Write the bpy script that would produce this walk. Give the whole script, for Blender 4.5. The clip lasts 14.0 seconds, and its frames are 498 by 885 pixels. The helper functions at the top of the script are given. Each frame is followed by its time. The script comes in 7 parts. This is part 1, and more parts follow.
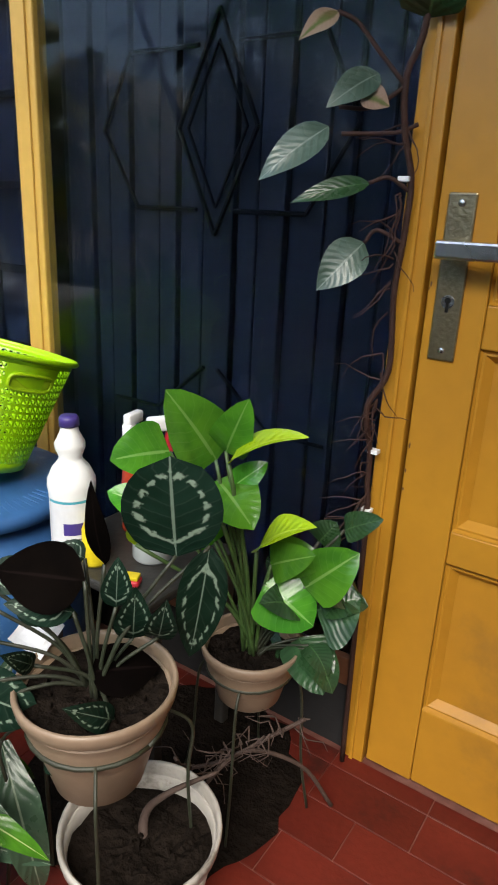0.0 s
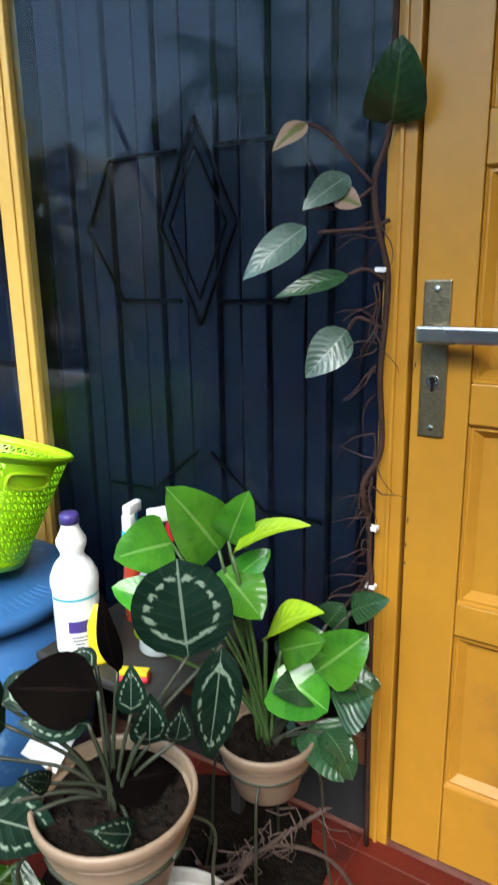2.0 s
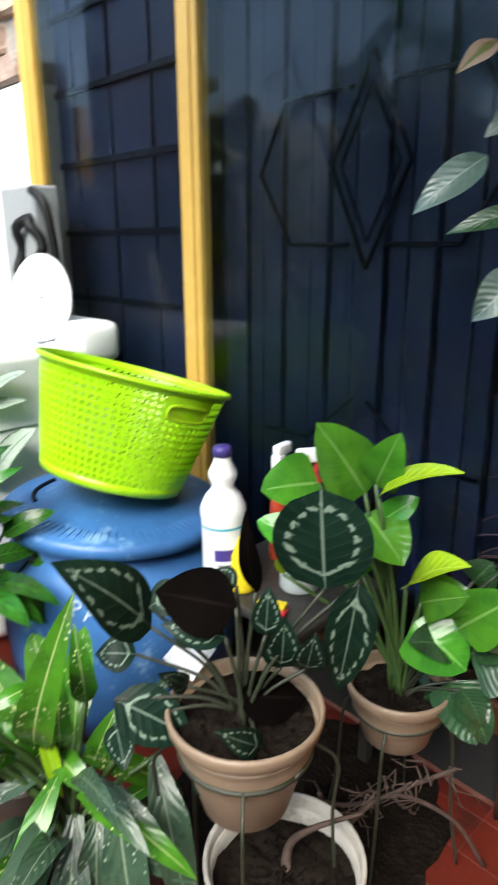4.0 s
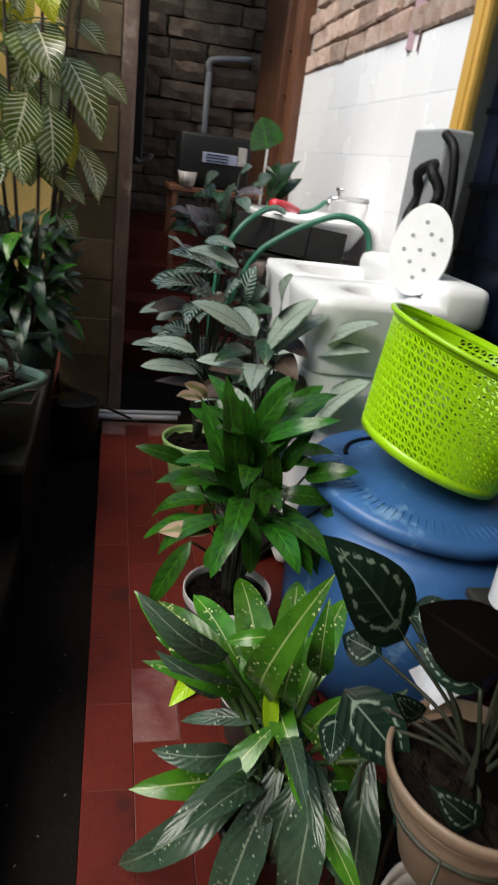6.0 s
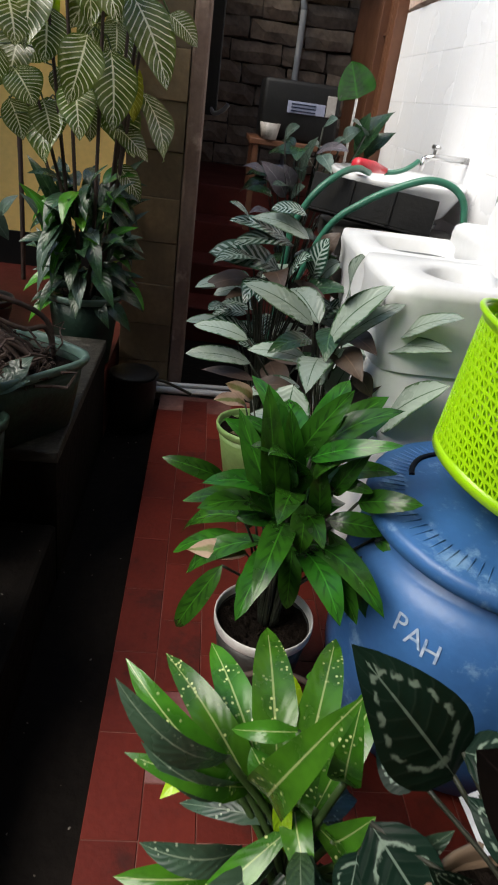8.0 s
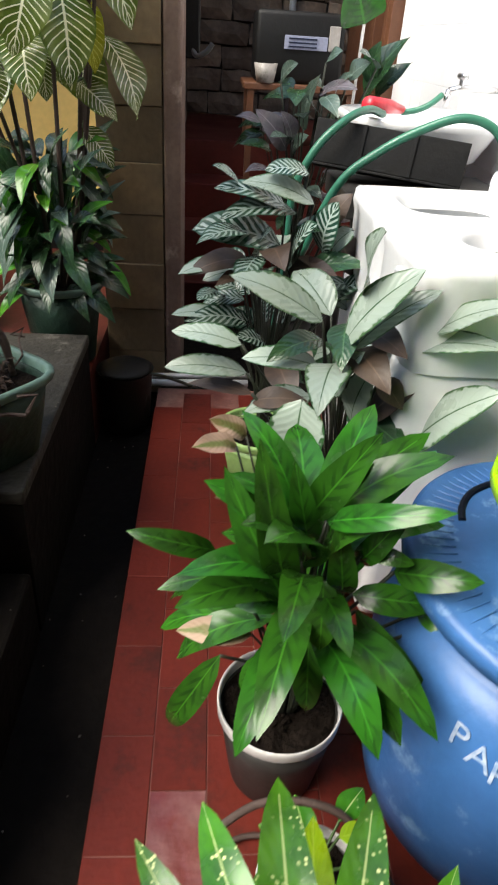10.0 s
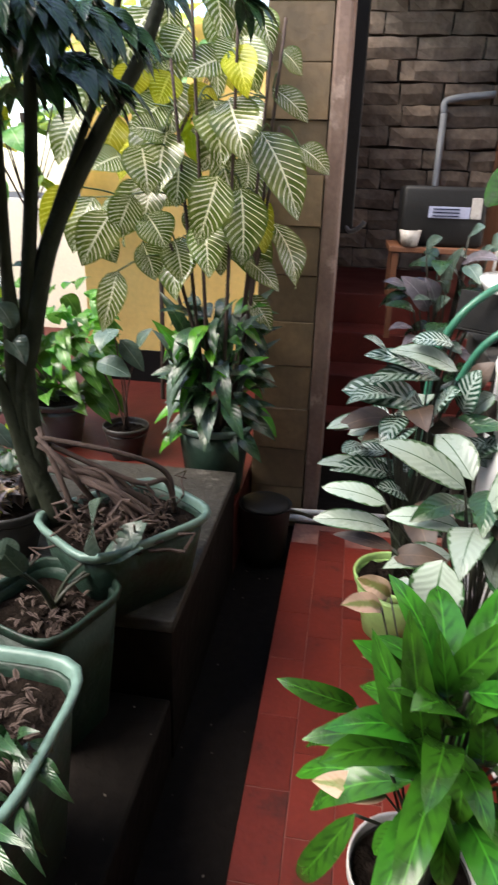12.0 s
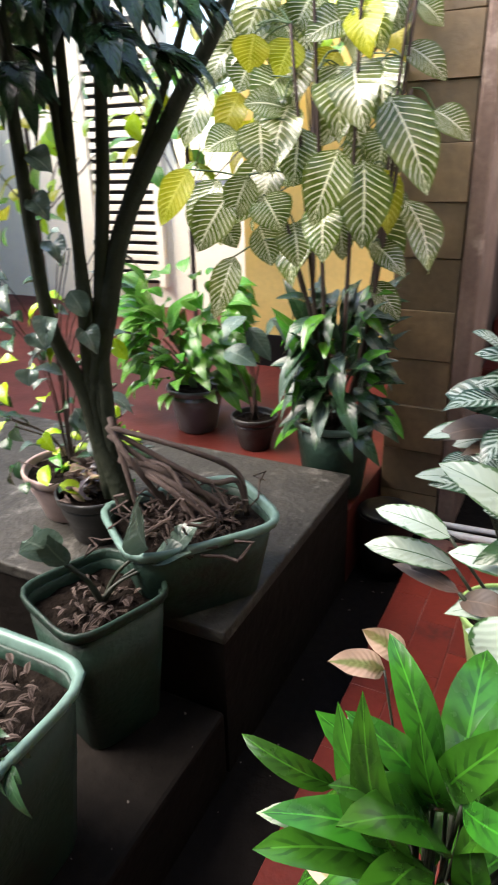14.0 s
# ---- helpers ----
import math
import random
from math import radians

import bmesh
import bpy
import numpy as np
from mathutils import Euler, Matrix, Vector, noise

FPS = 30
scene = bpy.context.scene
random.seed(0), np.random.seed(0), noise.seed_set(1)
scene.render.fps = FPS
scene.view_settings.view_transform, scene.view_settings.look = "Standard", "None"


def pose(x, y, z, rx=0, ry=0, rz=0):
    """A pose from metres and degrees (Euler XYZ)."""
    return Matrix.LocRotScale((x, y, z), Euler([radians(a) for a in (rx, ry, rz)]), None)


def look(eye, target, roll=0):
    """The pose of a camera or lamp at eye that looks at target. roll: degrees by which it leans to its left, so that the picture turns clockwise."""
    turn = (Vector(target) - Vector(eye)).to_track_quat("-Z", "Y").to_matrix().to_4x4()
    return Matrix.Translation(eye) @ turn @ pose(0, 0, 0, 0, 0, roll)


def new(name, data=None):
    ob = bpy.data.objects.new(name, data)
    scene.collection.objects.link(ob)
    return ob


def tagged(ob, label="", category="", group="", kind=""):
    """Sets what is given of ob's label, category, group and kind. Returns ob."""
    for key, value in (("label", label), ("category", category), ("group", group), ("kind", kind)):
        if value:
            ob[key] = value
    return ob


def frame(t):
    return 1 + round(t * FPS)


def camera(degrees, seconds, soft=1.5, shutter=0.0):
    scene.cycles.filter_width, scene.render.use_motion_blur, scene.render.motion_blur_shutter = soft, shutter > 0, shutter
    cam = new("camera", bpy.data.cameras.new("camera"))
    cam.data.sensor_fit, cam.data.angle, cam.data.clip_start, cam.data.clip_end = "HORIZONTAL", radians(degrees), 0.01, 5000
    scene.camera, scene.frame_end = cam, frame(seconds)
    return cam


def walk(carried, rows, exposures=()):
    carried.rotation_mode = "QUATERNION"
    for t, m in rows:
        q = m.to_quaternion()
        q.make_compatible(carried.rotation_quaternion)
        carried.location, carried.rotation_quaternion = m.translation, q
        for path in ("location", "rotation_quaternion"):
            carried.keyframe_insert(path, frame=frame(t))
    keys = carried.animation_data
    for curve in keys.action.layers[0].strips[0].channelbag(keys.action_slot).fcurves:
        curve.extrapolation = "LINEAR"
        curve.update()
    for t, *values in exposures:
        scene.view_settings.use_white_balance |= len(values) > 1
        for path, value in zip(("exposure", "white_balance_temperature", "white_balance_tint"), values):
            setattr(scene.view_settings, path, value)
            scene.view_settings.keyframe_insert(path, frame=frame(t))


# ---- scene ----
cam = camera(41.7, 14.0, soft=1.9, shutter=0.5)
PATH = [
    (0, (0.681, 0.265, 1.102), (-0.361, 1.843, 0.448), 2.8),
    (0.5, (0.669, 0.262, 1.113), (-0.323, 1.863, 0.441), 1.6),
    (1, (0.663, 0.252, 1.124), (-0.329, 1.859, 0.464), 0.5),
    (1.5, (0.668, 0.25, 1.151), (-0.335, 1.89, 0.597), -0.2),
    (2, (0.665, 0.253, 1.163), (-0.372, 1.89, 0.668), -0.9),
    (2.2, (0.669, 0.255, 1.172), (-0.399, 1.885, 0.724), -1.3),
    (4.3, (0.677, 0.248, 1.109), (-0.82, 1.399, 0.449), 1.6),
    (4.5, (0.676, 0.25, 1.111), (-0.908, 1.252, 0.412), 3.4),
    (5, (0.672, 0.276, 1.113), (-1.039, 0.983, 0.357), 6.1),
    (5.5, (0.654, 0.295, 1.13), (-1.073, 0.881, 0.31), 7.5),
    (6, (0.607, 0.32, 1.129), (-1.183, 0.75, 0.348), 7.7),
    (6.5, (0.608, 0.368, 1.158), (-1.226, 0.714, 0.44), 9.0),
    (7, (0.563, 0.378, 1.145), (-1.232, 0.776, 0.357), 7.1),
    (7.5, (0.467, 0.397, 1.145), (-1.335, 0.61, 0.305), 8.4),
    (7.7, (0.434, 0.407, 1.155), (-1.342, 0.614, 0.259), 9.0),
    (9.8, (0.072, 0.455, 1.13), (-1.62, 0.64, 0.079), 4.4),
    (10, (0.045, 0.482, 1.134), (-1.651, 0.618, 0.083), 3.9),
    (10.5, (0.015, 0.52, 1.144), (-1.69, 0.657, 0.107), 4.1),
    (11, (0.035, 0.534, 1.149), (-1.688, 0.655, 0.141), 3.3),
    (11.5, (0.064, 0.517, 1.178), (-1.741, 0.441, 0.319), 2.9),
    (12, (0.119, 0.437, 1.236), (-1.721, 0.175, 0.498), 1.9),
    (12.5, (0.085, 0.452, 1.205), (-1.708, -0.005, 0.445), -0.5),
    (13, (-0.03, 0.586, 1.196), (-1.763, 0.015, 0.377), -0.1),
    (13.5, (-0.072, 0.607, 1.22), (-1.798, -0.013, 0.421), -1.0),
    (14, (-0.105, 0.675, 1.222), (-1.743, -0.164, 0.438), -1.4),
]
walk(cam, [(t, look(eye, target, roll)) for t, eye, target, roll in PATH],
     [(0.0, 1.6, 7000, 8), (0.5, 2.15, 6500, 4), (2.2, 2.15, 6400, 3), (4.5, 1.85, 6800, 6), (5.0, 0.9, 6900, 8), (7.5, 0.85, 6900, 8), (10.0, 1.7, 7000, 8), (11.0, 1.7, 7000, 8), (12.0, 2.1, 7000, 13), (13.0, 2.3, 7000, 14), (14.0, 2.4, 7000, 14)])

# ---- world and light ----
world = bpy.data.worlds.new("sky")
scene.world = world
world.use_nodes = True
wn = world.node_tree
sky = wn.nodes.new("ShaderNodeTexSky")
sky.sky_type = "NISHITA"
sky.sun_disc = False
sky.sun_elevation, sky.sun_rotation = radians(50), radians(156)
wn.links.new(sky.outputs[0], wn.nodes["Background"].inputs[0])
wn.nodes["Background"].inputs[1].default_value = 0.15
sun = new("sun", bpy.data.lights.new("sun", "SUN"))
sun.data.energy, sun.data.angle, sun.data.color = 2.6, radians(45), (1.0, 0.96, 0.9)
sun.matrix_world = look((1.4, -3.2, 4.2), (0.0, 0.0, 0.0))

# ---- helpers of the scene ----


def mat(name, base, rough=0.6, metal=0.0, second=None, scale=6.0, amount=0.5, fine=0.12, bump=0.15, bump_scale=60.0, spec=0.5, island=0.0, stain=None, stain_scale=2.5, trans=0.0, coat=0.0):
    """A surface: base colour mixed with a second one by broad noise, fine grain, an own stain layer and bump."""
    m = bpy.data.materials.new(name)
    m.use_nodes = True
    nt = m.node_tree
    n, l = nt.nodes, nt.links
    p = n["Principled BSDF"]
    p.inputs["Roughness"].default_value, p.inputs["Metallic"].default_value = rough, metal
    p.inputs["Specular IOR Level"].default_value = spec
    p.inputs["Coat Weight"].default_value = coat
    p.inputs["Transmission Weight"].default_value = trans
    tc = n.new("ShaderNodeTexCoord")
    src = tc.outputs["Object"]
    if island > 0:
        oi = n.new("ShaderNodeObjectInfo")
        off = n.new("ShaderNodeVectorMath")
        off.operation = "MULTIPLY_ADD"
        off.inputs[1].default_value = (1, 1, 1)
        cmb = n.new("ShaderNodeCombineXYZ")
        mul = n.new("ShaderNodeMath")
        mul.operation = "MULTIPLY"
        mul.inputs[1].default_value = 37.0
        l.new(oi.outputs["Random"], mul.inputs[0])
        for k in range(3):
            l.new(mul.outputs[0], cmb.inputs[k])
        l.new(src, off.inputs[0])
        l.new(cmb.outputs[0], off.inputs[2])
        src = off.outputs[0]
    broad = n.new("ShaderNodeTexNoise")
    broad.inputs["Scale"].default_value, broad.inputs["Detail"].default_value = scale, 6
    l.new(src, broad.inputs["Vector"])
    ramp = n.new("ShaderNodeMapRange")
    ramp.inputs[1].default_value, ramp.inputs[2].default_value = 0.35, 0.7
    ramp.inputs[4].default_value = amount
    l.new(broad.outputs[0], ramp.inputs[0])
    mix = n.new("ShaderNodeMixRGB")
    mix.inputs[1].default_value = (*base, 1)
    mix.inputs[2].default_value = (*(second or tuple(c * 0.6 for c in base)), 1)
    l.new(ramp.outputs[0], mix.inputs[0])
    out = mix.outputs[0]
    if stain:
        sn = n.new("ShaderNodeTexNoise")
        sn.inputs["Scale"].default_value, sn.inputs["Detail"].default_value, sn.inputs["Roughness"].default_value = stain_scale, 9, 0.7
        l.new(src, sn.inputs["Vector"])
        sr = n.new("ShaderNodeMapRange")
        sr.inputs[1].default_value, sr.inputs[2].default_value = 0.56, 0.66
        l.new(sn.outputs[0], sr.inputs[0])
        sm = n.new("ShaderNodeMixRGB")
        sm.inputs[2].default_value = (*stain, 1)
        l.new(out, sm.inputs[1])
        l.new(sr.outputs[0], sm.inputs[0])
        out = sm.outputs[0]
    grain = n.new("ShaderNodeTexNoise")
    grain.inputs["Scale"].default_value, grain.inputs["Detail"].default_value = bump_scale, 5
    l.new(src, grain.inputs["Vector"])
    hsv = n.new("ShaderNodeHueSaturation")
    gm = n.new("ShaderNodeMapRange")
    gm.inputs[3].default_value, gm.inputs[4].default_value = 1 - fine * 2, 1 + fine * 2
    l.new(grain.outputs[0], gm.inputs[0])
    val = gm.outputs[0]
    if island > 0:
        im = n.new("ShaderNodeMapRange")
        im.inputs[3].default_value, im.inputs[4].default_value = 1 - island, 1 + island
        l.new(oi.outputs["Random"], im.inputs[0])
        mm = n.new("ShaderNodeMath")
        mm.operation = "MULTIPLY"
        l.new(val, mm.inputs[0])
        l.new(im.outputs[0], mm.inputs[1])
        val = mm.outputs[0]
    l.new(val, hsv.inputs["Value"])
    l.new(out, hsv.inputs["Color"])
    l.new(hsv.outputs[0], p.inputs["Base Color"])
    rr = n.new("ShaderNodeMapRange")
    rr.inputs[3].default_value, rr.inputs[4].default_value = max(rough - 0.12, 0.03), min(rough + 0.12, 1)
    l.new(broad.outputs[0], rr.inputs[0])
    l.new(rr.outputs[0], p.inputs["Roughness"])
    bp = n.new("ShaderNodeBump")
    bp.inputs["Strength"].default_value, bp.inputs["Distance"].default_value = bump, 0.01
    l.new(grain.outputs[0], bp.inputs["Height"])
    l.new(bp.outputs[0], p.inputs["Normal"])
    return m


def box(bm, x0, x1, y0, y1, z0, z1, bevel=0.0):
    m = Matrix.Translation(((x0 + x1) / 2, (y0 + y1) / 2, (z0 + z1) / 2)) @ Matrix.Diagonal((abs(x1 - x0), abs(y1 - y0), abs(z1 - z0), 1))
    made = bmesh.ops.create_cube(bm, size=1, matrix=m)["verts"]
    if bevel > 0:
        edges = list({e for v in made for e in v.link_edges})
        bmesh.ops.bevel(bm, geom=edges, offset=bevel, segments=2, profile=0.5, affect="EDGES")
    return bm


def slab(x0, x1, y0, y1, z0, z1, bevel=0.0):
    return box(bmesh.new(), x0, x1, y0, y1, z0, z1, bevel)


def ring(bm, profile, seg=40, cx=0.0, cy=0.0, sx=1.0, sy=1.0, power=2.0, closed=False):
    """Turns a profile of (radius, height) round the z axis; power above 2 squares the plan off."""
    rows = []
    for r, z in profile:
        row = []
        for k in range(seg):
            a = 2 * math.pi * k / seg
            c, s = math.cos(a), math.sin(a)
            f = (abs(c) ** power + abs(s) ** power) ** (-1 / power)
            row.append(bm.verts.new((cx + sx * r * f * c, cy + sy * r * f * s, z)))
        rows.append(row)
    for a, b in zip(rows, rows[1:]):
        for k in range(seg):
            bm.faces.new((a[k], a[(k + 1) % seg], b[(k + 1) % seg], b[k]))
    if closed:
        bm.faces.new(rows[0][::-1])
        bm.faces.new(rows[-1])
    return bm


def tube(bm, points, radius, seg=8):
    """A round tube along points; radius is one number or one for each point."""
    pts = [Vector(p) for p in points]
    rad = radius if isinstance(radius, (list, tuple)) else [radius] * len(pts)
    rows, side = [], None
    for i, p in enumerate(pts):
        d = (pts[min(i + 1, len(pts) - 1)] - pts[max(i - 1, 0)]).normalized()
        ref = side if side is not None else (Vector((0, 0, 1)) if abs(d.z) < 0.9 else Vector((1, 0, 0)))
        u = (ref - d * ref.dot(d)).normalized()
        side = u
        w = d.cross(u)
        rows.append([bm.verts.new(p + (u * math.cos(2 * math.pi * k / seg) + w * math.sin(2 * math.pi * k / seg)) * rad[i]) for k in range(seg)])
    for a, b in zip(rows, rows[1:]):
        for k in range(seg):
            bm.faces.new((a[k], a[(k + 1) % seg], b[(k + 1) % seg], b[k]))
    bm.faces.new(rows[0][::-1])
    bm.faces.new(rows[-1])
    return bm


def spline(points, n=6):
    """Catmull-Rom points through the given ones."""
    p = [Vector(q) for q in points]
    p = [p[0] * 2 - p[1]] + p + [p[-1] * 2 - p[-2]]
    out = []
    for i in range(1, len(p) - 2):
        for k in range(n):
            t = k / n
            out.append(0.5 * (2 * p[i] + (p[i + 1] - p[i - 1]) * t + (2 * p[i - 1] - 5 * p[i] + 4 * p[i + 1] - p[i + 2]) * t * t + (3 * p[i] - p[i - 1] - 3 * p[i + 1] + p[i + 2]) * t ** 3))
    return out + [p[-2]]


def part(name, bm, material, parent=None, label="", smooth=False):
    me = bpy.data.meshes.new(name)
    bmesh.ops.recalc_face_normals(bm, faces=bm.faces)
    bm.to_mesh(me)
    bm.free()
    if smooth:
        me.shade_smooth()
    me.materials.append(material)
    ob = new(name, me)
    if parent is not None:
        ob.parent = parent
        ob.matrix_parent_inverse = parent.matrix_world.inverted() if parent.parent is None else Matrix()
    if label:
        tagged(ob, label)
    return ob


GROUPS = {"potted_plant": "potted plants along the path", "planter": "green planters on the ledge", "spray_bottle": "cleaning bottles", "plant_stand": "wire plant stands", "shrub": "sunlit shrubs"}


def thing(name, label, category, at=(0, 0, 0), group="", kind=""):
    group = group or GROUPS.get(name, "")
    ob = new(name)
    ob.empty_display_size = 0.05
    ob.location = at
    ob.matrix_world = Matrix.Translation(at)
    return tagged(ob, label, category, group, kind)


def shared(name, me, parent, m):
    """A piece on shared mesh data under a parent that stands at the origin."""
    ob = new(name, me)
    ob.parent = parent
    ob.matrix_local = m
    return ob


# ---- materials ----
ochre = mat("ochre_paint", (0.43, 0.205, 0.020), 0.36, second=(0.35, 0.16, 0.016), scale=3, amount=0.6, fine=0.05, bump=0.08, bump_scale=30, stain=(0.31, 0.15, 0.022), stain_scale=2.2)
ochre_light = mat("ochre_frame_paint", (0.60, 0.37, 0.09), 0.4, second=(0.48, 0.28, 0.05), scale=3, fine=0.05, bump=0.08, bump_scale=40)
brass = mat("worn_brass", (0.30, 0.25, 0.155), 0.36, metal=0.9, second=(0.16, 0.14, 0.09), scale=16, fine=0.15, bump_scale=150)
steel = mat("lever_steel", (0.62, 0.62, 0.62), 0.28, metal=1.0, fine=0.05, bump_scale=120, bump=0.04)
black = mat("black_plastic", (0.005, 0.005, 0.005), 0.55, fine=0.1, spec=0.25)
navy = mat("navy_panel", (0.008, 0.015, 0.040), 0.5, second=(0.004, 0.008, 0.02), scale=4, fine=0.1, bump_scale=90, spec=0.3)
navy_dark = mat("dark_moulding", (0.003, 0.005, 0.011), 0.6, spec=0.15)
# near-black colour in place of missing light, for shaded or unlit surfaces
unlit_black = mat("unlit_black", (0.01, 0.01, 0.011), 0.8)
red_tile = mat("red_floor_tile", (0.11, 0.015, 0.009), 0.5, second=(0.062, 0.009, 0.006), scale=4, amount=0.8, fine=0.1, bump=0.12, bump_scale=70, island=0.16, spec=0.18, stain=(0.042, 0.010, 0.007), stain_scale=4)
pale_tile = mat("worn_floor_tile", (0.12, 0.025, 0.02), 0.22, second=(0.20, 0.10, 0.09), scale=14, amount=0.8, fine=0.12, bump=0.3, bump_scale=40)
grout = mat("floor_grout", (0.085, 0.017, 0.011), 0.75, second=(0.34, 0.18, 0.14), scale=5, amount=0.55, fine=0.2)
# wet concrete, with the shade of drain and ledge sides in its colour
wet_shaded = mat("shaded_wet_concrete", (0.007, 0.0056, 0.0046), 0.75, second=(0.014, 0.011, 0.009), scale=5, fine=0.25, bump=0.5, bump_scale=35, spec=0.06)
concrete = mat("mossy_concrete", (0.036, 0.033, 0.028), 0.62, second=(0.017, 0.016, 0.013), scale=7, amount=0.8, fine=0.25, bump=0.6, bump_scale=45, stain=(0.09, 0.085, 0.075), stain_scale=11, spec=0.25)
white_tile = mat("white_wall_tile", (0.82, 0.83, 0.85), 0.25, second=(0.74, 0.75, 0.77), scale=2, amount=0.4, fine=0.02, bump=0.03, island=0.02)
white_grout = mat("white_grout", (0.6, 0.6, 0.6), 0.8)
brick_mat = mat("rough_brick", (0.45, 0.33, 0.27), 0.85, second=(0.24, 0.14, 0.10), scale=14, amount=0.8, fine=0.22, bump=0.6, bump_scale=60, island=0.25, stain=(0.45, 0.38, 0.33), stain_scale=8)
mortar = mat("mortar", (0.3, 0.27, 0.24), 0.9, second=(0.16, 0.13, 0.11), scale=12, fine=0.2, bump=0.5)
stone_mat = mat("cut_stone", (0.19, 0.14, 0.10), 0.8, second=(0.085, 0.06, 0.042), scale=9, amount=0.8, fine=0.22, bump=0.7, bump_scale=35, island=0.3)
pillar_stone = mat("pillar_stone", (0.17, 0.115, 0.06), 0.65, second=(0.10, 0.075, 0.045), scale=9, amount=0.9, fine=0.15, bump=0.3, bump_scale=40, island=0.35)
pillar_strip = mat("pillar_plaster", (0.19, 0.125, 0.095), 0.7, second=(0.11, 0.065, 0.05), scale=8, amount=0.7, fine=0.15, bump=0.3, stain=(0.3, 0.22, 0.18), stain_scale=7)
brown_wood = mat("brown_wood", (0.13, 0.05, 0.022), 0.5, second=(0.07, 0.026, 0.012), scale=8, fine=0.12, bump_scale=70)
step_red = mat("step_tile", (0.085, 0.014, 0.010), 0.55, second=(0.028, 0.007, 0.005), scale=5, fine=0.12, spec=0.2)
yellow_wall = mat("yellow_plaster", (0.88, 0.60, 0.20), 0.75, second=(0.80, 0.50, 0.14), scale=3, fine=0.06, bump=0.15, bump_scale=40)
cream_wall = mat("cream_plaster", (0.88, 0.82, 0.66), 0.8, second=(0.8, 0.72, 0.55), scale=2, fine=0.05)
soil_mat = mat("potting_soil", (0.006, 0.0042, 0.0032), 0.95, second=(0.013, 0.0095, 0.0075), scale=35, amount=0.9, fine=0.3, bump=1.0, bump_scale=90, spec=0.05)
beige_pot = mat("beige_plastic", (0.225, 0.16, 0.112), 0.45, second=(0.165, 0.115, 0.08), scale=6, fine=0.07, bump=0.05, stain=(0.17, 0.13, 0.09), stain_scale=5)
grey_pot = mat("whitish_plastic", (0.40, 0.38, 0.355), 0.5, second=(0.16, 0.14, 0.12), scale=7, amount=0.8, fine=0.1, stain=(0.1, 0.085, 0.07), stain_scale=5)
dark_pot = mat("black_pot", (0.02, 0.019, 0.018), 0.5, second=(0.04, 0.036, 0.03), scale=10, fine=0.15)
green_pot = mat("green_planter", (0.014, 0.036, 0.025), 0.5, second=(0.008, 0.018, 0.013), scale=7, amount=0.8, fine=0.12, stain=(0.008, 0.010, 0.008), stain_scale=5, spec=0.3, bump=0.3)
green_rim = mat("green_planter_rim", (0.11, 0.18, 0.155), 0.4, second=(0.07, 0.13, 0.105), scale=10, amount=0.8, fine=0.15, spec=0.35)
lime_pot = mat("lime_pot", (0.30, 0.48, 0.16), 0.45)
lime = mat("lime_plastic", (0.36, 0.69, 0.010), 0.3, second=(0.31, 0.62, 0.010), scale=5, fine=0.03, bump=0.02)
lime_in = mat("lime_plastic_inner", (0.40, 0.66, 0.012), 0.4, fine=0.03, bump=0.02)
blue = mat("blue_drum", (0.038, 0.135, 0.35), 0.45, second=(0.018, 0.07, 0.19), scale=4, amount=0.8, fine=0.06, bump=0.1, stain=(0.15, 0.28, 0.48), stain_scale=9)
white_plastic = mat("white_plastic", (0.78, 0.79, 0.80), 0.35, second=(0.68, 0.69, 0.69), scale=4, amount=0.5, fine=0.03, bump=0.03)
white_glossy = mat("glazed_ceramic", (0.82, 0.83, 0.84), 0.15, fine=0.02, bump=0.01)
tub_grey = mat("tub_grey", (0.3, 0.315, 0.325), 0.4, fine=0.05)
hose_green = mat("green_hose", (0.03, 0.16, 0.10), 0.35, fine=0.05)
red_plastic = mat("red_plastic", (0.62, 0.03, 0.05), 0.35)
purple = mat("purple_cap", (0.06, 0.04, 0.22), 0.4)
cyan = mat("cyan_print", (0.05, 0.35, 0.45), 0.5)
worn_print = mat("worn_print", (0.50, 0.58, 0.68), 0.55, second=(0.06, 0.18, 0.40), scale=60, amount=0.9, fine=0.1)
label_white = mat("label_paper", (0.66, 0.68, 0.72), 0.5, fine=0.04)
yellow_plastic = mat("yellow_plastic", (0.7, 0.55, 0.02), 0.4)
root_mat = mat("dry_root", (0.055, 0.033, 0.026), 0.8, second=(0.026, 0.016, 0.013), scale=30, fine=0.2, bump=0.5)
stem_mat = mat("green_stem", (0.04, 0.085, 0.02), 0.5, second=(0.05, 0.075, 0.03), scale=20, fine=0.1)
dark_stem = mat("dark_stem", (0.016, 0.022, 0.012), 0.55, second=(0.03, 0.026, 0.018), scale=15, fine=0.15)
bark = mat("green_bark", (0.012, 0.016, 0.009), 0.75, second=(0.024, 0.026, 0.016), scale=14, fine=0.2, bump=0.5, bump_scale=50, spec=0.15)
vine_mat = mat("reddish_vine", (0.035, 0.016, 0.012), 0.7, second=(0.06, 0.032, 0.024), scale=20, fine=0.2, bump=0.4, spec=0.2)
litter_mat = mat("dry_leaf", (0.22, 0.16, 0.11), 0.8, second=(0.38, 0.32, 0.27), scale=20, fine=0.2, bump=0.4)
pipe_white = mat("pvc_pipe", (0.62, 0.61, 0.6), 0.4, second=(0.4, 0.38, 0.36), scale=9, fine=0.06)
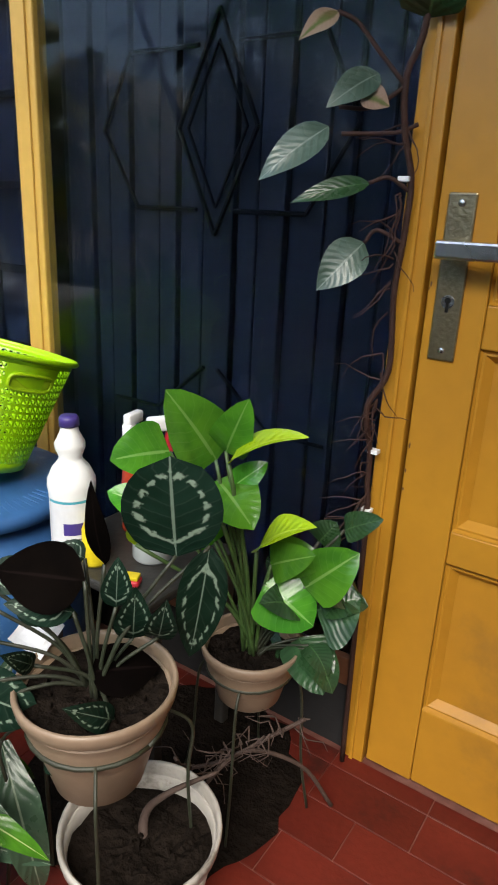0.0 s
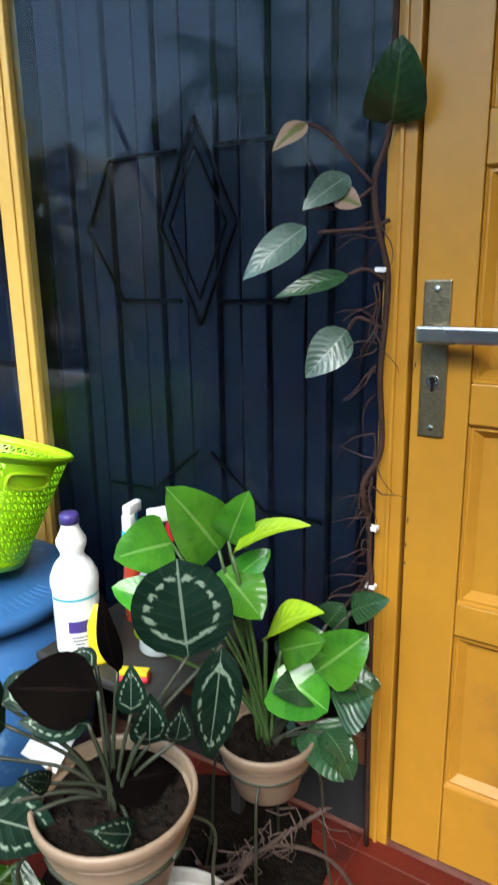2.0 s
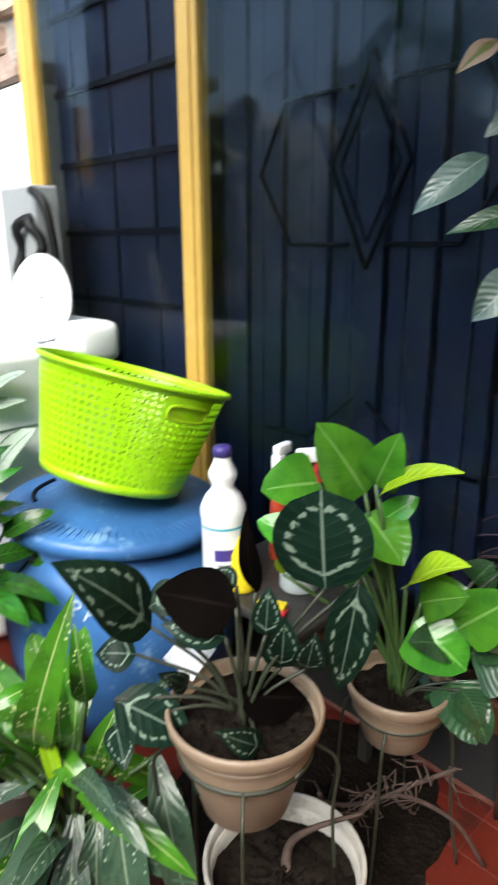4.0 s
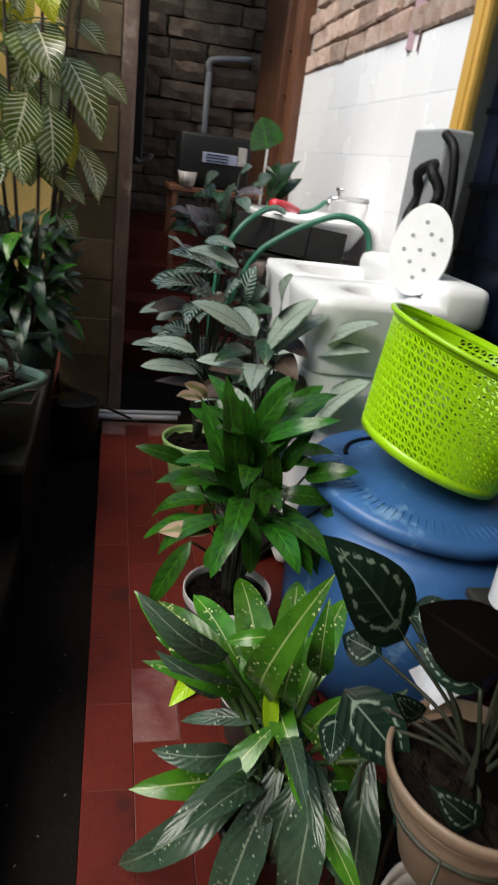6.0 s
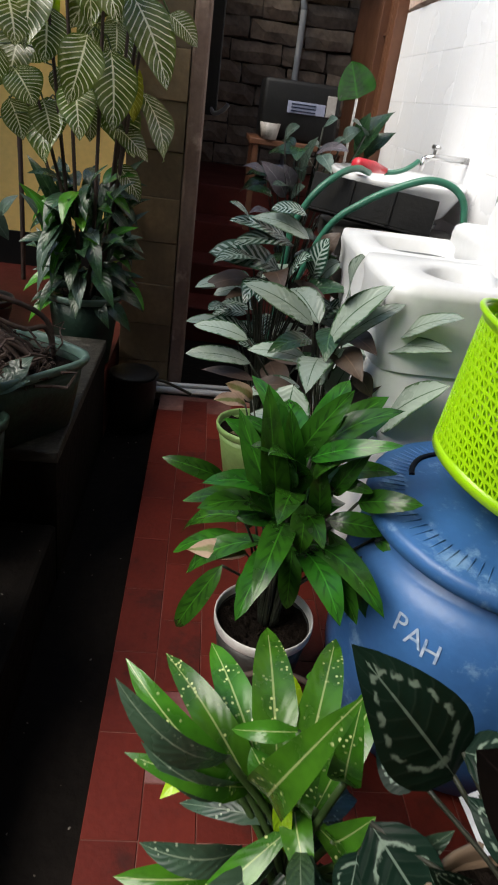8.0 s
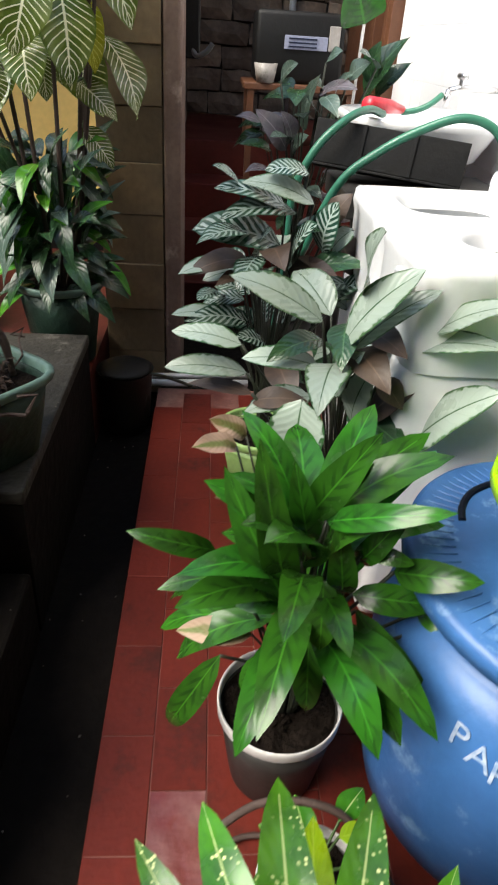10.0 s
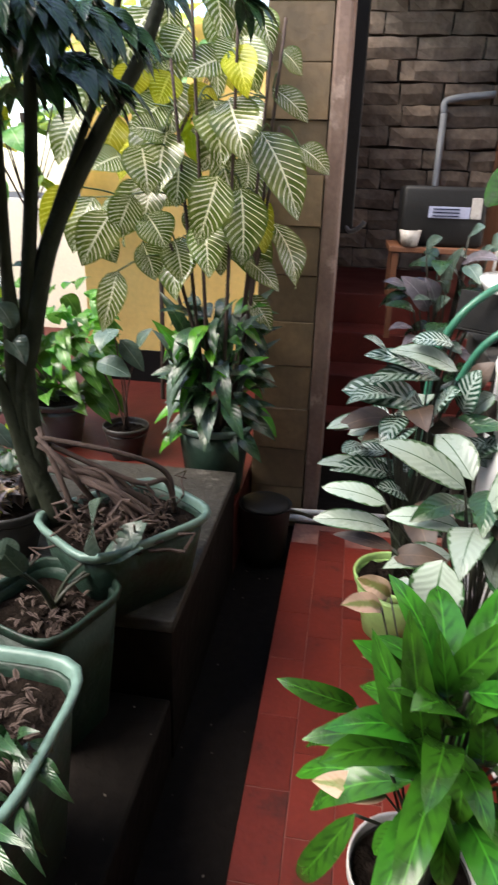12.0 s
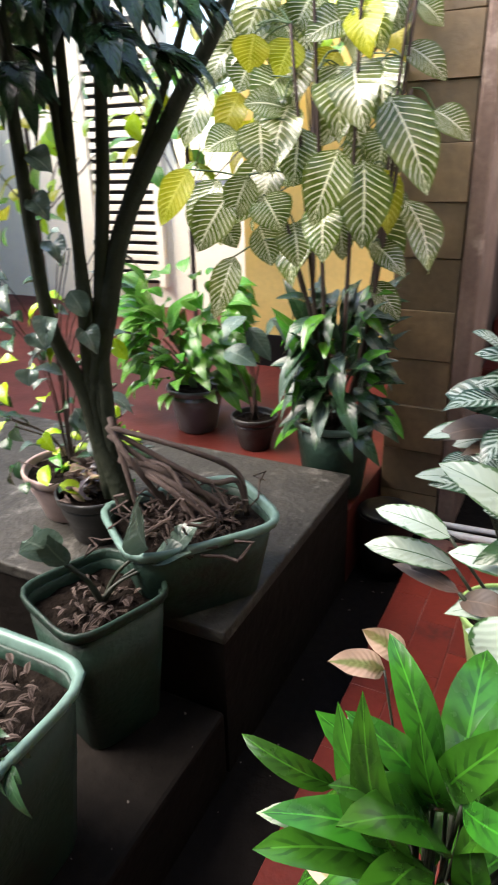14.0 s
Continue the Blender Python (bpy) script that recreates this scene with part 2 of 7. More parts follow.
earth = mat("dark_earth", (0.022, 0.018, 0.014), 0.8, second=(0.04, 0.034, 0.028), scale=3, fine=0.25, bump=0.5, bump_scale=30)
ceiling_mat = mat("porch_ceiling", (0.22, 0.19, 0.16), 0.85, fine=0.08)
grey_panel = mat("grey_plastic", (0.10, 0.103, 0.106), 0.4, fine=0.05)
glass = bpy.data.materials.new("window_glass")
glass.use_nodes = True
gp = glass.node_tree.nodes["Principled BSDF"]
gp.inputs["Base Color"].default_value = (0.75, 0.8, 0.82, 1)
gp.inputs["Roughness"].default_value = 0.015
gp.inputs["Transmission Weight"].default_value = 1.0
gp.inputs["IOR"].default_value = 1.2
# same glass for the far pane, IOR lowered to weaken the mirrored sky
dim_glass = glass.copy()
dim_glass.name = "weakly_mirroring_glass"
dim_glass.node_tree.nodes["Principled BSDF"].inputs["IOR"].default_value = 1.14

# ---- setting: ground, floor, walls ----
W = 1.35
tagged(part("ground", slab(-60, 60, -60, 60, -0.5, -0.16), earth), "dark damp earth ground under the porch", "ground", kind="structure")
floor = tagged(part("floor", slab(-2.16, 2.4, 0.305, W + 0.1, -0.3, -0.0022), grout), "porch floor of red rectangular tiles with pale grout", "floor", kind="structure")
gutter = tagged(part("ground_gutter", slab(-2.6, 2.4, 0.05, 0.30, -0.3, -0.12), wet_shaded), "wet concrete drain beside the tiles, its shade in the colour", "gutter", kind="structure")
tagged(part("platform_base", slab(-1.925, -1.085, -1.5, 0.10, -0.2, 0.262), wet_shaded), "wet base of the concrete ledge, its shade in the colour", "ledge", kind="structure")
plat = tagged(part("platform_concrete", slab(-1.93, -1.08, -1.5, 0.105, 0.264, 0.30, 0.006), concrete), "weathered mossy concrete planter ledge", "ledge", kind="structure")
ledge = tagged(part("platform_low", slab(-1.076, 2.4, -1.5, 0.10, -0.2, 0.08, 0.01), wet_shaded), "low wet concrete ledge, its shade in the colour", "ledge", kind="structure")
back_floor = tagged(part("floor_back", slab(-4.6, -1.94, -4.2, 0.098, -0.2, 0.16), step_red), "red floor in front of the yellow wall", "floor", kind="structure")
hall = tagged(part("floor_hall", slab(-3.0, -2.165, 0.305, W + 0.2, -0.3, -0.03), wet_shaded), "floor before the steps, its shade in the colour", "floor", kind="structure")
for k in range(4):
    st = tagged(part("step_%d" % (k + 1), slab(-6.0, -2.95 - 0.27 * k, 0.31, 1.5, -0.2 + 0.17 * k - 0.02, 0.15 + 0.17 * k, 0.006), step_red), "dark red tiled step leading inside", "step", kind="structure")

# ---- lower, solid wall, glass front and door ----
# low wall coloured near black for the shade behind the pots
wall_front = tagged(part("wall_front", slab(-1.58, 0.246, W + 0.012, W + 0.1, -0.1, 0.17), unlit_black), "low wall under the window, its shade in the colour", "wall", kind="structure")
tagged(part("wall_top", slab(-1.6, 2.4, W, W + 0.14, 2.16, 2.75), cream_wall), "plaster wall over the window", "wall", kind="structure")
tagged(part("wall_end", slab(1.22, 2.4, W, W + 0.14, -0.1, 2.16), cream_wall), "plaster wall beside the door", "wall", kind="structure")

window = thing("window_1", "tall window with ochre-painted wooden frame and reflecting glass", "window", kind="structure")
for x0, x1 in ((0.247, 0.2975), (-0.728, -0.652), (-1.548, -1.462)):
    bm = slab(x0, x1, W - 0.004, W + 0.035, -0.02, 2.16, 0.004)
    box(bm, x0 + 0.022, x1 - 0.02, W - 0.010, W - 0.0045, -0.02, 2.15, 0.002)
    part("window_frame", bm, ochre if x0 > 0 else ochre_light, window)
part("window_rail", slab(-1.46, 0.245, W - 0.01, W + 0.07, 2.08, 2.158, 0.004), ochre_light, window)
part("window_rail", slab(-1.46, -0.73, W - 0.005, W + 0.07, 0.172, 0.24, 0.004), brown_wood, window)
part("window_rail", slab(-0.650, 0.245, W - 0.005, W + 0.07, 0.172, 0.24, 0.004), brown_wood, window)
for x0, x1, sheet in ((-1.46, -0.73, dim_glass), (-0.65, 0.245, glass)):
    pane = part("pane", slab(x0, x1, W + 0.010, W + 0.015, 0.241, 2.079), sheet, window, "dark reflecting window pane")

# gridded screen behind the far pane
grid = thing("folding_screen", "dark navy folding door with crossing ribs behind the glass", "screen", (-1.1, W + 0.2, 0.0))
for k in range(7):
    part("slat", slab(-1.458 + 0.103 * k, -1.361 + 0.103 * k, W + 0.075 + 0.006 * (k % 2), W + 0.09, 0.0, 2.2, 0.004), navy, grid)
for k in range(9):
    part("rib", slab(-1.455, -0.735, W + 0.064, W + 0.074, 0.3 + 0.21 * k, 0.32 + 0.21 * k, 0.003), navy_dark, grid)
part("backing", slab(-1.46, -0.732, W + 0.092, W + 0.098, 0.0, 2.2), navy_dark, grid)
# folding screen behind the glass
screen = thing("folding_screen", "dark navy folding door with ribbed leaves behind the glass", "screen", (-0.2, W + 0.2, 0.0))
xs = -0.66
k = 0
while xs < 0.26:
    w = (0.085, 0.055, 0.07)[k % 3]
    part("slat", slab(xs, xs + w - 0.008, W + 0.09 + 0.008 * (k % 2), W + 0.112, 0.0, 2.2, 0.004), navy, screen)
    xs += w
    k += 1
part("backing", slab(-0.7, 0.3, W + 0.114, W + 0.12, 0.0, 2.2), navy_dark, screen)


# dark tubes stand for the shadow lines of the screen's faint embossing
def moulding(points, w=0.012):
    bm = bmesh.new()
    for a, b in zip(points, points[1:]):
        a, b = Vector((a[0], W + 0.084, a[1])), Vector((b[0], W + 0.084, b[1]))
        tube(bm, [a, b], w / 2, 6)
    return bm


LX, LZ = -0.205, 1.27
for sx in (-1, 1):
    part("moulding_line", moulding([(LX, LZ + 0.21), (LX + sx * 0.1, LZ), (LX, LZ - 0.21)], 0.011), navy_dark, screen)
    part("moulding_line", moulding([(LX, LZ + 0.155), (LX + sx * 0.075, LZ), (LX, LZ - 0.155)], 0.007), navy_dark, screen)
    part("moulding_line", moulding([(LX + sx * 0.05, LZ + 0.15), (LX + sx * 0.24, LZ + 0.15), (LX + sx * 0.32, LZ), (LX + sx * 0.22, LZ - 0.16), (LX + sx * 0.05, LZ - 0.16)], 0.01), navy_dark, screen)
    part("moulding_line", moulding([(LX + sx * 0.02, LZ - 0.5), (LX + sx * 0.16, LZ - 0.62), (LX + sx * 0.3, LZ - 0.62)], 0.01), navy_dark, screen)
# added black box, so the room behind the glass stays dark
tagged(part("wall_inside", slab(-1.6, 1.4, 3.2, 3.3, -0.1, 2.7), unlit_black), "added black wall for the unlit room behind the glass", "wall", kind="structure")
tagged(part("wall_inside_left", slab(-1.7, -1.6, W + 0.14, 3.2, -0.1, 2.7), unlit_black), "added black side wall for the unlit room behind the glass", "wall", kind="structure")
tagged(part("wall_inside_right", slab(1.4, 1.5, W + 0.14, 3.2, -0.1, 2.7), unlit_black), "added black side wall for the unlit room behind the glass", "wall", kind="structure")
tagged(part("floor_inside", slab(-1.6, 1.4, W + 0.1, 3.2, -0.1, 0.0), unlit_black), "added black floor for the unlit room behind the glass", "floor", kind="structure")
tagged(part("ceiling_inside", slab(-1.7, 1.5, W + 0.14, 3.3, 2.7, 2.8), unlit_black), "added black ceiling for the unlit room behind the glass", "ceiling", kind="structure")

door = thing("door_1", "closed ochre-painted panelled wooden door with scuffed edges", "door", kind="structure")
DX0, DX1 = 0.304, 1.14
cols = ((DX0 + 0.10, DX0 + 0.366), (DX0 + 0.47, DX1 - 0.10))
rowsz = ((0.193, 0.52), (0.585, 0.914), (0.985, 1.32), (1.40, 1.95))
for a, b in ((DX0, cols[0][0]), (cols[0][1], cols[1][0]), (cols[1][1], DX1)):
    part("stile", slab(a + 0.0006, b - 0.0006, W, W + 0.045, 0.012, 2.08, 0.003), ochre, door)
zr = [0.012] + [z for r in rowsz for z in r] + [2.08]
for a, b in cols:
    for z0, z1 in zip(zr[::2], zr[1::2]):
        part("rail", slab(a, b, W + 0.0025, W + 0.044, z0, z1, 0.003), ochre, door)
    for z0, z1 in rowsz:
        bm = slab(a + 0.002, b - 0.002, W + 0.026, W + 0.036, z0, z1)
        for d0, y0, d1, y1 in ((0.001, 0.004, 0.005, 0.010), (0.005, 0.010, 0.009, 0.0095), (0.009, 0.0095, 0.022, 0.0245)):
            o = [bm.verts.new((x, W + y0, z)) for x, z in ((a + d0, z0 + d0), (b - d0, z0 + d0), (b - d0, z1 - d0), (a + d0, z1 - d0))]
            q = [bm.verts.new((x, W + y1, z)) for x, z in ((a + d1, z0 + d1), (b - d1, z0 + d1), (b - d1, z1 - d1), (a + d1, z1 - d1))]
            for k in range(4):
                bm.faces.new((o[k], o[(k + 1) % 4], q[(k + 1) % 4], q[k]))
        part("panel", bm, ochre, door)
chip_wood = mat("chipped_edge", (0.10, 0.04, 0.014), 0.7, fine=0.2)
for k in range(9):
    z = random.uniform(0.2, 1.9)
    s = random.uniform(0.0015, 0.004)
    bm = bmesh.new()
    bmesh.ops.create_icosphere(bm, subdivisions=1, radius=1, matrix=Matrix.Translation((DX0 + random.uniform(0.0008, 0.006), W - 0.0002, z)) @ Matrix.Diagonal((s * 0.6, 0.0008, s * random.uniform(1, 2.5), 1)))
    part("paint_chip", bm, chip_wood, door)
plate = part("handle_plate", slab(0.320, 0.366, W - 0.006, W, 0.888, 1.152, 0.003), brass, door, "worn brass lock plate")
bm = bmesh.new()
for z in (0.905, 1.137):
    ring(bm, [(0.0005, W - 0.009), (0.0045, W - 0.008), (0.006, W - 0.006)], 12)
    for v in bm.verts:
        if not v.tag:
            v.co, v.tag = Vector((0.343 + v.co.x, v.co.z, z + v.co.y)), True
part("screw", bm, steel, plate)
bm = tube(bmesh.new(), [(0.342, W - 0.004, 1.068), (0.342, W - 0.05, 1.068)], 0.010, 14)
box(bm, 0.326, 0.458, W - 0.060, W - 0.047, 1.053, 1.081, 0.0045)
part("lever", bm, steel, plate, "flat polished steel lever handle")
bm = tube(bmesh.new(), [(0.343, W - 0.0075, 0.985), (0.343, W - 0.005, 0.985)], 0.011, 18)
part("keyhole_ring", bm, steel, plate)
bm = tube(bmesh.new(), [(0.343, W - 0.009, 0.987), (0.343, W - 0.006, 0.987)], 0.005, 12)
box(bm, 0.3405, 0.3455, W - 0.009, W - 0.006, 0.968, 0.984)
part("keyhole", bm, black, plate)
tagged(part("door_frame", slab(1.142, 1.218, W - 0.012, W + 0.08, -0.02, 2.158, 0.004), ochre_light), "ochre door frame post", "door frame", kind="structure")

# ---- white tiled wall with rough brick above, beyond the window ----
twall = tagged(part("wall_tiled", slab(-3.60, -1.552, W + 0.024, W + 0.14, -0.1, 1.625), white_grout), "wall clad in white glazed tiles behind the washing machine", "wall", kind="structure")
bwall = tagged(part("wall_brick", slab(-3.60, -1.552, W + 0.034, W + 0.14, 1.627, 3.2), mortar), "rough unplastered brick wall above the tiles", "wall", kind="structure")
brown = thing("door_2", "dark brown wooden door frame with a slim lattice", "door frame", kind="structure")
for x0, x1, y0 in ((-3.70, -3.61, W - 0.04), (-3.86, -3.80, W - 0.02), (-4.1, -4.02, W - 0.03)):
    part("post", slab(x0, x1, y0, W + 0.1, 0.3, 2.4, 0.005), brown_wood, brown)
for z in (0.9, 1.12, 1.3, 1.55, 1.8):
    part("lattice", slab(-4.02, -3.70, W, W + 0.02, z, z + 0.014), brown_wood, brown)
part("door_leaf", slab(-4.03, -3.69, W + 0.03, W + 0.06, 0.3, 2.38), brown_wood, brown)
swall = tagged(part("wall_stone", slab(-5.25, -5.12, -0.1, 2.0, -0.1, 2.7), mat("stone_joint", (0.05, 0.04, 0.03), 0.9)), "dark rough-cut stone wall of the covered hall", "wall", kind="structure")
tagged(part("wall_hall", slab(-5.2, -4.1, W + 0.02, W + 0.14, -0.1, 2.7), brown_wood), "dark wooden wall of the covered hall", "wall", kind="structure")
# brown plaster darkened in colour, because the hall lies in shade
hall_shade_plaster = mat("hall_plaster_in_shade", (0.055, 0.04, 0.034), 0.8, second=(0.03, 0.022, 0.02), scale=4)
tagged(part("wall_hall_low", slab(-3.498, -2.625, 0.10, 0.30, -0.1, 1.3), hall_shade_plaster), "low brown plaster wall beside the steps, darkened for shade", "wall", kind="structure")
tagged(part("wall_hall_side", slab(-5.2, -3.5, 0.10, 0.30, -0.1, 2.2), hall_shade_plaster), "brown plaster wall between hall and garden, darkened for shade", "wall", kind="structure")
tagged(part("ceiling_hall", slab(-5.3, -3.72, 0.1, 1.6, 2.7, 2.8), ceiling_mat), "ceiling of the covered hall", "ceiling", kind="structure")
pillar = thing("pillar", "square pillar clad in ochre and grey stone slabs", "pillar", kind="structure")
part("core", slab(-2.60, -2.312, 0.112, 0.322, -0.1, 2.3), mortar, pillar)
part("corner_strip", slab(-2.62, -2.283, 0.324, 0.382, -0.1, 2.3, 0.012), pillar_strip, pillar, "worn brown plaster edge")
post = thing("steel_post", "black steel post bolted behind the stone pillar", "post", (-2.66, 0.39, 1.05))
part("shaft", slab(-2.70, -2.625, 0.35, 0.43, 1.06, 2.3, 0.006), black, post)
part("hook", tube(bmesh.new(), spline([(-2.64, 0.40, 1.10), (-2.62, 0.42, 1.07), (-2.61, 0.455, 1.085), (-2.61, 0.475, 1.11)], 5), 0.009, 8), grey_panel, post, "grey bent hook", True)
ywall = tagged(part("wall_yellow", slab(-3.5, -3.38, -1.0, 0.098, 0.16, 1.95), yellow_wall), "yellow-orange plastered wall of the yard", "wall", kind="structure")
tagged(part("baseboard", slab(-3.378, -3.365, -1.0, 0.098, 0.16, 0.34), black), "black painted wall base", "baseboard", kind="structure")
tagged(part("wall_cream_low", slab(-4.7, -4.58, -2.248, 0.09, -0.1, 1.08), cream_wall), "low cream garden wall under the bright sky", "wall", kind="structure")
cwall = tagged(part("wall_cream", slab(-4.7, -4.58, -4.2, -2.25, -0.1, 2.4), cream_wall), "sunlit cream wall with a louvre window", "wall", kind="structure")
# unseen wall, added and coloured dark to dim what the glass mirrors
tagged(part("wall_mirrored", slab(-4.7, 2.6, -4.3, -4.2, -0.3, 2.3), mat("dark_mirrored_plaster", (0.07, 0.075, 0.06), 0.85, second=(0.03, 0.04, 0.025), scale=3)), "unseen dark wall added at the far side for the window reflection", "wall", kind="structure")
# unseen side wall, added dim so the glass mirrors less brightness
tagged(part("wall_right", slab(2.4, 2.55, -4.2, 1.5, -0.3, 2.75), mat("dim_side_plaster", (0.16, 0.13, 0.1), 0.85)), "unseen dim wall added to close off light on the right", "wall", kind="structure")
# unseen roof, its edges placed to limit sun and sky by the door
tagged(part("ceiling_shade", slab(-0.42, 2.5, -0.45, 1.5, 2.76, 2.86), ceiling_mat), "unseen roof added over the door to hold back light", "ceiling", kind="structure")

# ---- foliage ----


def leaf_mat(name, base, vein, pattern="plain", second=None, rough=0.28, thin=0.18, count=9.0, relief=0.16, spec=0.5):
    """A leaf surface. The map runs across the blade in u (0.5 at the midrib) and from stalk to tip in v."""
    m = bpy.data.materials.new(name)
    m.use_nodes = True
    nt = m.node_tree
    n, l = nt.nodes, nt.links

    def op(kind, a, b=0.0, c=0.0):
        k = n.new("ShaderNodeMath")
        k.operation = kind
        for i, v in enumerate((a, b, c)):
            if isinstance(v, (int, float)):
                k.inputs[i].default_value = v
            else:
                l.new(v, k.inputs[i])
        return k.outputs[0]

    def step(v, lo, hi):
        k = n.new("ShaderNodeMapRange")
        k.interpolation_type = "SMOOTHSTEP"
        l.new(v, k.inputs[0])
        k.inputs[1].default_value, k.inputs[2].default_value = lo, hi
        return k.outputs[0]

    def mixed(f, a, b):
        k = n.new("ShaderNodeMixRGB")
        l.new(f, k.inputs[0])
        for i, v in ((1, a), (2, b)):
            if isinstance(v, tuple):
                k.inputs[i].default_value = (*v, 1)
            else:
                l.new(v, k.inputs[i])
        return k.outputs[0]

    uv = n.new("ShaderNodeUVMap")
    uv.uv_map = "blade"
    sep = n.new("ShaderNodeSeparateXYZ")
    l.new(uv.outputs[0], sep.inputs[0])
    oi = n.new("ShaderNodeObjectInfo")
    a = op("ABSOLUTE", op("MULTIPLY_ADD", sep.outputs[0], 2.0, -1.0))
    v = sep.outputs[1]
    tc = n.new("ShaderNodeTexCoord")
    noise_a = n.new("ShaderNodeTexNoise")
    noise_a.inputs["Scale"].default_value, noise_a.inputs["Detail"].default_value = 22, 6
    noise_b = n.new("ShaderNodeTexNoise")
    noise_b.inputs["Scale"].default_value, noise_b.inputs["Detail"].default_value = 90, 3
    for k in (noise_a, noise_b):
        l.new(tc.outputs["Object"], k.inputs["Vector"])
    wob = op("MULTIPLY_ADD", noise_a.outputs[0], 0.12, -0.06)
    lateral = op("SINE", op("MULTIPLY", op("SUBTRACT", op("ADD", v, wob if pattern != "zebra" else op("MULTIPLY", wob, 0.3)), op("MULTIPLY", a, 0.22)), 6.2832 * count))
    rib = step(a, 0.07, 0.03)
    col = mixed(step(noise_a.outputs[0], 0.35, 0.7), base, second or tuple(c * 0.55 for c in base))
    if pattern == "zebra":
        edge = step(a, 0.97, 0.8)
        col = mixed(op("MULTIPLY", step(lateral, 0.72, 0.92), edge), col, vein)
        col = mixed(step(a, 0.06, 0.03), col, vein)
    elif pattern == "feather":
        col = mixed(op("MULTIPLY", step(op("ADD", lateral, op("MULTIPLY_ADD", noise_b.outputs[0], 0.8, -0.4)), -0.1, 0.5), step(a, 0.95, 0.75)), col, vein)
        col = mixed(rib, col, tuple(c * 1.1 for c in vein))
    elif pattern == "ring":
        r = op("ADD", op("POWER", op("ADD", op("POWER", a, 2.0), op("POWER", op("MULTIPLY_ADD", v, 2.0, -1.0), 2.0)), 0.5), op("MULTIPLY_ADD", noise_b.outputs[0], 0.34, -0.17))
        band = op("MULTIPLY", step(r, 0.60, 0.66), step(r, 0.78, 0.70))
        col = mixed(op("MULTIPLY", band, step(lateral, -0.9, 0.2)), col, vein)
        col = mixed(op("MULTIPLY", step(a, 0.045, 0.02), 0.7), col, vein)
        col = mixed(op("MULTIPLY", step(lateral, 0.85, 1.0), 0.05), col, vein)
    elif pattern == "silver":
        body = step(op("ADD", a, op("MULTIPLY_ADD", noise_b.outputs[0], 0.5, -0.25)), 0.93, 0.82)
        col = mixed(op("MULTIPLY", body, 0.92), col, vein)
        col = mixed(op("MULTIPLY", step(lateral, 0.85, 1.0), 0.06), col, base)
        col = mixed(step(a, 0.05, 0.02), col, base)
    elif pattern == "spots":
        vo = n.new("ShaderNodeTexVoronoi")
        vo.inputs["Scale"].default_value = 120
        l.new(tc.outputs["Object"], vo.inputs["Vector"])
        sel = op("MULTIPLY", step(vo.outputs["Distance"], 0.30, 0.2), step(noise_a.outputs[0], 0.50, 0.60))
        col = mixed(sel, col, vein)
        col = mixed(op("MULTIPLY", rib, 0.5), col, vein)
    elif pattern == "herring":
        col = mixed(op("MULTIPLY", op("MULTIPLY", step(op("ADD", lateral, op("MULTIPLY_ADD", noise_a.outputs[0], 2.4, -1.2)), 0.1, 0.8), step(a, 0.8, 0.3)), 0.55), col, vein)
        col = mixed(op("MULTIPLY", rib, 0.6), col, tuple(c * 2.0 for c in base))
    elif pattern == "dry":
        col = mixed(step(op("ADD", op("MULTIPLY", a, 0.6), op("MULTIPLY", noise_a.outputs[0], 0.8)), 0.55, 0.75), col, vein)
    else:
        col = mixed(op("MULTIPLY", rib, 0.8), col, vein)
        col = mixed(op("MULTIPLY", step(lateral, 0.88, 1.0), 0.1), col, vein)
    hsv = n.new("ShaderNodeHueSaturation")
    l.new(op("MULTIPLY_ADD", oi.outputs["Random"], 0.5, 0.75), hsv.inputs["Value"])
    l.new(op("MULTIPLY_ADD", oi.outputs["Random"], 0.02, 0.495), hsv.inputs["Hue"])
    l.new(col, hsv.inputs["Color"])
    p = n["Principled BSDF"]
    p.inputs["Specular IOR Level"].default_value = spec
    l.new(hsv.outputs[0], p.inputs["Base Color"])
    l.new(op("MULTIPLY_ADD", noise_a.outputs[0], 0.3, rough - 0.15), p.inputs["Roughness"])
    bp = n.new("ShaderNodeBump")
    bp.inputs["Strength"].default_value, bp.inputs["Distance"].default_value = relief, 0.004
    l.new(op("ADD", op("MULTIPLY", lateral, 0.5), op("MULTIPLY", rib, -1.0)), bp.inputs["Height"])
    l.new(bp.outputs[0], p.inputs["Normal"])
    tr = n.new("ShaderNodeBsdfTranslucent")
    l.new(hsv.outputs[0], tr.inputs[0])
    mx = n.new("ShaderNodeMixShader")
    mx.inputs[0].default_value = thin
    l.new(p.outputs[0], mx.inputs[1])
    l.new(tr.outputs[0], mx.inputs[2])
    l.new(mx.outputs[0], n["Material Output"].inputs[0])
    return m


L_PLAIN = leaf_mat("green_leaf", (0.08, 0.27, 0.022), (0.2, 0.40, 0.10), second=(0.042, 0.175, 0.016), rough=0.2, thin=0.28, relief=0.05)
L_LIME = leaf_mat("lime_leaf", (0.36, 0.52, 0.015), (0.45, 0.6, 0.08), second=(0.28, 0.45, 0.015))
L_RING = leaf_mat("dark_patterned_leaf", (0.0035, 0.012, 0.007), (0.14, 0.19, 0.145), "ring", second=(0.006, 0.018, 0.011), rough=0.4, thin=0.0, count=8, relief=0.12, spec=0.1)
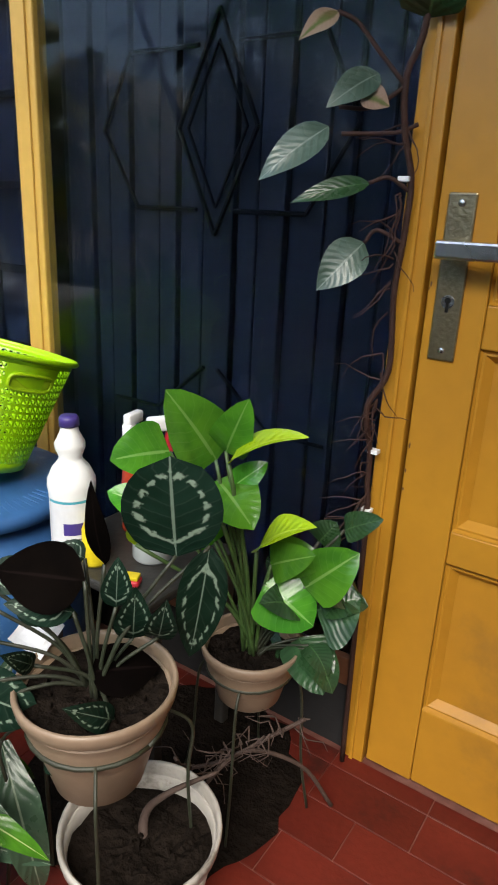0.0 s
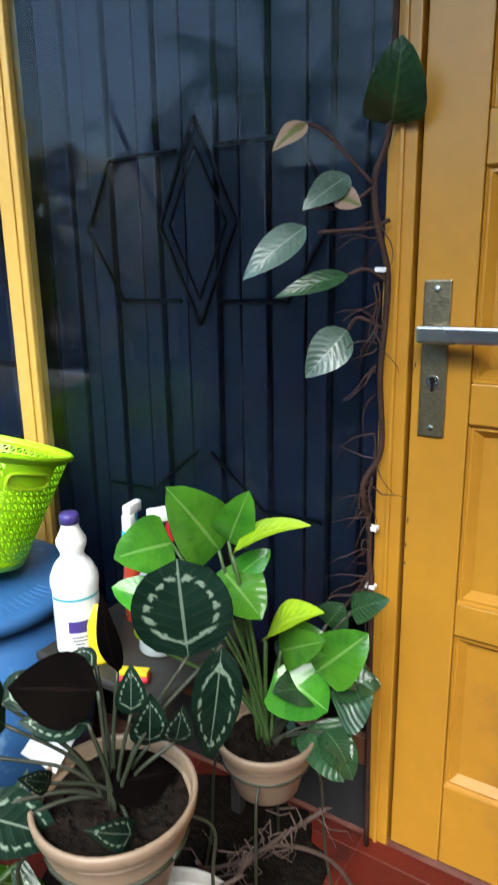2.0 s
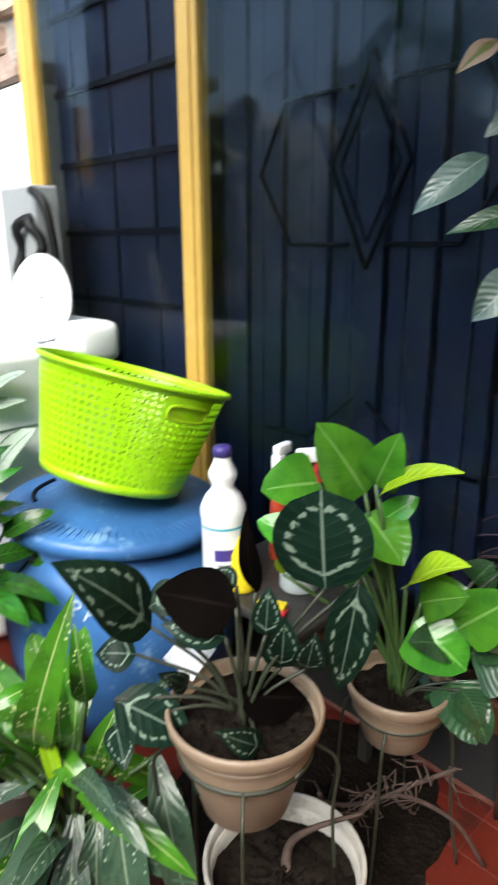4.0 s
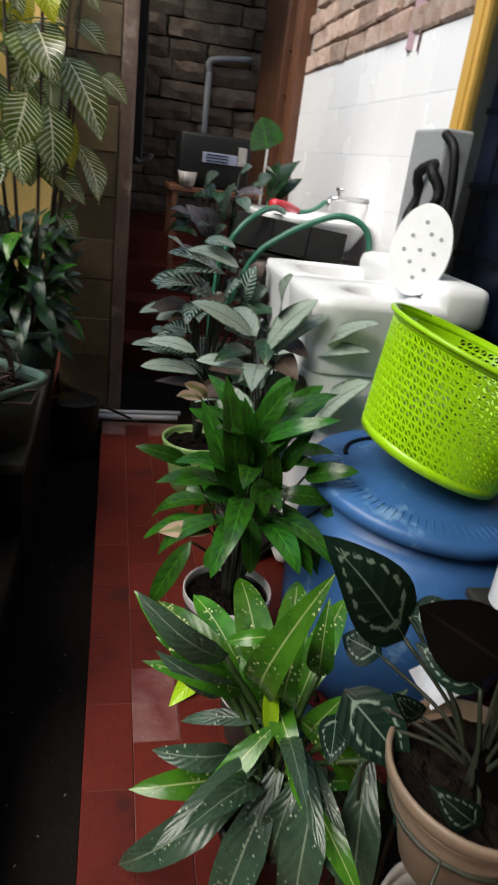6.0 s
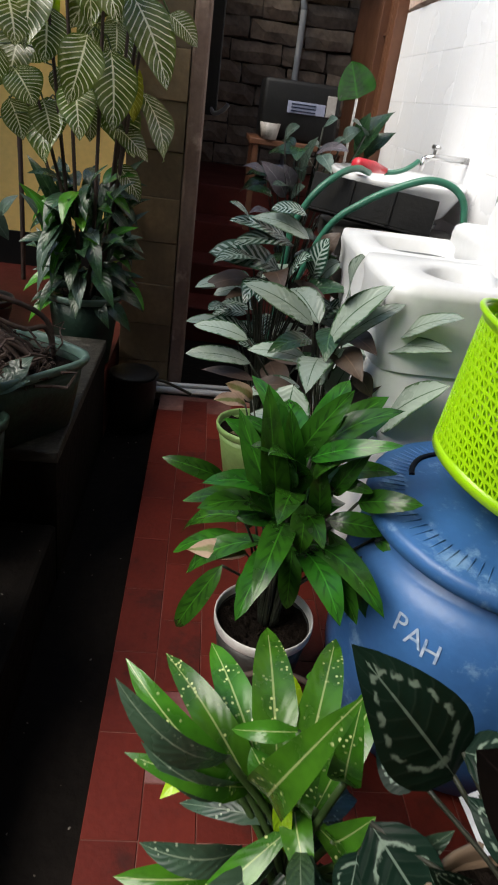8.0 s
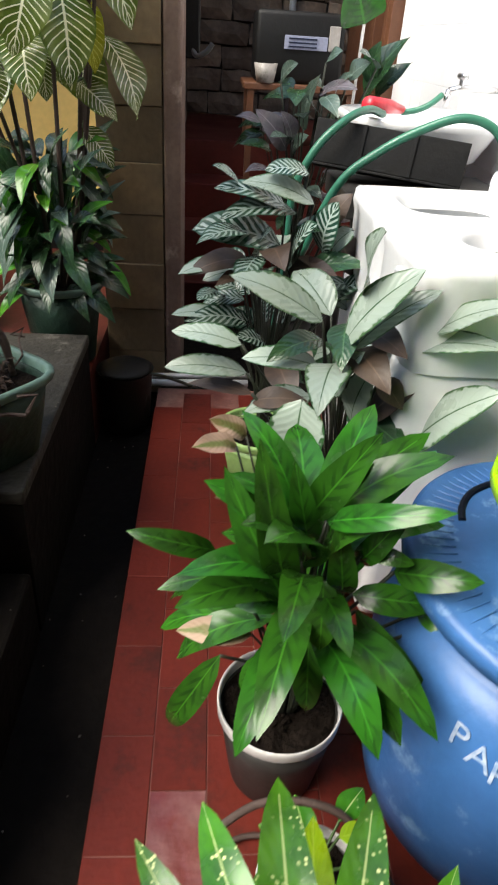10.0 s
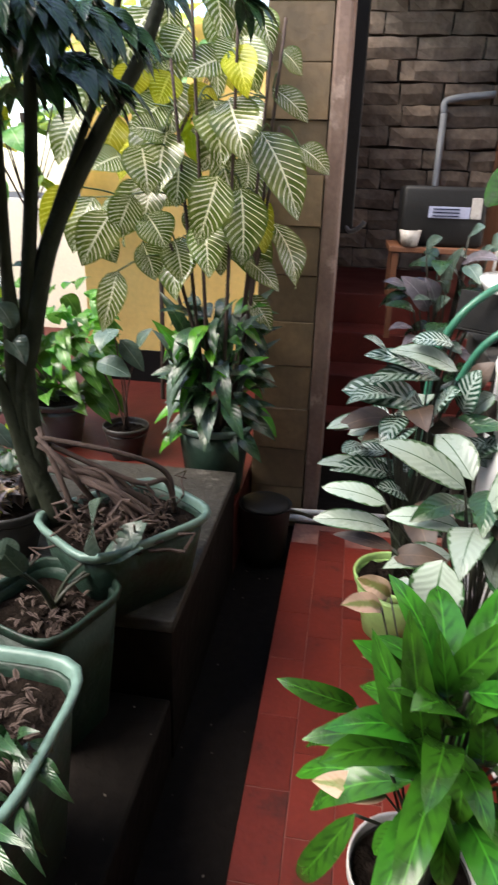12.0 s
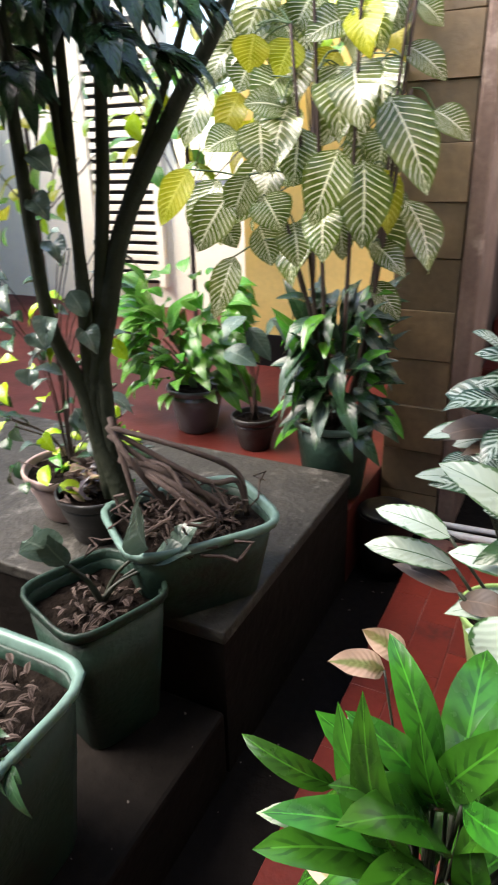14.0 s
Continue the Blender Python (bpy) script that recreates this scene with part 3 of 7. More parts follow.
L_BACK = leaf_mat("purple_leaf_back", (0.003, 0.0022, 0.002), (0.006, 0.004, 0.004), second=(0.002, 0.0016, 0.0016), rough=0.85, thin=0.0, relief=0.03, spec=0.0)
L_SPOT = leaf_mat("speckled_leaf", (0.06, 0.20, 0.014), (0.62, 0.70, 0.30), "spots", second=(0.026, 0.10, 0.010), rough=0.26, relief=0.05)
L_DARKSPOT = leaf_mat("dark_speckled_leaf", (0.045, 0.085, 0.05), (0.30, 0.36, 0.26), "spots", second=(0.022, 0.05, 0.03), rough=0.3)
L_HERR = leaf_mat("striped_green_leaf", (0.030, 0.125, 0.011), (0.009, 0.032, 0.007), "herring", second=(0.018, 0.066, 0.009), rough=0.24, count=7, thin=0.15, relief=0.04, spec=0.38)
L_SILVER = leaf_mat("silver_leaf", (0.03, 0.08, 0.028), (0.30, 0.365, 0.31), "silver", second=(0.045, 0.1, 0.032), rough=0.3, thin=0.08)
L_FEATHER = leaf_mat("feathered_leaf", (0.016, 0.05, 0.03), (0.30, 0.37, 0.33), "feather", second=(0.025, 0.07, 0.035), count=9, thin=0.08)
L_ZEBRA = leaf_mat("white_veined_leaf", (0.085, 0.13, 0.02), (0.86, 0.86, 0.62), "zebra", second=(0.15, 0.19, 0.03), count=12, thin=0.5, rough=0.27, spec=0.9)
L_BROWN = leaf_mat("brown_leaf_back", (0.055, 0.032, 0.022), (0.09, 0.055, 0.04), second=(0.03, 0.018, 0.014), rough=0.5, thin=0.05, relief=0.05)
# yellower copy of the veined leaf, with the backlight's glow in its colour
L_YELLOW_LIT = leaf_mat("backlit_veined_leaf", (0.34, 0.36, 0.012), (0.72, 0.68, 0.12), "zebra", second=(0.45, 0.42, 0.02), count=11, thin=0.6)
L_BRIGHT = leaf_mat("bright_green_leaf", (0.13, 0.32, 0.05), (0.3, 0.5, 0.16), second=(0.07, 0.22, 0.03), thin=0.3)
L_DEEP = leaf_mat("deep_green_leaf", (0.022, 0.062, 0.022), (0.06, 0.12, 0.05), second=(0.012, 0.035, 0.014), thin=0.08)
L_GREY = leaf_mat("grey_green_leaf", (0.10, 0.15, 0.12), (0.22, 0.28, 0.24), second=(0.05, 0.09, 0.065))
L_DRY = leaf_mat("withered_leaf", (0.12, 0.085, 0.03), (0.29, 0.19, 0.14), "dry", second=(0.10, 0.13, 0.03), rough=0.6)
L_LITTER = leaf_mat("leaf_litter", (0.036, 0.022, 0.017), (0.10, 0.072, 0.064), "dry", second=(0.02, 0.013, 0.011), rough=0.8, relief=0.4, spec=0.2)
L_PURPLE = leaf_mat("purplish_leaf", (0.16, 0.14, 0.16), (0.3, 0.27, 0.3), second=(0.09, 0.09, 0.1))

SHAPES = {
    "blunt": lambda v: math.sin(math.pi * v ** 0.86) ** 0.6,
    "oblong": lambda v: math.sin(math.pi * v ** 0.9) ** 0.55 * (1.0 - 0.22 * v),
    "ovate": lambda v: math.sin(math.pi * min(v, 1) ** 0.72) ** 0.85,
    "strap": lambda v: min(1.0, 0.35 + 2.2 * v) * max(0.0, 1 - v ** 3.2) ** 0.8,
    "lance": lambda v: math.sin(math.pi * v ** 0.8) ** 0.9 * (1 - 0.25 * v),
    "round": lambda v: (max(0.0, 1 - (2 * v - 1) ** 2)) ** 0.5,
    "heart": lambda v: (max(0.0, 1 - abs(2 * v ** 0.62 - 1) ** 2.2)) ** 0.62 * (1.08 - 0.25 * v),
}


def blade(base, tip, width, shape="ovate", arch=0.12, fold=0.22, hint=(0.45, -0.25, 0.85), wave=0.02, rows=11, lobes=0):
    """A bent leaf blade with a fold along the midrib, its map on it."""
    base, tip = Vector(base), Vector(tip)
    ax = tip - base
    ln = max(ax.length, 1e-4)
    ax.normalize()
    nrm = Vector(hint)
    nrm = nrm - ax * nrm.dot(ax)
    if nrm.length < 1e-3:
        nrm = ax.orthogonal()
    nrm.normalize()
    sd = ax.cross(nrm)
    bm = bmesh.new()
    lay = bm.loops.layers.uv.new("blade")
    phase = random.uniform(0, 6.28)
    twist = random.uniform(-0.25, 0.25)
    grid, us = [], (-1, -0.55, 0, 0.55, 1)
    for i in range(rows):
        v = i / (rows - 1)
        w = max(SHAPES[shape](v), 0.0) * width / 2
        if i == 0:
            w = max(w, width * 0.03)
        centre = base + ax * (ln * v) + nrm * (arch * ln * 4 * v * (1 - v))
        tw = twist * (v - 0.3)
        row = []
        for u in us:
            lift = fold * w * abs(u) + (wave * width * math.sin(9 * v + phase + (2.1 if u > 0 else 0)) * abs(u))
            s2 = sd * math.cos(tw) + nrm * math.sin(tw)
            row.append((bm.verts.new(centre + s2 * (u * w) + nrm * lift), (u + 1) / 2, v))
        grid.append(row)
    for a, b in zip(grid, grid[1:]):
        for k in range(len(us) - 1):
            q = (a[k], a[k + 1], b[k + 1], b[k])
            f = bm.faces.new([c[0] for c in q])
            for loop, c in zip(f.loops, q):
                loop[lay].uv = (c[1], c[2])
    return bm


def leaf(plant, row, material, **kw):
    name = kw.pop("name", "leaf")
    me = bpy.data.meshes.new(name)
    bm = blade(row[0:3], row[3:6], row[6] * kw.pop("wide", 1.18), **kw)
    bm.to_mesh(me)
    bm.free()
    me.shade_smooth()
    me.materials.append(material)
    ob = new(name, me)
    ob.parent = plant
    ob.matrix_parent_inverse = plant.matrix_world.inverted()
    return ob


def stalk(plant, root, end, r=0.004, material=None, sag=0.25, name="stem"):
    root, end = Vector(root), Vector(end)
    mid = root.lerp(end, 0.5)
    mid.z += sag * 0.3 * (end - root).length
    mid += (root - end) * 0.08
    mid.x, mid.y = mid.x * 0.8 + root.x * 0.2, mid.y * 0.8 + root.y * 0.2
    return part(name, tube(bmesh.new(), spline([root, mid, end], 5), [r * 1.25] * 4 + [r] * 7, 6), material or stem_mat, plant, smooth=True)


def foliage(plant, rows, material, crown, r=0.0035, stem=None, **kw):
    for row in rows:
        leaf(plant, row, material, **kw)
        stalk(plant, (crown[0] + random.uniform(-0.012, 0.012), crown[1] + random.uniform(-0.012, 0.012), crown[2]), row[0:3], r, stem)


def fill(plant, c, rx, ry, z0, z1, n, material, lo, hi, ratio=0.42, droop=0.5, stem=None, shape="ovate", crown=None):
    """Further leaves of a plant, fanned out round its axis."""
    for k in range(n):
        a = 2.4 * k + random.uniform(-0.5, 0.5)
        d = random.uniform(0.25, 1.0)
        b = Vector((c[0] + rx * d * math.cos(a), c[1] + ry * d * math.sin(a), random.uniform(z0, z1)))
        ln = random.uniform(lo, hi)
        g = b + Vector((math.cos(a), math.sin(a), random.uniform(-droop, droop * 0.5))).normalized() * ln
        leaf(plant, (*b, *g, ln * ratio), material if not isinstance(material, tuple) else material[k % len(material)], shape=shape, fold=0.15, arch=0.13, wave=0.03)
        stalk(plant, crown or (c[0], c[1], z0 - 0.1), b, 0.0022, stem or dark_stem)


def pot(plant, c, r, z0, z1, material, soil=True, taper=0.68, rim=0.006, label="", power=2.0, sx=1.0, sy=1.0, seg=40, rim_mat=None, yaw=0.0, fill=0.025):
    """A tapered pot with a rolled rim and its soil, as parts of a plant."""
    h = z1 - z0
    m = pose(c[0], c[1], z0, 0, 0, yaw)
    wall = ring(bmesh.new(), [(0.001, 0.002), (r * taper * 0.9, 0.0), (r * taper, 0.006), (r * (taper + (1 - taper) * 0.62), h * 0.62), (r * 0.975, h - 0.02), (r * 0.93, h - 0.022), (r * 0.93, h - 0.05), (r * taper * 0.92, 0.012), (0.001, 0.01)], seg, sx=sx, sy=sy, power=power)
    bmesh.ops.transform(wall, matrix=m, verts=wall.verts)
    body = part("pot", wall, material, plant, label, True)
    lip = ring(bmesh.new(), [(r * 0.962, h - 0.024), (r * 0.985, h - 0.026), (r * 1.0 + rim * 0.5, h - 0.022), (r + rim, h - 0.006), (r + rim * 0.8, h), (r + rim * 0.1, h + 0.001), (r * 0.972, h - 0.004), (r * 0.962, h - 0.024)], seg, sx=sx, sy=sy, power=power)
    bmesh.ops.transform(lip, matrix=m, verts=lip.verts)
    part("rim", lip, rim_mat or material, body, "", True)
    if soil:
        bm = bmesh.new()
        prof = [(0.001, h - fill)] + [(r * 0.93 * k / 7, h - fill) for k in range(1, 8)]
        ring(bm, prof, 28, sx=sx, sy=sy, power=power)
        for v in bm.verts:
            v.co.z += 0.012 * noise.noise(Vector((v.co.x * 30 + c[0] * 9, v.co.y * 30, 1.0))) + 0.006 * noise.noise(v.co * 90)
        for k in range(26):
            a, d = random.uniform(0, 6.28), random.uniform(0, 0.75) * r
            s = random.uniform(0.003, 0.009)
            mm = Matrix.Translation((d * math.cos(a) * sx, d * math.sin(a) * sy, h - fill + 0.003)) @ Euler((random.random() * 3, random.random() * 3, random.random() * 3)).to_matrix().to_4x4() @ Matrix.Diagonal((s, s * random.uniform(0.3, 1), s * 0.5, 1))
            bmesh.ops.create_icosphere(bm, subdivisions=1, radius=1, matrix=mm)
        bmesh.ops.transform(bm, matrix=m, verts=bm.verts)
        part("soil", bm, soil_mat, plant)
    return body


LEAVES_A = [(0.068, 1.094, 0.712, 0.032, 1.006, 0.844, 0.09), (0.085, 1.099, 0.73, 0.146, 1.071, 0.839, 0.058), (0.104, 1.101, 0.673, 0.149, 1.131, 0.717, 0.038), (0.067, 1.103, 0.673, 0.172, 1.063, 0.626, 0.083), (0.16, 1.151, 0.537, 0.248, 1.175, 0.542, 0.061), (0.222, 1.16, 0.494, 0.305, 1.186, 0.579, 0.081), (0.16, 1.128, 0.492, 0.25, 1.15, 0.43, 0.097), (0.236, 1.184, 0.442, 0.304, 1.219, 0.474, 0.115), (0.214, 1.17, 0.38, 0.289, 1.133, 0.315, 0.075), (-0.031, 1.091, 0.704, -0.074, 0.989, 0.706, 0.09), (-0.036, 1.082, 0.591, -0.125, 1.029, 0.622, 0.062), (0.268, 1.199, 0.604, 0.337, 1.193, 0.648, 0.039), (0.226, 1.191, 0.571, 0.253, 1.2, 0.614, 0.05), (0.083, 1.078, 0.569, 0.087, 1.048, 0.614, 0.044), (0.165, 1.135, 0.529, 0.261, 1.114, 0.589, 0.055)]
LEAVES_A_LIME = [(0.108, 1.076, 0.72, 0.245, 1.088, 0.794, 0.051), (0.147, 1.114, 0.557, 0.26, 1.111, 0.64, 0.069), (-0.029, 1.001, 0.558, 0.04, 0.958, 0.624, 0.035), (0.106, 1.069, 0.613, 0.077, 1.07, 0.576, 0.029)]
LEAVES_B = [(0.151, 0.895, 0.645, 0.151, 0.88, 0.799, 0.118), (0.201, 0.908, 0.672, 0.184, 0.888, 0.493, 0.059), (0.069, 0.777, 0.58, 0.01, 0.711, 0.603, 0.041), (0.104, 0.823, 0.579, 0.116, 0.818, 0.665, 0.037), (0.115, 0.844, 0.521, 0.143, 0.822, 0.627, 0.047), (0.145, 0.865, 0.523, 0.19, 0.831, 0.623, 0.039), (0.147, 0.771, 0.445, 0.146, 0.688, 0.521, 0.034), (0.038, 0.731, 0.506, 0.056, 0.669, 0.569, 0.026), (0.044, 0.823, 0.634, 0.009, 0.803, 0.652, 0.033)]
LEAVES_B2 = [(-0.026, 0.717, 0.58, -0.058, 0.59, 0.718, 0.084), (-0.035, 0.654, 0.484, 0.045, 0.732, 0.416, 0.072), (-0.03, 0.719, 0.612, 0.004, 0.781, 0.632, 0.045), (-0.008, 0.74, 0.577, 0.057, 0.796, 0.56, 0.046), (-0.057, 0.709, 0.522, -0.102, 0.666, 0.521, 0.049), (-0.02, 0.643, 0.456, 0.033, 0.623, 0.423, 0.037), (0.031, 0.753, 0.341, 0.122, 0.765, 0.358, 0.062)]
LEAVES_B_BACK = [(0.074, 0.795, 0.622, -0.006, 0.713, 0.647, 0.085), (0.089, 0.818, 0.643, 0.12, 0.771, 0.791, 0.028), (0.088, 0.786, 0.486, 0.133, 0.884, 0.456, 0.065)]
LEAVES_D = [(-0.15, 0.528, 0.374, -0.206, 0.371, 0.526, 0.055), (-0.159, 0.492, 0.423, -0.167, 0.404, 0.472, 0.031), (-0.136, 0.542, 0.389, -0.113, 0.382, 0.476, 0.041), (-0.138, 0.577, 0.384, -0.036, 0.608, 0.678, 0.064), (-0.142, 0.586, 0.487, -0.157, 0.508, 0.467, 0.03), (-0.132, 0.585, 0.379, -0.152, 0.535, 0.444, 0.064), (-0.137, 0.614, 0.36, -0.094, 0.603, 0.56, 0.042), (-0.111, 0.648, 0.441, -0.106, 0.637, 0.586, 0.044), (-0.146, 0.604, 0.35, -0.045, 0.617, 0.326, 0.047), (-0.147, 0.572, 0.192, -0.117, 0.377, 0.216, 0.062), (-0.099, 0.651, 0.343, -0.071, 0.679, 0.438, 0.046)]
LEAVES_D_LOW = [(-0.115, 0.562, 0.192, -0.135, 0.371, 0.014, 0.064), (-0.116, 0.541, 0.285, -0.112, 0.407, 0.305, 0.046), (-0.093, 0.604, 0.267, -0.055, 0.537, -0.068, 0.072), (-0.057, 0.656, 0.313, -0.017, 0.653, 0.019, 0.069), (-0.047, 0.725, 0.33, 0.031, 0.719, 0.087, 0.065), (-0.106, 0.5, 0.483, -0.114, 0.368, 0.595, 0.044), (-0.068, 0.626, 0.261, -0.039, 0.599, 0.123, 0.056), (-0.055, 0.695, 0.388, -0.027, 0.745, 0.489, 0.038), (-0.131, 0.528, 0.404, -0.116, 0.4, 0.492, 0.038)]
LEAVES_D_YELLOW = [(-0.166, 0.485, 0.406, -0.122, 0.428, 0.379, 0.032), (-0.113, 0.574, 0.443, -0.118, 0.598, 0.277, 0.024)]
LEAVES_E = [(-0.656, 0.501, 0.52, -0.639, 0.381, 0.567, 0.04), (-0.637, 0.616, 0.421, -0.63, 0.507, 0.681, 0.068), (-0.638, 0.604, 0.476, -0.589, 0.545, 0.749, 0.057), (-0.658, 0.628, 0.581, -0.628, 0.699, 0.737, 0.057), (-0.632, 0.647, 0.594, -0.534, 0.774, 0.687, 0.041), (-0.639, 0.702, 0.519, -0.585, 0.743, 0.663, 0.04), (-0.63, 0.684, 0.464, -0.61, 0.657, 0.613, 0.049), (-0.619, 0.606, 0.484, -0.601, 0.525, 0.476, 0.06), (-0.593, 0.646, 0.523, -0.537, 0.64, 0.454, 0.057), (-0.587, 0.635, 0.433, -0.547, 0.638, 0.314, 0.05), (-0.621, 0.697, 0.473, -0.612, 0.82, 0.462, 0.053), (-0.62, 0.749, 0.517, -0.545, 0.839, 0.57, 0.052)]
LEAVES_E2 = [(-0.597, 0.698, 0.466, -0.551, 0.837, 0.267, 0.06), (-0.606, 0.792, 0.412, -0.582, 0.893, 0.329, 0.047), (-0.626, 0.8, 0.435, -0.569, 0.861, 0.434, 0.039), (-0.611, 0.513, 0.355, -0.623, 0.437, 0.179, 0.052), (-0.625, 0.575, 0.337, -0.595, 0.547, 0.297, 0.036), (-0.618, 0.701, 0.559, -0.584, 0.76, 0.563, 0.03), (-0.636, 0.581, 0.598, -0.646, 0.514, 0.652, 0.04), (-0.686, 0.636, 0.516, -0.63, 0.595, 0.692, 0.049), (-0.674, 0.659, 0.598, -0.643, 0.695, 0.686, 0.038), (-0.699, 0.576, 0.447, -0.693, 0.501, 0.441, 0.039)]
LEAVES_E_DRY = [(-0.65, 0.562, 0.357, -0.675, 0.444, 0.337, 0.04), (-0.747, 0.528, 0.636, -0.714, 0.464, 0.652, 0.036), (-0.787, 0.544, 0.63, -0.781, 0.487, 0.66, 0.033), (-0.646, 0.522, 0.607, -0.625, 0.498, 0.637, 0.018)]
LEAVES_F = [(-1.043, 0.684, 0.715, -1.057, 0.516, 0.788, 0.065), (-1.066, 0.692, 0.617, -1.056, 0.545, 0.633, 0.052), (-1.07, 0.545, 0.654, -1.082, 0.417, 0.671, 0.046), (-1.083, 0.558, 0.591, -1.072, 0.402, 0.602, 0.048), (-1.019, 0.724, 0.685, -0.962, 0.827, 0.84, 0.071), (-1.009, 0.738, 0.679, -0.987, 0.869, 0.799, 0.045), (-1.039, 0.856, 0.67, -0.917, 0.971, 0.727, 0.047), (-1.004, 0.878, 0.719, -0.912, 0.973, 0.804, 0.052), (-1.019, 0.886, 0.48, -0.914, 0.983, 0.652, 0.086), (-0.993, 0.657, 0.584, -0.99, 0.658, 0.45, 0.1), (-1.061, 0.764, 0.773, -0.996, 0.761, 0.887, 0.095), (-1.041, 0.725, 0.572, -0.996, 0.756, 0.681, 0.053), (-1.046, 0.766, 0.509, -1.007, 0.782, 0.649, 0.065)]
LEAVES_F_DARK = [(-1.045, 0.787, 0.511, -1.02, 0.901, 0.636, 0.055), (-1.072, 0.571, 0.537, -1.042, 0.676, 0.555, 0.043), (-1.065, 0.57, 0.556, -1.108, 0.445, 0.552, 0.028), (-1.018, 0.798, 0.622, -0.975, 0.837, 0.579, 0.041), (-1.032, 0.72, 0.612, -0.984, 0.689, 0.699, 0.036)]
LEAVES_G = [(-1.531, 0.652, 0.713, -1.509, 0.44, 0.747, 0.104), (-1.56, 0.688, 0.786, -1.49, 0.504, 0.781, 0.07), (-1.556, 0.66, 0.798, -1.531, 0.489, 0.838, 0.063), (-1.546, 0.546, 0.845, -1.511, 0.482, 0.889, 0.041), (-1.546, 0.685, 0.655, -1.459, 0.724, 0.787, 0.085), (-1.535, 0.755, 0.703, -1.509, 0.777, 0.827, 0.077), (-1.562, 0.522, 0.577, -1.483, 0.455, 0.588, 0.051), (-1.534, 0.841, 0.623, -1.475, 0.696, 0.616, 0.058), (-1.547, 0.705, 0.877, -1.533, 0.602, 0.88, 0.055), (-1.548, 0.601, 0.678, -1.476, 0.625, 0.765, 0.056), (-1.548, 0.792, 0.572, -1.462, 0.877, 0.664, 0.058), (-1.531, 0.642, 0.449, -1.482, 0.553, 0.498, 0.059)]
LEAVES_G_SILVER = [(-1.53, 0.722, 0.814, -1.544, 0.552, 0.852, 0.062), (-1.547, 0.561, 0.656, -1.476, 0.409, 0.651, 0.051), (-1.564, 0.604, 0.638, -1.525, 0.466, 0.623, 0.057), (-1.561, 0.538, 0.51, -1.507, 0.392, 0.54, 0.047), (-1.542, 0.749, 0.417, -1.486, 0.797, 0.461, 0.052), (-1.525, 0.821, 0.762, -1.53, 0.774, 0.705, 0.056)]
LEAVES_G_DARK = [(-1.552, 0.787, 0.74, -1.534, 0.845, 0.645, 0.071), (-1.551, 0.77, 0.766, -1.542, 0.813, 0.841, 0.063), (-1.522, 0.76, 0.638, -1.479, 0.689, 0.703, 0.057)]
LEAVES_H = [(-2.512, 0.805, 0.864, -2.45, 0.838, 1.045, 0.08), (-2.507, 0.771, 0.788, -2.469, 0.821, 0.855, 0.088), (-2.492, 0.9, 0.969, -2.426, 0.937, 1.052, 0.092), (-2.504, 0.711, 1.018, -2.472, 0.761, 1.072, 0.076), (-2.502, 0.86, 1.077, -2.458, 0.906, 1.114, 0.066), (-2.505, 0.852, 0.885, -2.45, 0.797, 0.975, 0.099), (-2.474, 0.938, 1.033, -2.443, 1.001, 1.088, 0.087), (-2.505, 0.87, 0.993, -2.483, 0.806, 1.016, 0.066), (-2.476, 1.029, 1.072, -2.428, 0.956, 1.117, 0.077)]
LEAVES_H_PALE = [(-2.493, 0.748, 0.798, -2.485, 0.629, 0.925, 0.092), (-2.491, 0.766, 0.827, -2.453, 0.715, 0.927, 0.079), (-2.51, 0.706, 0.84, -2.483, 0.653, 0.859, 0.066)]
LEAF_ALOC = [(-2.591, 0.99, 1.196, -2.559, 0.936, 1.321, 0.137)]
LEAVES_FERN = [(-2.692, 1.045, 0.972, -2.627, 1.168, 1.169, 0.143), (-2.684, 1.086, 0.975, -2.663, 1.198, 1.092, 0.095), (-2.686, 1.06, 1.01, -2.644, 1.07, 1.154, 0.095)]
LEAVES_Z = [(-2.06, 0.076, 1.447, -1.975, -0.042, 1.259, 0.163), (-2.016, 0.139, 1.379, -1.987, 0.265, 1.133, 0.163), (-2.038, 0.255, 1.341, -2.064, 0.348, 1.265, 0.094), (-1.952, -0.143, 1.364, -1.876, -0.226, 1.371, 0.105), (-1.988, -0.107, 1.314, -1.949, -0.107, 1.158, 0.141), (-1.956, -0.214, 1.332, -1.891, -0.177, 1.19, 0.142), (-1.965, 0.02, 1.253, -1.884, -0.025, 1.057, 0.14), (-1.984, 0.087, 1.223, -1.949, 0.101, 0.994, 0.156), (-1.938, -0.2, 1.139, -1.93, -0.134, 1.036, 0.132), (-1.989, -0.123, 1.058, -1.944, -0.086, 0.932, 0.124), (-1.928, -0.306, 1.14, -1.878, -0.393, 0.978, 0.136), (-1.924, -0.237, 1.193, -1.923, -0.293, 1.066, 0.109)]
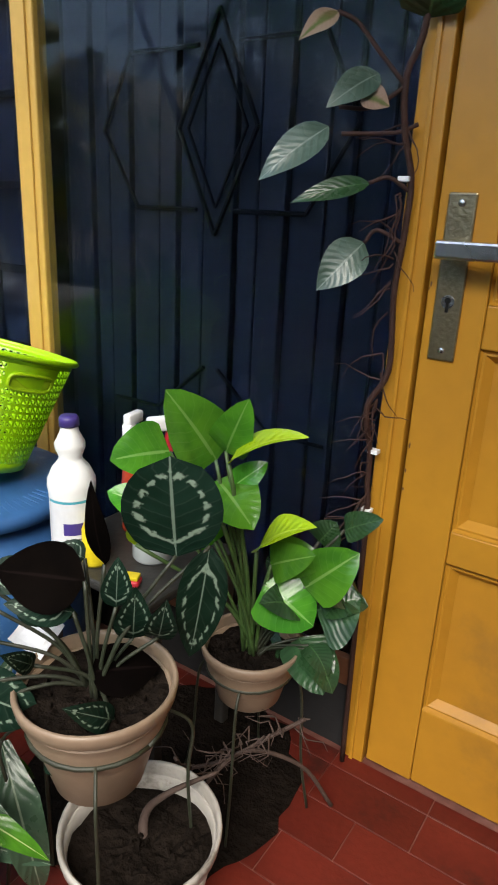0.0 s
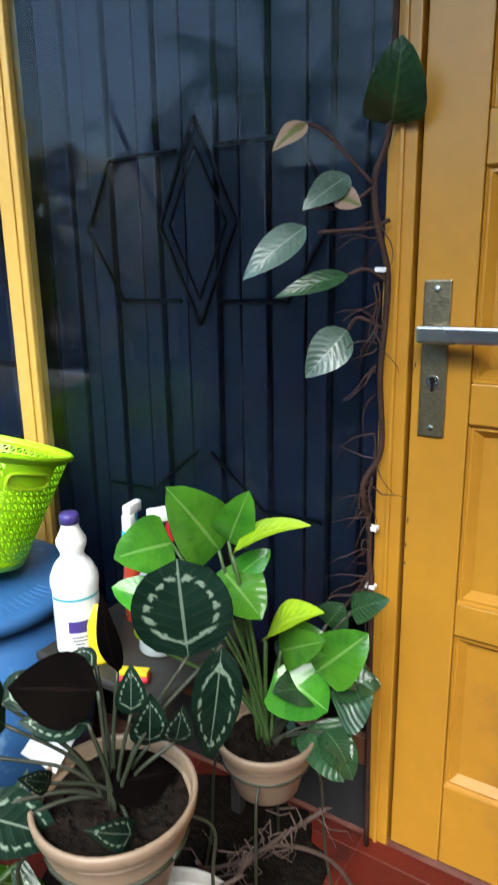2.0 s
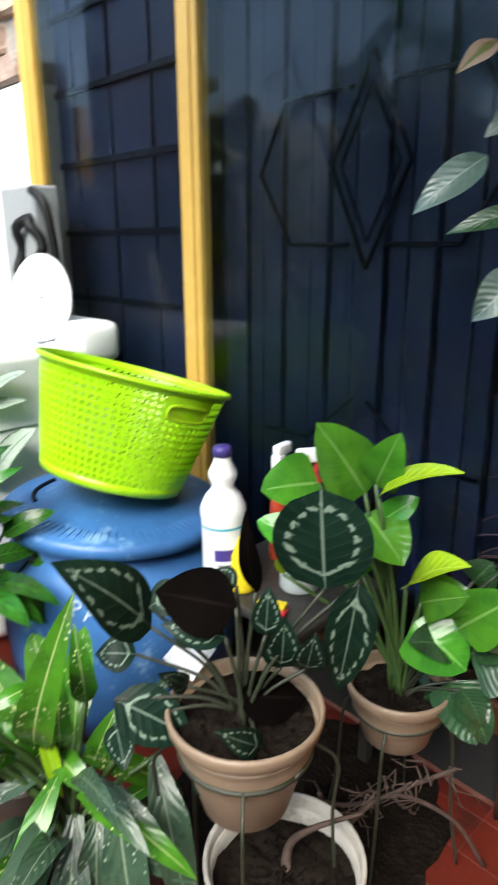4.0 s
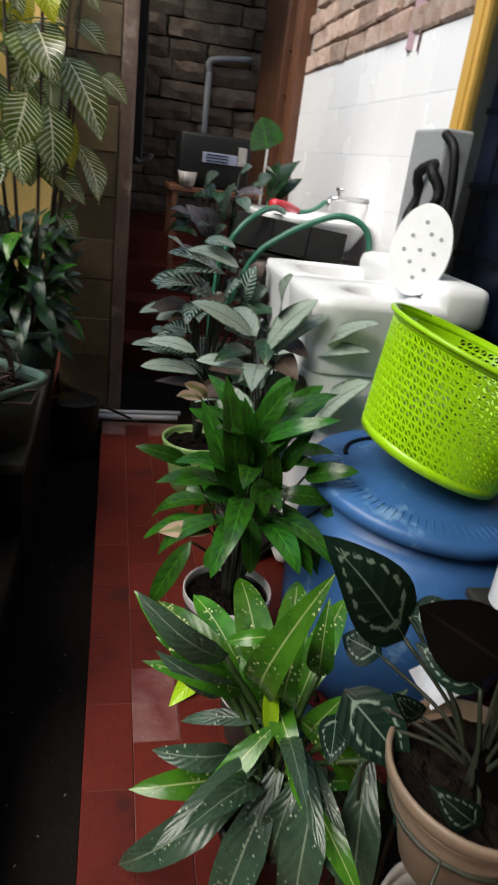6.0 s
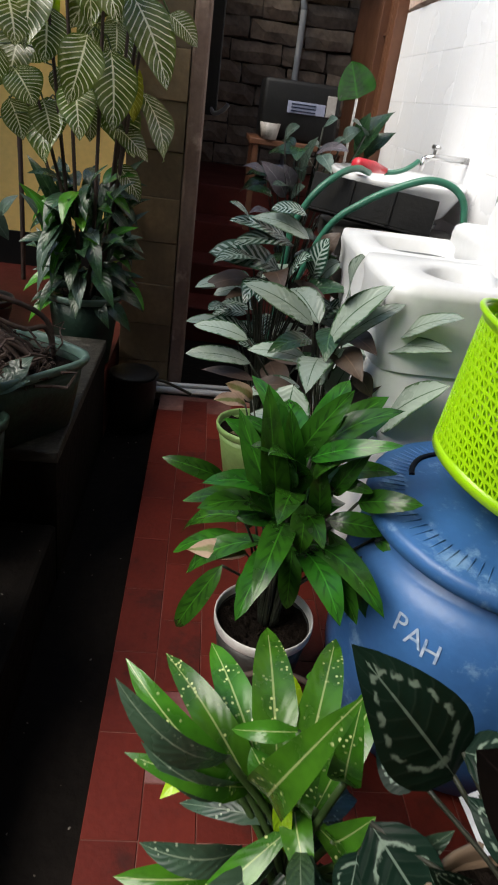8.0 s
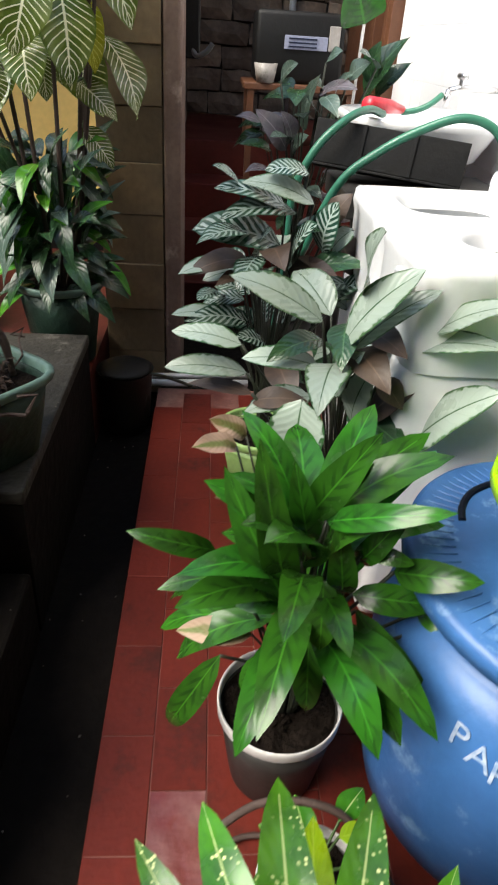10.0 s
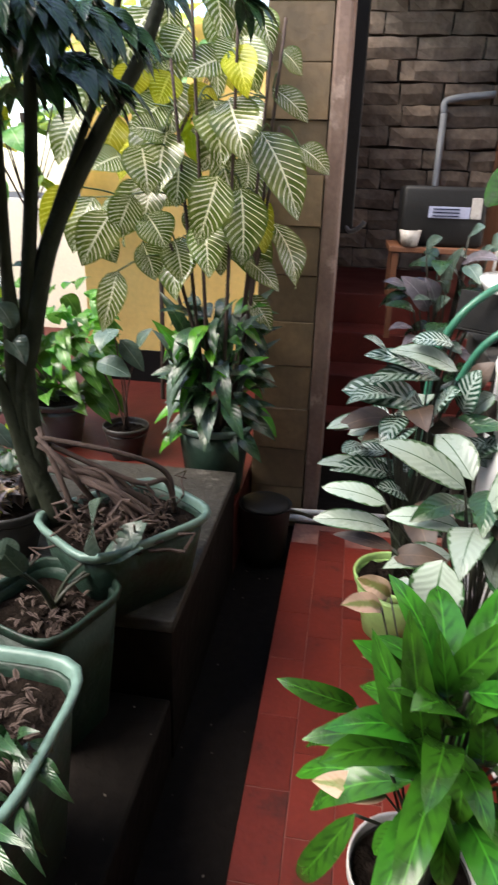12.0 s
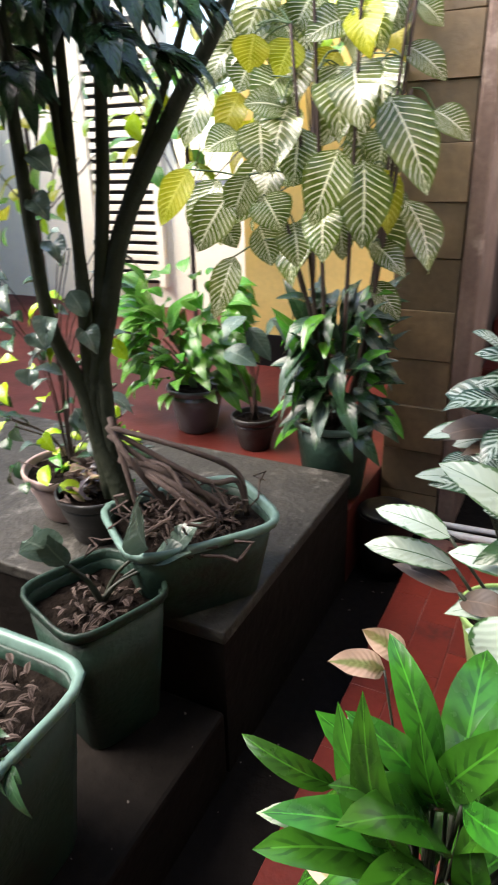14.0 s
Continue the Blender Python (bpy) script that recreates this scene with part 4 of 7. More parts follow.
LEAVES_Z2 = [(-1.955, -0.219, 1.051, -1.958, -0.18, 0.934, 0.098), (-2.007, 0.011, 1.082, -2.021, 0.021, 0.95, 0.08), (-1.94, -0.27, 1.298, -1.833, -0.331, 1.255, 0.107), (-1.928, -0.294, 0.962, -1.837, -0.321, 0.782, 0.093), (-2.021, 0.028, 1.569, -1.925, -0.074, 1.509, 0.106), (-2.059, 0.164, 1.498, -2.072, 0.274, 1.408, 0.092), (-2.071, 0.183, 1.598, -2.113, 0.244, 1.538, 0.089), (-2.027, 0.055, 1.61, -1.988, 0.018, 1.534, 0.11), (-2.048, 0.109, 0.888, -2.086, 0.187, 0.77, 0.08), (-2.045, 0.104, 1.002, -2.017, 0.214, 0.911, 0.088), (-2.026, -0.263, 1.503, -1.98, -0.296, 1.409, 0.13), (-2.012, -0.16, 1.452, -1.925, -0.225, 1.367, 0.13)]
LEAVES_Z3 = [(-2.219, 0.084, 1.619, -2.194, 0.079, 1.546, 0.116), (-2.1, -0.243, 1.573, -2.019, -0.286, 1.487, 0.119), (-2.127, -0.117, 1.665, -2.084, -0.166, 1.557, 0.123), (-2.164, -0.057, 1.444, -2.151, 0.021, 1.337, 0.133), (-2.144, -0.113, 1.154, -2.125, -0.048, 1.04, 0.113), (-2.22, 0.07, 1.307, -2.162, 0.076, 1.199, 0.114), (-2.02, -0.389, 1.06, -2.022, -0.332, 0.975, 0.095), (-2.119, -0.142, 1.235, -2.092, -0.205, 1.156, 0.113), (-2.165, -0.019, 1.354, -2.076, -0.092, 1.382, 0.113), (-2.209, 0.1, 1.15, -2.181, 0.132, 1.038, 0.094), (-2.06, -0.331, 1.624, -1.987, -0.368, 1.535, 0.116), (-2.08, -0.233, 1.617, -2.104, -0.174, 1.546, 0.114)]
LEAVES_Z_LIT = [(-1.92, -0.433, 1.211, -1.852, -0.503, 1.052, 0.103), (-1.964, -0.231, 1.547, -1.968, -0.253, 1.455, 0.108), (-2.017, -0.137, 1.532, -1.978, -0.171, 1.436, 0.109), (-2.068, -0.025, 1.502, -2.054, -0.084, 1.423, 0.1)]
LEAVES_BUSH = [(-2.41, -0.926, 0.634, -2.322, -0.931, 0.834, 0.149), (-2.43, -0.888, 0.559, -2.465, -0.771, 0.729, 0.149), (-2.383, -0.936, 0.638, -2.231, -1.011, 0.664, 0.135), (-2.416, -0.911, 0.536, -2.405, -0.784, 0.61, 0.125), (-2.371, -0.972, 0.491, -2.28, -0.953, 0.611, 0.1), (-2.391, -0.931, 0.439, -2.323, -0.983, 0.35, 0.085), (-2.43, -0.895, 0.484, -2.376, -0.941, 0.391, 0.1), (-2.447, -0.851, 0.433, -2.427, -0.804, 0.315, 0.075), (-2.362, -1.001, 0.439, -2.27, -1.049, 0.358, 0.086), (-2.455, -0.849, 0.532, -2.445, -0.711, 0.619, 0.1), (-2.355, -1.015, 0.54, -2.227, -1.011, 0.523, 0.095), (-2.471, -0.814, 0.556, -2.434, -0.757, 0.447, 0.089)]
LEAVES_PINK = [(-2.205, -0.489, 0.581, -2.186, -0.351, 0.535, 0.086), (-2.236, -0.407, 0.666, -2.234, -0.316, 0.548, 0.064), (-2.237, -0.43, 0.706, -2.141, -0.452, 0.642, 0.093), (-2.266, -0.353, 0.622, -2.268, -0.284, 0.711, 0.064)]
LEAVES_P2 = [(-1.035, -0.043, 0.501, -0.982, -0.004, 0.653, 0.089), (-1.071, -0.015, 0.459, -1.113, 0.047, 0.541, 0.061), (-1.055, -0.047, 0.46, -1.058, 0.051, 0.498, 0.055), (-0.919, -0.18, 0.505, -0.837, -0.172, 0.593, 0.072), (-0.927, -0.161, 0.492, -0.896, -0.202, 0.59, 0.048)]

# bushy plant in a beige pot by the window
plant_a = thing("potted_plant", "philodendron with glossy green and two lime leaves in beige pot", "plant", (0.137, 1.13, 0.24))
pot(plant_a, (0.137, 1.13), 0.088, 0.245, 0.365, beige_pot, label="beige plastic pot")
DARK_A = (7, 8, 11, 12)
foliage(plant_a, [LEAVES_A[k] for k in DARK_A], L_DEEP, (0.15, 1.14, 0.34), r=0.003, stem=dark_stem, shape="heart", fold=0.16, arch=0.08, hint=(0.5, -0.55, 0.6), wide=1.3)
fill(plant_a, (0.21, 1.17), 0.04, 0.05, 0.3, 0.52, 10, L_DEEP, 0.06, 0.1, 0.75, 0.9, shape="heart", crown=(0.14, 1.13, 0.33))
foliage(plant_a, [row for k, row in enumerate(LEAVES_A) if k not in DARK_A], L_PLAIN, (0.137, 1.13, 0.34), r=0.0032, shape="heart", fold=0.16, arch=0.07, hint=(0.5, -0.62, 0.55), wide=1.25)
foliage(plant_a, LEAVES_A_LIME, L_LIME, (0.137, 1.13, 0.34), r=0.004, shape="ovate", fold=0.3, arch=0.1, hint=(0.3, -0.2, 0.9))
# dark calathea in a beige pot
plant_b = thing("potted_plant", "calathea with dark round leaves ringed in silver, in beige pot", "plant", (0.085, 0.80, 0.29))
pot(plant_b, (0.085, 0.80), 0.112, 0.29, 0.465, beige_pot, label="beige plastic pot with moulded rim", taper=0.6)
foliage(plant_b, LEAVES_B[:1], L_RING, (0.085, 0.80, 0.44), r=0.003, stem=dark_stem, shape="round", fold=0.06, arch=0.03, hint=(0.5, -0.75, 0.35), wave=0.01)
foliage(plant_b, LEAVES_B[1:], L_RING, (0.085, 0.80, 0.44), r=0.003, stem=dark_stem, shape="ovate", fold=0.15, arch=0.08, hint=(0.5, -0.5, 0.6), wave=0.03)
foliage(plant_b, LEAVES_B2, L_RING, (0.06, 0.80, 0.44), r=0.003, stem=dark_stem, shape="ovate", fold=0.12, arch=0.1, hint=(0.7, -0.2, 0.7), wave=0.03)
foliage(plant_b, LEAVES_B_BACK, L_BACK, (0.085, 0.80, 0.44), r=0.003, stem=dark_stem, shape="ovate", fold=-0.1, arch=0.05, hint=(0.3, -0.6, 0.6), wave=0.04)
# pot with soil and a bare root
plant_c = thing("potted_stump", "whitish stained pot of soil with a bare dry root", "pot", (0.145, 0.825, 0.0))
pot(plant_c, (0.145, 0.825), 0.122, 0.0, 0.205, grey_pot, label="whitish stained plastic pot", fill=0.05, taper=0.72, rim=0.005)
bm = tube(bmesh.new(), spline([(0.15, 0.83, 0.12), (0.12, 0.86, 0.17), (0.15, 0.88, 0.22), (0.2, 0.95, 0.24)]), [0.010 - 0.0004 * k for k in range(19)], 8)
part("root", bm, root_mat, plant_c, smooth=True)
# wire plant stand
stand = thing("plant_stand", "rusty bent-wire plant stand under the pots", "stand", (0.09, 0.82, 0.0))
bm = bmesh.new()
for a in range(4):
    ang = radians(45 + 90 * a)
    c, s = math.cos(ang), math.sin(ang)
    part("leg", tube(bmesh.new(), spline([(0.085 + 0.1 * c, 0.80 + 0.1 * s, 0.40), (0.085 + 0.14 * c, 0.80 + 0.14 * s, 0.36), (0.085 + 0.135 * c, 0.80 + 0.135 * s, 0.25), (0.085 + 0.155 * c, 0.80 + 0.155 * s, 0.0)]), 0.0028, 6), dark_stem, stand, smooth=True)
part("hoop", tube(bmesh.new(), [(0.085 + 0.1 * math.cos(k * 0.2618), 0.80 + 0.1 * math.sin(k * 0.2618), 0.398) for k in range(25)], 0.004, 6), dark_stem, stand, smooth=True)
stand2 = thing("plant_stand", "bent-wire stand holding the beige pot by the window", "stand", (0.137, 1.13, 0.0))
for a in range(4):
    ang = radians(20 + 90 * a)
    c, s = math.cos(ang), math.sin(ang)
    part("leg", tube(bmesh.new(), spline([(0.137 + 0.078 * c, 1.13 + 0.078 * s, 0.31), (0.137 + 0.10 * c, 1.13 + 0.10 * s, 0.27), (0.137 + 0.11 * c, 1.13 + 0.11 * s, 0.12), (0.137 + 0.13 * c, 1.13 + 0.13 * s, 0.0)]), 0.0028, 6), dark_stem, stand2, smooth=True)
part("hoop", tube(bmesh.new(), [(0.137 + 0.08 * math.cos(k * 0.2618), 1.13 + 0.08 * math.sin(k * 0.2618), 0.312) for k in range(25)], 0.004, 6), dark_stem, stand2, smooth=True)
# speckled plant
plant_d = thing("potted_plant", "speckled long-leaved dracaena in a small black pot", "plant", (-0.115, 0.61, 0.0))
pot(plant_d, (-0.115, 0.61), 0.085, 0.0, 0.15, dark_pot, label="small black nursery pot")
foliage(plant_d, LEAVES_D, L_SPOT, (-0.115, 0.61, 0.2), r=0.005, shape="strap", fold=0.22, arch=0.2, wide=0.92, hint=(0.6, -0.3, 0.7))
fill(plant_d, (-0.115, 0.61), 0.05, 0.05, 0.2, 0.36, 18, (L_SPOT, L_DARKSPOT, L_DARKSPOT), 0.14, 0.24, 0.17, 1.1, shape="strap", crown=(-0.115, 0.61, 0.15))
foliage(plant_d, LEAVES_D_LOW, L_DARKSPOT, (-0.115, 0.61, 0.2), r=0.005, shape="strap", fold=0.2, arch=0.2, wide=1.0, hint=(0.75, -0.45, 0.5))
D_BACK = [(-0.16, 0.58, 0.37, -0.385, 0.575, 0.42, 0.055), (-0.15, 0.61, 0.36, -0.36, 0.68, 0.43, 0.05), (-0.16, 0.57, 0.34, -0.375, 0.49, 0.39, 0.05), (-0.14, 0.56, 0.34, -0.32, 0.42, 0.42, 0.045), (-0.13, 0.63, 0.36, -0.27, 0.74, 0.46, 0.045), (-0.16, 0.60, 0.28, -0.40, 0.63, 0.31, 0.05)]
foliage(plant_d, D_BACK[5:], L_LIME, (-0.115, 0.61, 0.2), r=0.005, shape="strap", fold=0.22, arch=0.16, hint=(0.3, -0.1, 0.9))
foliage(plant_d, D_BACK[:5], L_SPOT, (-0.115, 0.61, 0.2), r=0.005, shape="strap", fold=0.22, arch=0.16, hint=(0.3, -0.1, 0.9))
foliage(plant_d, LEAVES_D_YELLOW, L_LIME, (-0.115, 0.61, 0.2), r=0.004, shape="lance", fold=0.25, arch=0.05)
# glossy green plant
plant_e = thing("potted_plant", "glossy green striped calathea with some browned leaves, in dark pot", "plant", (-0.66, 0.62, 0.0))
pot(plant_e, (-0.66, 0.62), 0.104, 0.0, 0.195, dark_pot, label="dark pot with a pale rim", rim_mat=pipe_white, rim=0.002, taper=0.75)
for rows in (LEAVES_E, LEAVES_E2):
    foliage(plant_e, rows, L_HERR, (-0.66, 0.63, 0.2), r=0.0028, stem=dark_stem, shape="oblong", fold=0.14, arch=0.16, hint=(0.72, -0.15, 0.62), wide=0.95)
for k in range(40):
    a = 2.4 * k + random.uniform(-0.3, 0.3)
    tier = k % 4
    lift, reach, rise = ((0.17, 0.055, -0.6), (0.22, 0.06, -0.1), (0.28, 0.05, 0.35), (0.33, 0.03, 1.1))[tier]
    if tier == 0 and math.cos(a) > 0.45:
        continue
    d = reach * random.uniform(0.6, 1.3)
    b = Vector((-0.655 + d * math.cos(a), 0.635 + d * math.sin(a), 0.2 + lift + random.uniform(-0.04, 0.05)))
    ln = random.uniform(0.15, 0.215)
    g = b + Vector((math.cos(a), math.sin(a), rise + random.uniform(-0.25, 0.2))).normalized() * ln
    if (g - Vector((-0.64, 1.05, g.z))).length < 0.3 and g.z < 0.53:
        continue
    leaf(plant_e, (*b, *g, ln * random.uniform(0.24, 0.31)), L_HERR, shape="oblong", fold=0.14, arch=0.17, wave=0.03, hint=(0.3 * math.cos(a) + 0.2, 0.3 * math.sin(a), 0.85))
    stalk(plant_e, (-0.66 + 0.02 * math.cos(a), 0.63 + 0.02 * math.sin(a), 0.18), b, 0.0026, dark_stem)
foliage(plant_e, LEAVES_E_DRY, L_DRY, (-0.66, 0.63, 0.2), r=0.0018, stem=dark_stem, shape="ovate", fold=0.2, arch=0.1, wave=0.08)
# silver plant
plant_f = thing("potted_plant", "tall calathea with silvery leaves edged green, in black pot", "plant", (-1.12, 0.76, 0.0))
pot(plant_f, (-1.12, 0.76), 0.11, 0.0, 0.2, dark_pot, label="black nursery pot")
foliage(plant_f, LEAVES_F, L_SILVER, (-1.12, 0.76, 0.2), r=0.003, stem=dark_stem, shape="blunt", wide=1.1, fold=0.12, arch=0.1, wave=0.03)
foliage(plant_f, LEAVES_F_DARK, L_BROWN, (-1.12, 0.76, 0.2), r=0.0035, stem=dark_stem, shape="ovate", fold=0.12, arch=0.1)
fill(plant_f, (-1.10, 0.74), 0.09, 0.1, 0.42, 0.72, 14, (L_BROWN, L_SILVER, L_DEEP), 0.12, 0.17, 0.4, 0.5, crown=(-1.12, 0.76, 0.18))
# feathered plant
plant_g = thing("potted_plant", "zebra-striped calathea with feathered pale leaves in lime pot", "plant", (-1.55, 0.64, 0.0))
pot(plant_g, (-1.55, 0.64), 0.115, 0.0, 0.2, lime_pot, label="lime green plastic pot")
foliage(plant_g, LEAVES_G, L_FEATHER, (-1.55, 0.64, 0.2), r=0.003, stem=dark_stem, shape="blunt", wide=1.15, fold=0.12, arch=0.12)
foliage(plant_g, LEAVES_G_SILVER, L_SILVER, (-1.55, 0.64, 0.2), r=0.003, stem=dark_stem, shape="blunt", fold=0.12, arch=0.12)
foliage(plant_g, LEAVES_G_DARK, L_BROWN, (-1.55, 0.64, 0.2), r=0.0035, stem=dark_stem, shape="ovate", fold=0.12, arch=0.1)
fill(plant_g, (-1.55, 0.63), 0.1, 0.12, 0.4, 0.76, 26, (L_FEATHER, L_DEEP, L_FEATHER, L_BROWN, L_SILVER), 0.11, 0.17, 0.42, 0.5, crown=(-1.55, 0.64, 0.18))
# plants beyond the sink
plant_h = thing("potted_plant", "mixed dark green and purplish foliage plant beyond the sink", "plant", (-2.5, 0.80, -0.03))
pot(plant_h, (-2.5, 0.80), 0.12, -0.03, 0.22, dark_pot)
foliage(plant_h, LEAVES_H, L_GREY, (-2.5, 0.80, 0.22), r=0.004, stem=dark_stem, shape="ovate", fold=0.14, arch=0.1)
foliage(plant_h, LEAVES_H_PALE, L_PURPLE, (-2.5, 0.80, 0.22), r=0.004, stem=dark_stem, shape="ovate", fold=0.14, arch=0.1)
fill(plant_h, (-2.5, 0.80), 0.14, 0.16, 0.5, 1.0, 36, (L_DEEP, L_GREY, L_DEEP, L_PURPLE), 0.09, 0.16, 0.45, 0.6, crown=(-2.5, 0.8, 0.2))
plant_i = thing("potted_plant", "arrow-leaved alocasia on a pale stalk beyond the sink", "plant", (-2.72, 1.0, -0.03))
pot(plant_i, (-2.72, 1.0), 0.11, -0.03, 0.22, dark_pot)
foliage(plant_i, LEAF_ALOC, L_HERR, (-2.70, 1.0, 0.2), r=0.006, stem=pipe_white, shape="heart", fold=0.1, arch=0.05, hint=(0.9, 0, 0.2))
foliage(plant_i, LEAVES_FERN, L_DEEP, (-2.72, 1.0, 0.2), r=0.005, shape="lance", fold=0.2, arch=0.1)

# ---- washing corner ----
drum = thing("water_drum", "scuffed blue plastic water drum with a loose ribbed lid", "drum", (-0.64, 1.05, 0.0))
bm = ring(bmesh.new(), [(0.001, 0.0), (0.235, 0.0), (0.262, 0.02), (0.285, 0.12), (0.292, 0.24), (0.288, 0.34), (0.272, 0.41), (0.245, 0.435), (0.235, 0.44), (0.232, 0.474), (0.001, 0.474)], 64)
bmesh.ops.translate(bm, verts=bm.verts, vec=(-0.64, 1.05, 0))
part("body", bm, blue, drum, "", True)
bm = ring(bmesh.new(), [(0.001, 0.035), (0.15, 0.033), (0.17, 0.030), (0.20, 0.022), (0.262, 0.019), (0.272, 0.012), (0.274, -0.012), (0.266, -0.014), (0.262, 0.0), (0.2, 0.0), (0.001, 0.0)], 72)
bmesh.ops.transform(bm, matrix=pose(-0.64, 1.05, 0.492, -3, 2.5, 0), verts=bm.verts)
lid = part("lid", bm, blue, drum, "flat blue lid with radial ribs", True)
for k in range(44):
    a = radians(200 + k * 4.2)
    bm = bmesh.new()
    tube(bm, [(0.205 * math.cos(a), 0.205 * math.sin(a), 0.024), (0.262 * math.cos(a), 0.262 * math.sin(a), 0.017)], 0.0013, 5)
    bmesh.ops.transform(bm, matrix=pose(-0.64, 1.05, 0.492, -3, 2.5, 0), verts=bm.verts)
    part("rib", bm, blue, lid)
bm = tube(bmesh.new(), spline([(-0.722, 0.877, 0.528), (-0.755, 0.887, 0.528), (-0.791, 0.911, 0.528), (-0.815, 0.945, 0.528), (-0.831, 0.983, 0.528)], 5), 0.006, 8)
part("grip", bm, navy_dark, lid, "dark grip slot in the lid")
for ch, ang, z in (("P", -52.5, 0.370), ("A", -45.8, 0.362), ("H", -39.0, 0.354)):
    cu = bpy.data.curves.new("letter", "FONT")
    cu.body, cu.size, cu.extrude, cu.align_x, cu.align_y = ch, 0.052, 0.0006, "CENTER", "CENTER"
    tmp = new("letter_curve", cu)
    bpy.context.view_layer.update()
    me = bpy.data.meshes.new_from_object(tmp.evaluated_get(bpy.context.evaluated_depsgraph_get()))
    bpy.data.objects.remove(tmp)
    me.materials.clear()
    me.materials.append(worn_print)
    ob = new("letter", me)
    a, rad = radians(ang), 0.2895 - (z - 0.34) * 0.2286
    ob.parent = drum
    ob.matrix_parent_inverse = drum.matrix_world.inverted()
    ob.matrix_basis = Matrix.Translation((-0.64 + rad * math.cos(a), 1.05 + rad * math.sin(a), z)) @ pose(0, 0, 0, 78, 0, ang + 90)

basket = thing("laundry_basket", "lime green plastic laundry basket with pierced diamond lattice, tilted", "basket", (-0.62, 1.06, 0.53))
BM = Matrix.Translation((-0.63, 1.03, 0.578)) @ Vector((0.06, 0.31, 1.0)).to_track_quat("Z", "Y").to_matrix().to_4x4() @ pose(0, 0, 0, 0, 0, 20)
NS, NR, H = 72, 13, 0.255


def basket_ring(bm, z, grow=0.0, seg=NS):
    t = z / H
    rx, ry = 0.172 + 0.056 * t + grow, 0.165 + 0.052 * t + grow
    return [bm.verts.new((rx * math.cos(2 * math.pi * k / seg), ry * math.sin(2 * math.pi * k / seg), z)) for k in range(seg)]


bm = bmesh.new()
rows = []
for i in range(NR + 1):
    row = basket_ring(bm, 0.02 + (H - 0.034) * i / NR)
    rows.append(row)
cells = []
for i in range(NR):
    for k in range(NS):
        a, b = rows[i], rows[i + 1]
        cells.append((bm.faces.new((a[k], a[(k + 1) % NS], b[(k + 1) % NS], b[k])), i, k))
open_cells = []
for f, i, k in cells:
    ang = 360 * (k + 0.5) / NS
    if not (i > NR - 4 and (abs(((ang + 8) + 180) % 360 - 180) < 17 or abs(((ang - 172) + 180) % 360 - 180) < 17)):
        open_cells.append(f)
tri = bmesh.ops.triangulate(bm, faces=open_cells, quad_method="ALTERNATE")["faces"]
bmesh.ops.inset_individual(bm, faces=tri, thickness=0.0041, depth=0.0)
bmesh.ops.delete(bm, geom=tri, context="FACES")
bmesh.ops.transform(bm, matrix=BM, verts=bm.verts)
lattice = part("lattice_wall", bm, lime, basket, "pierced lattice wall")
so = lattice.modifiers.new("thick", "SOLIDIFY")
so.thickness = 0.003
bm = bmesh.new()
for zs in ((0.0, 0.022), (H - 0.015, H)):
    lo, hi = basket_ring(bm, zs[0], 0.0), basket_ring(bm, zs[1], 0.0)
    for k in range(NS):
        bm.faces.new((lo[k], lo[(k + 1) % NS], hi[(k + 1) % NS], hi[k]))
    if zs[0] == 0.0:
        bm.faces.new(lo[::-1])
bmesh.ops.transform(bm, matrix=BM, verts=bm.verts)
band = part("band", bm, lime, basket, "", True)
so = band.modifiers.new("thick", "SOLIDIFY")
so.thickness = 0.003
pts = [BM @ Vector(((0.172 + 0.056 + 0.005) * math.cos(2 * math.pi * k / 72), (0.165 + 0.052 + 0.005) * math.sin(2 * math.pi * k / 72), H)) for k in range(73)]
part("rim", tube(bmesh.new(), pts, 0.006, 8), lime, basket, "", True)
for ang in (-8, 172):
    pts = []
    for k in range(25):
        a2 = 2 * math.pi * k / 24
        aa = radians(ang) + 0.26 * math.copysign(abs(math.cos(a2)) ** 0.5, math.cos(a2))
        zz = H - 0.05 + 0.017 * math.copysign(abs(math.sin(a2)) ** 0.5, math.sin(a2))
        t = zz / H
        pts.append(BM @ Vector(((0.175 + 0.056 * t) * math.cos(aa), (0.168 + 0.052 * t) * math.sin(aa), zz)))
    part("handle", tube(bmesh.new(), pts, 0.004, 6), lime_in, basket, "oval grip hole with rolled edge", True)
    bm = bmesh.new()
    vs = [bm.verts.new(p) for p in pts[:-1]]
    bm.faces.new(vs)
    part("grip_web", bm, lime_in, basket)

washer = thing("washing_machine", "white twin-tub washing machine with its lids open", "washing machine", (-1.32, 1.06, 0.0))
bm = slab(-1.655, -1.0, 0.835, 1.29, 0.02, 0.655, 0.03)
part("body", bm, white_plastic, washer, "", True)
# top deck with a square wash opening and a round spin opening
bm = bmesh.new()
NX = 40


def deck_point(cx, cy, rx, ry, power, z, k):
    a = 2 * math.pi * k / NX
    c, s = math.cos(a), math.sin(a)
    f = (abs(c) ** power + abs(s) ** power) ** (-1 / power)
    return (cx + rx * f * c, cy + ry * f * s, z)


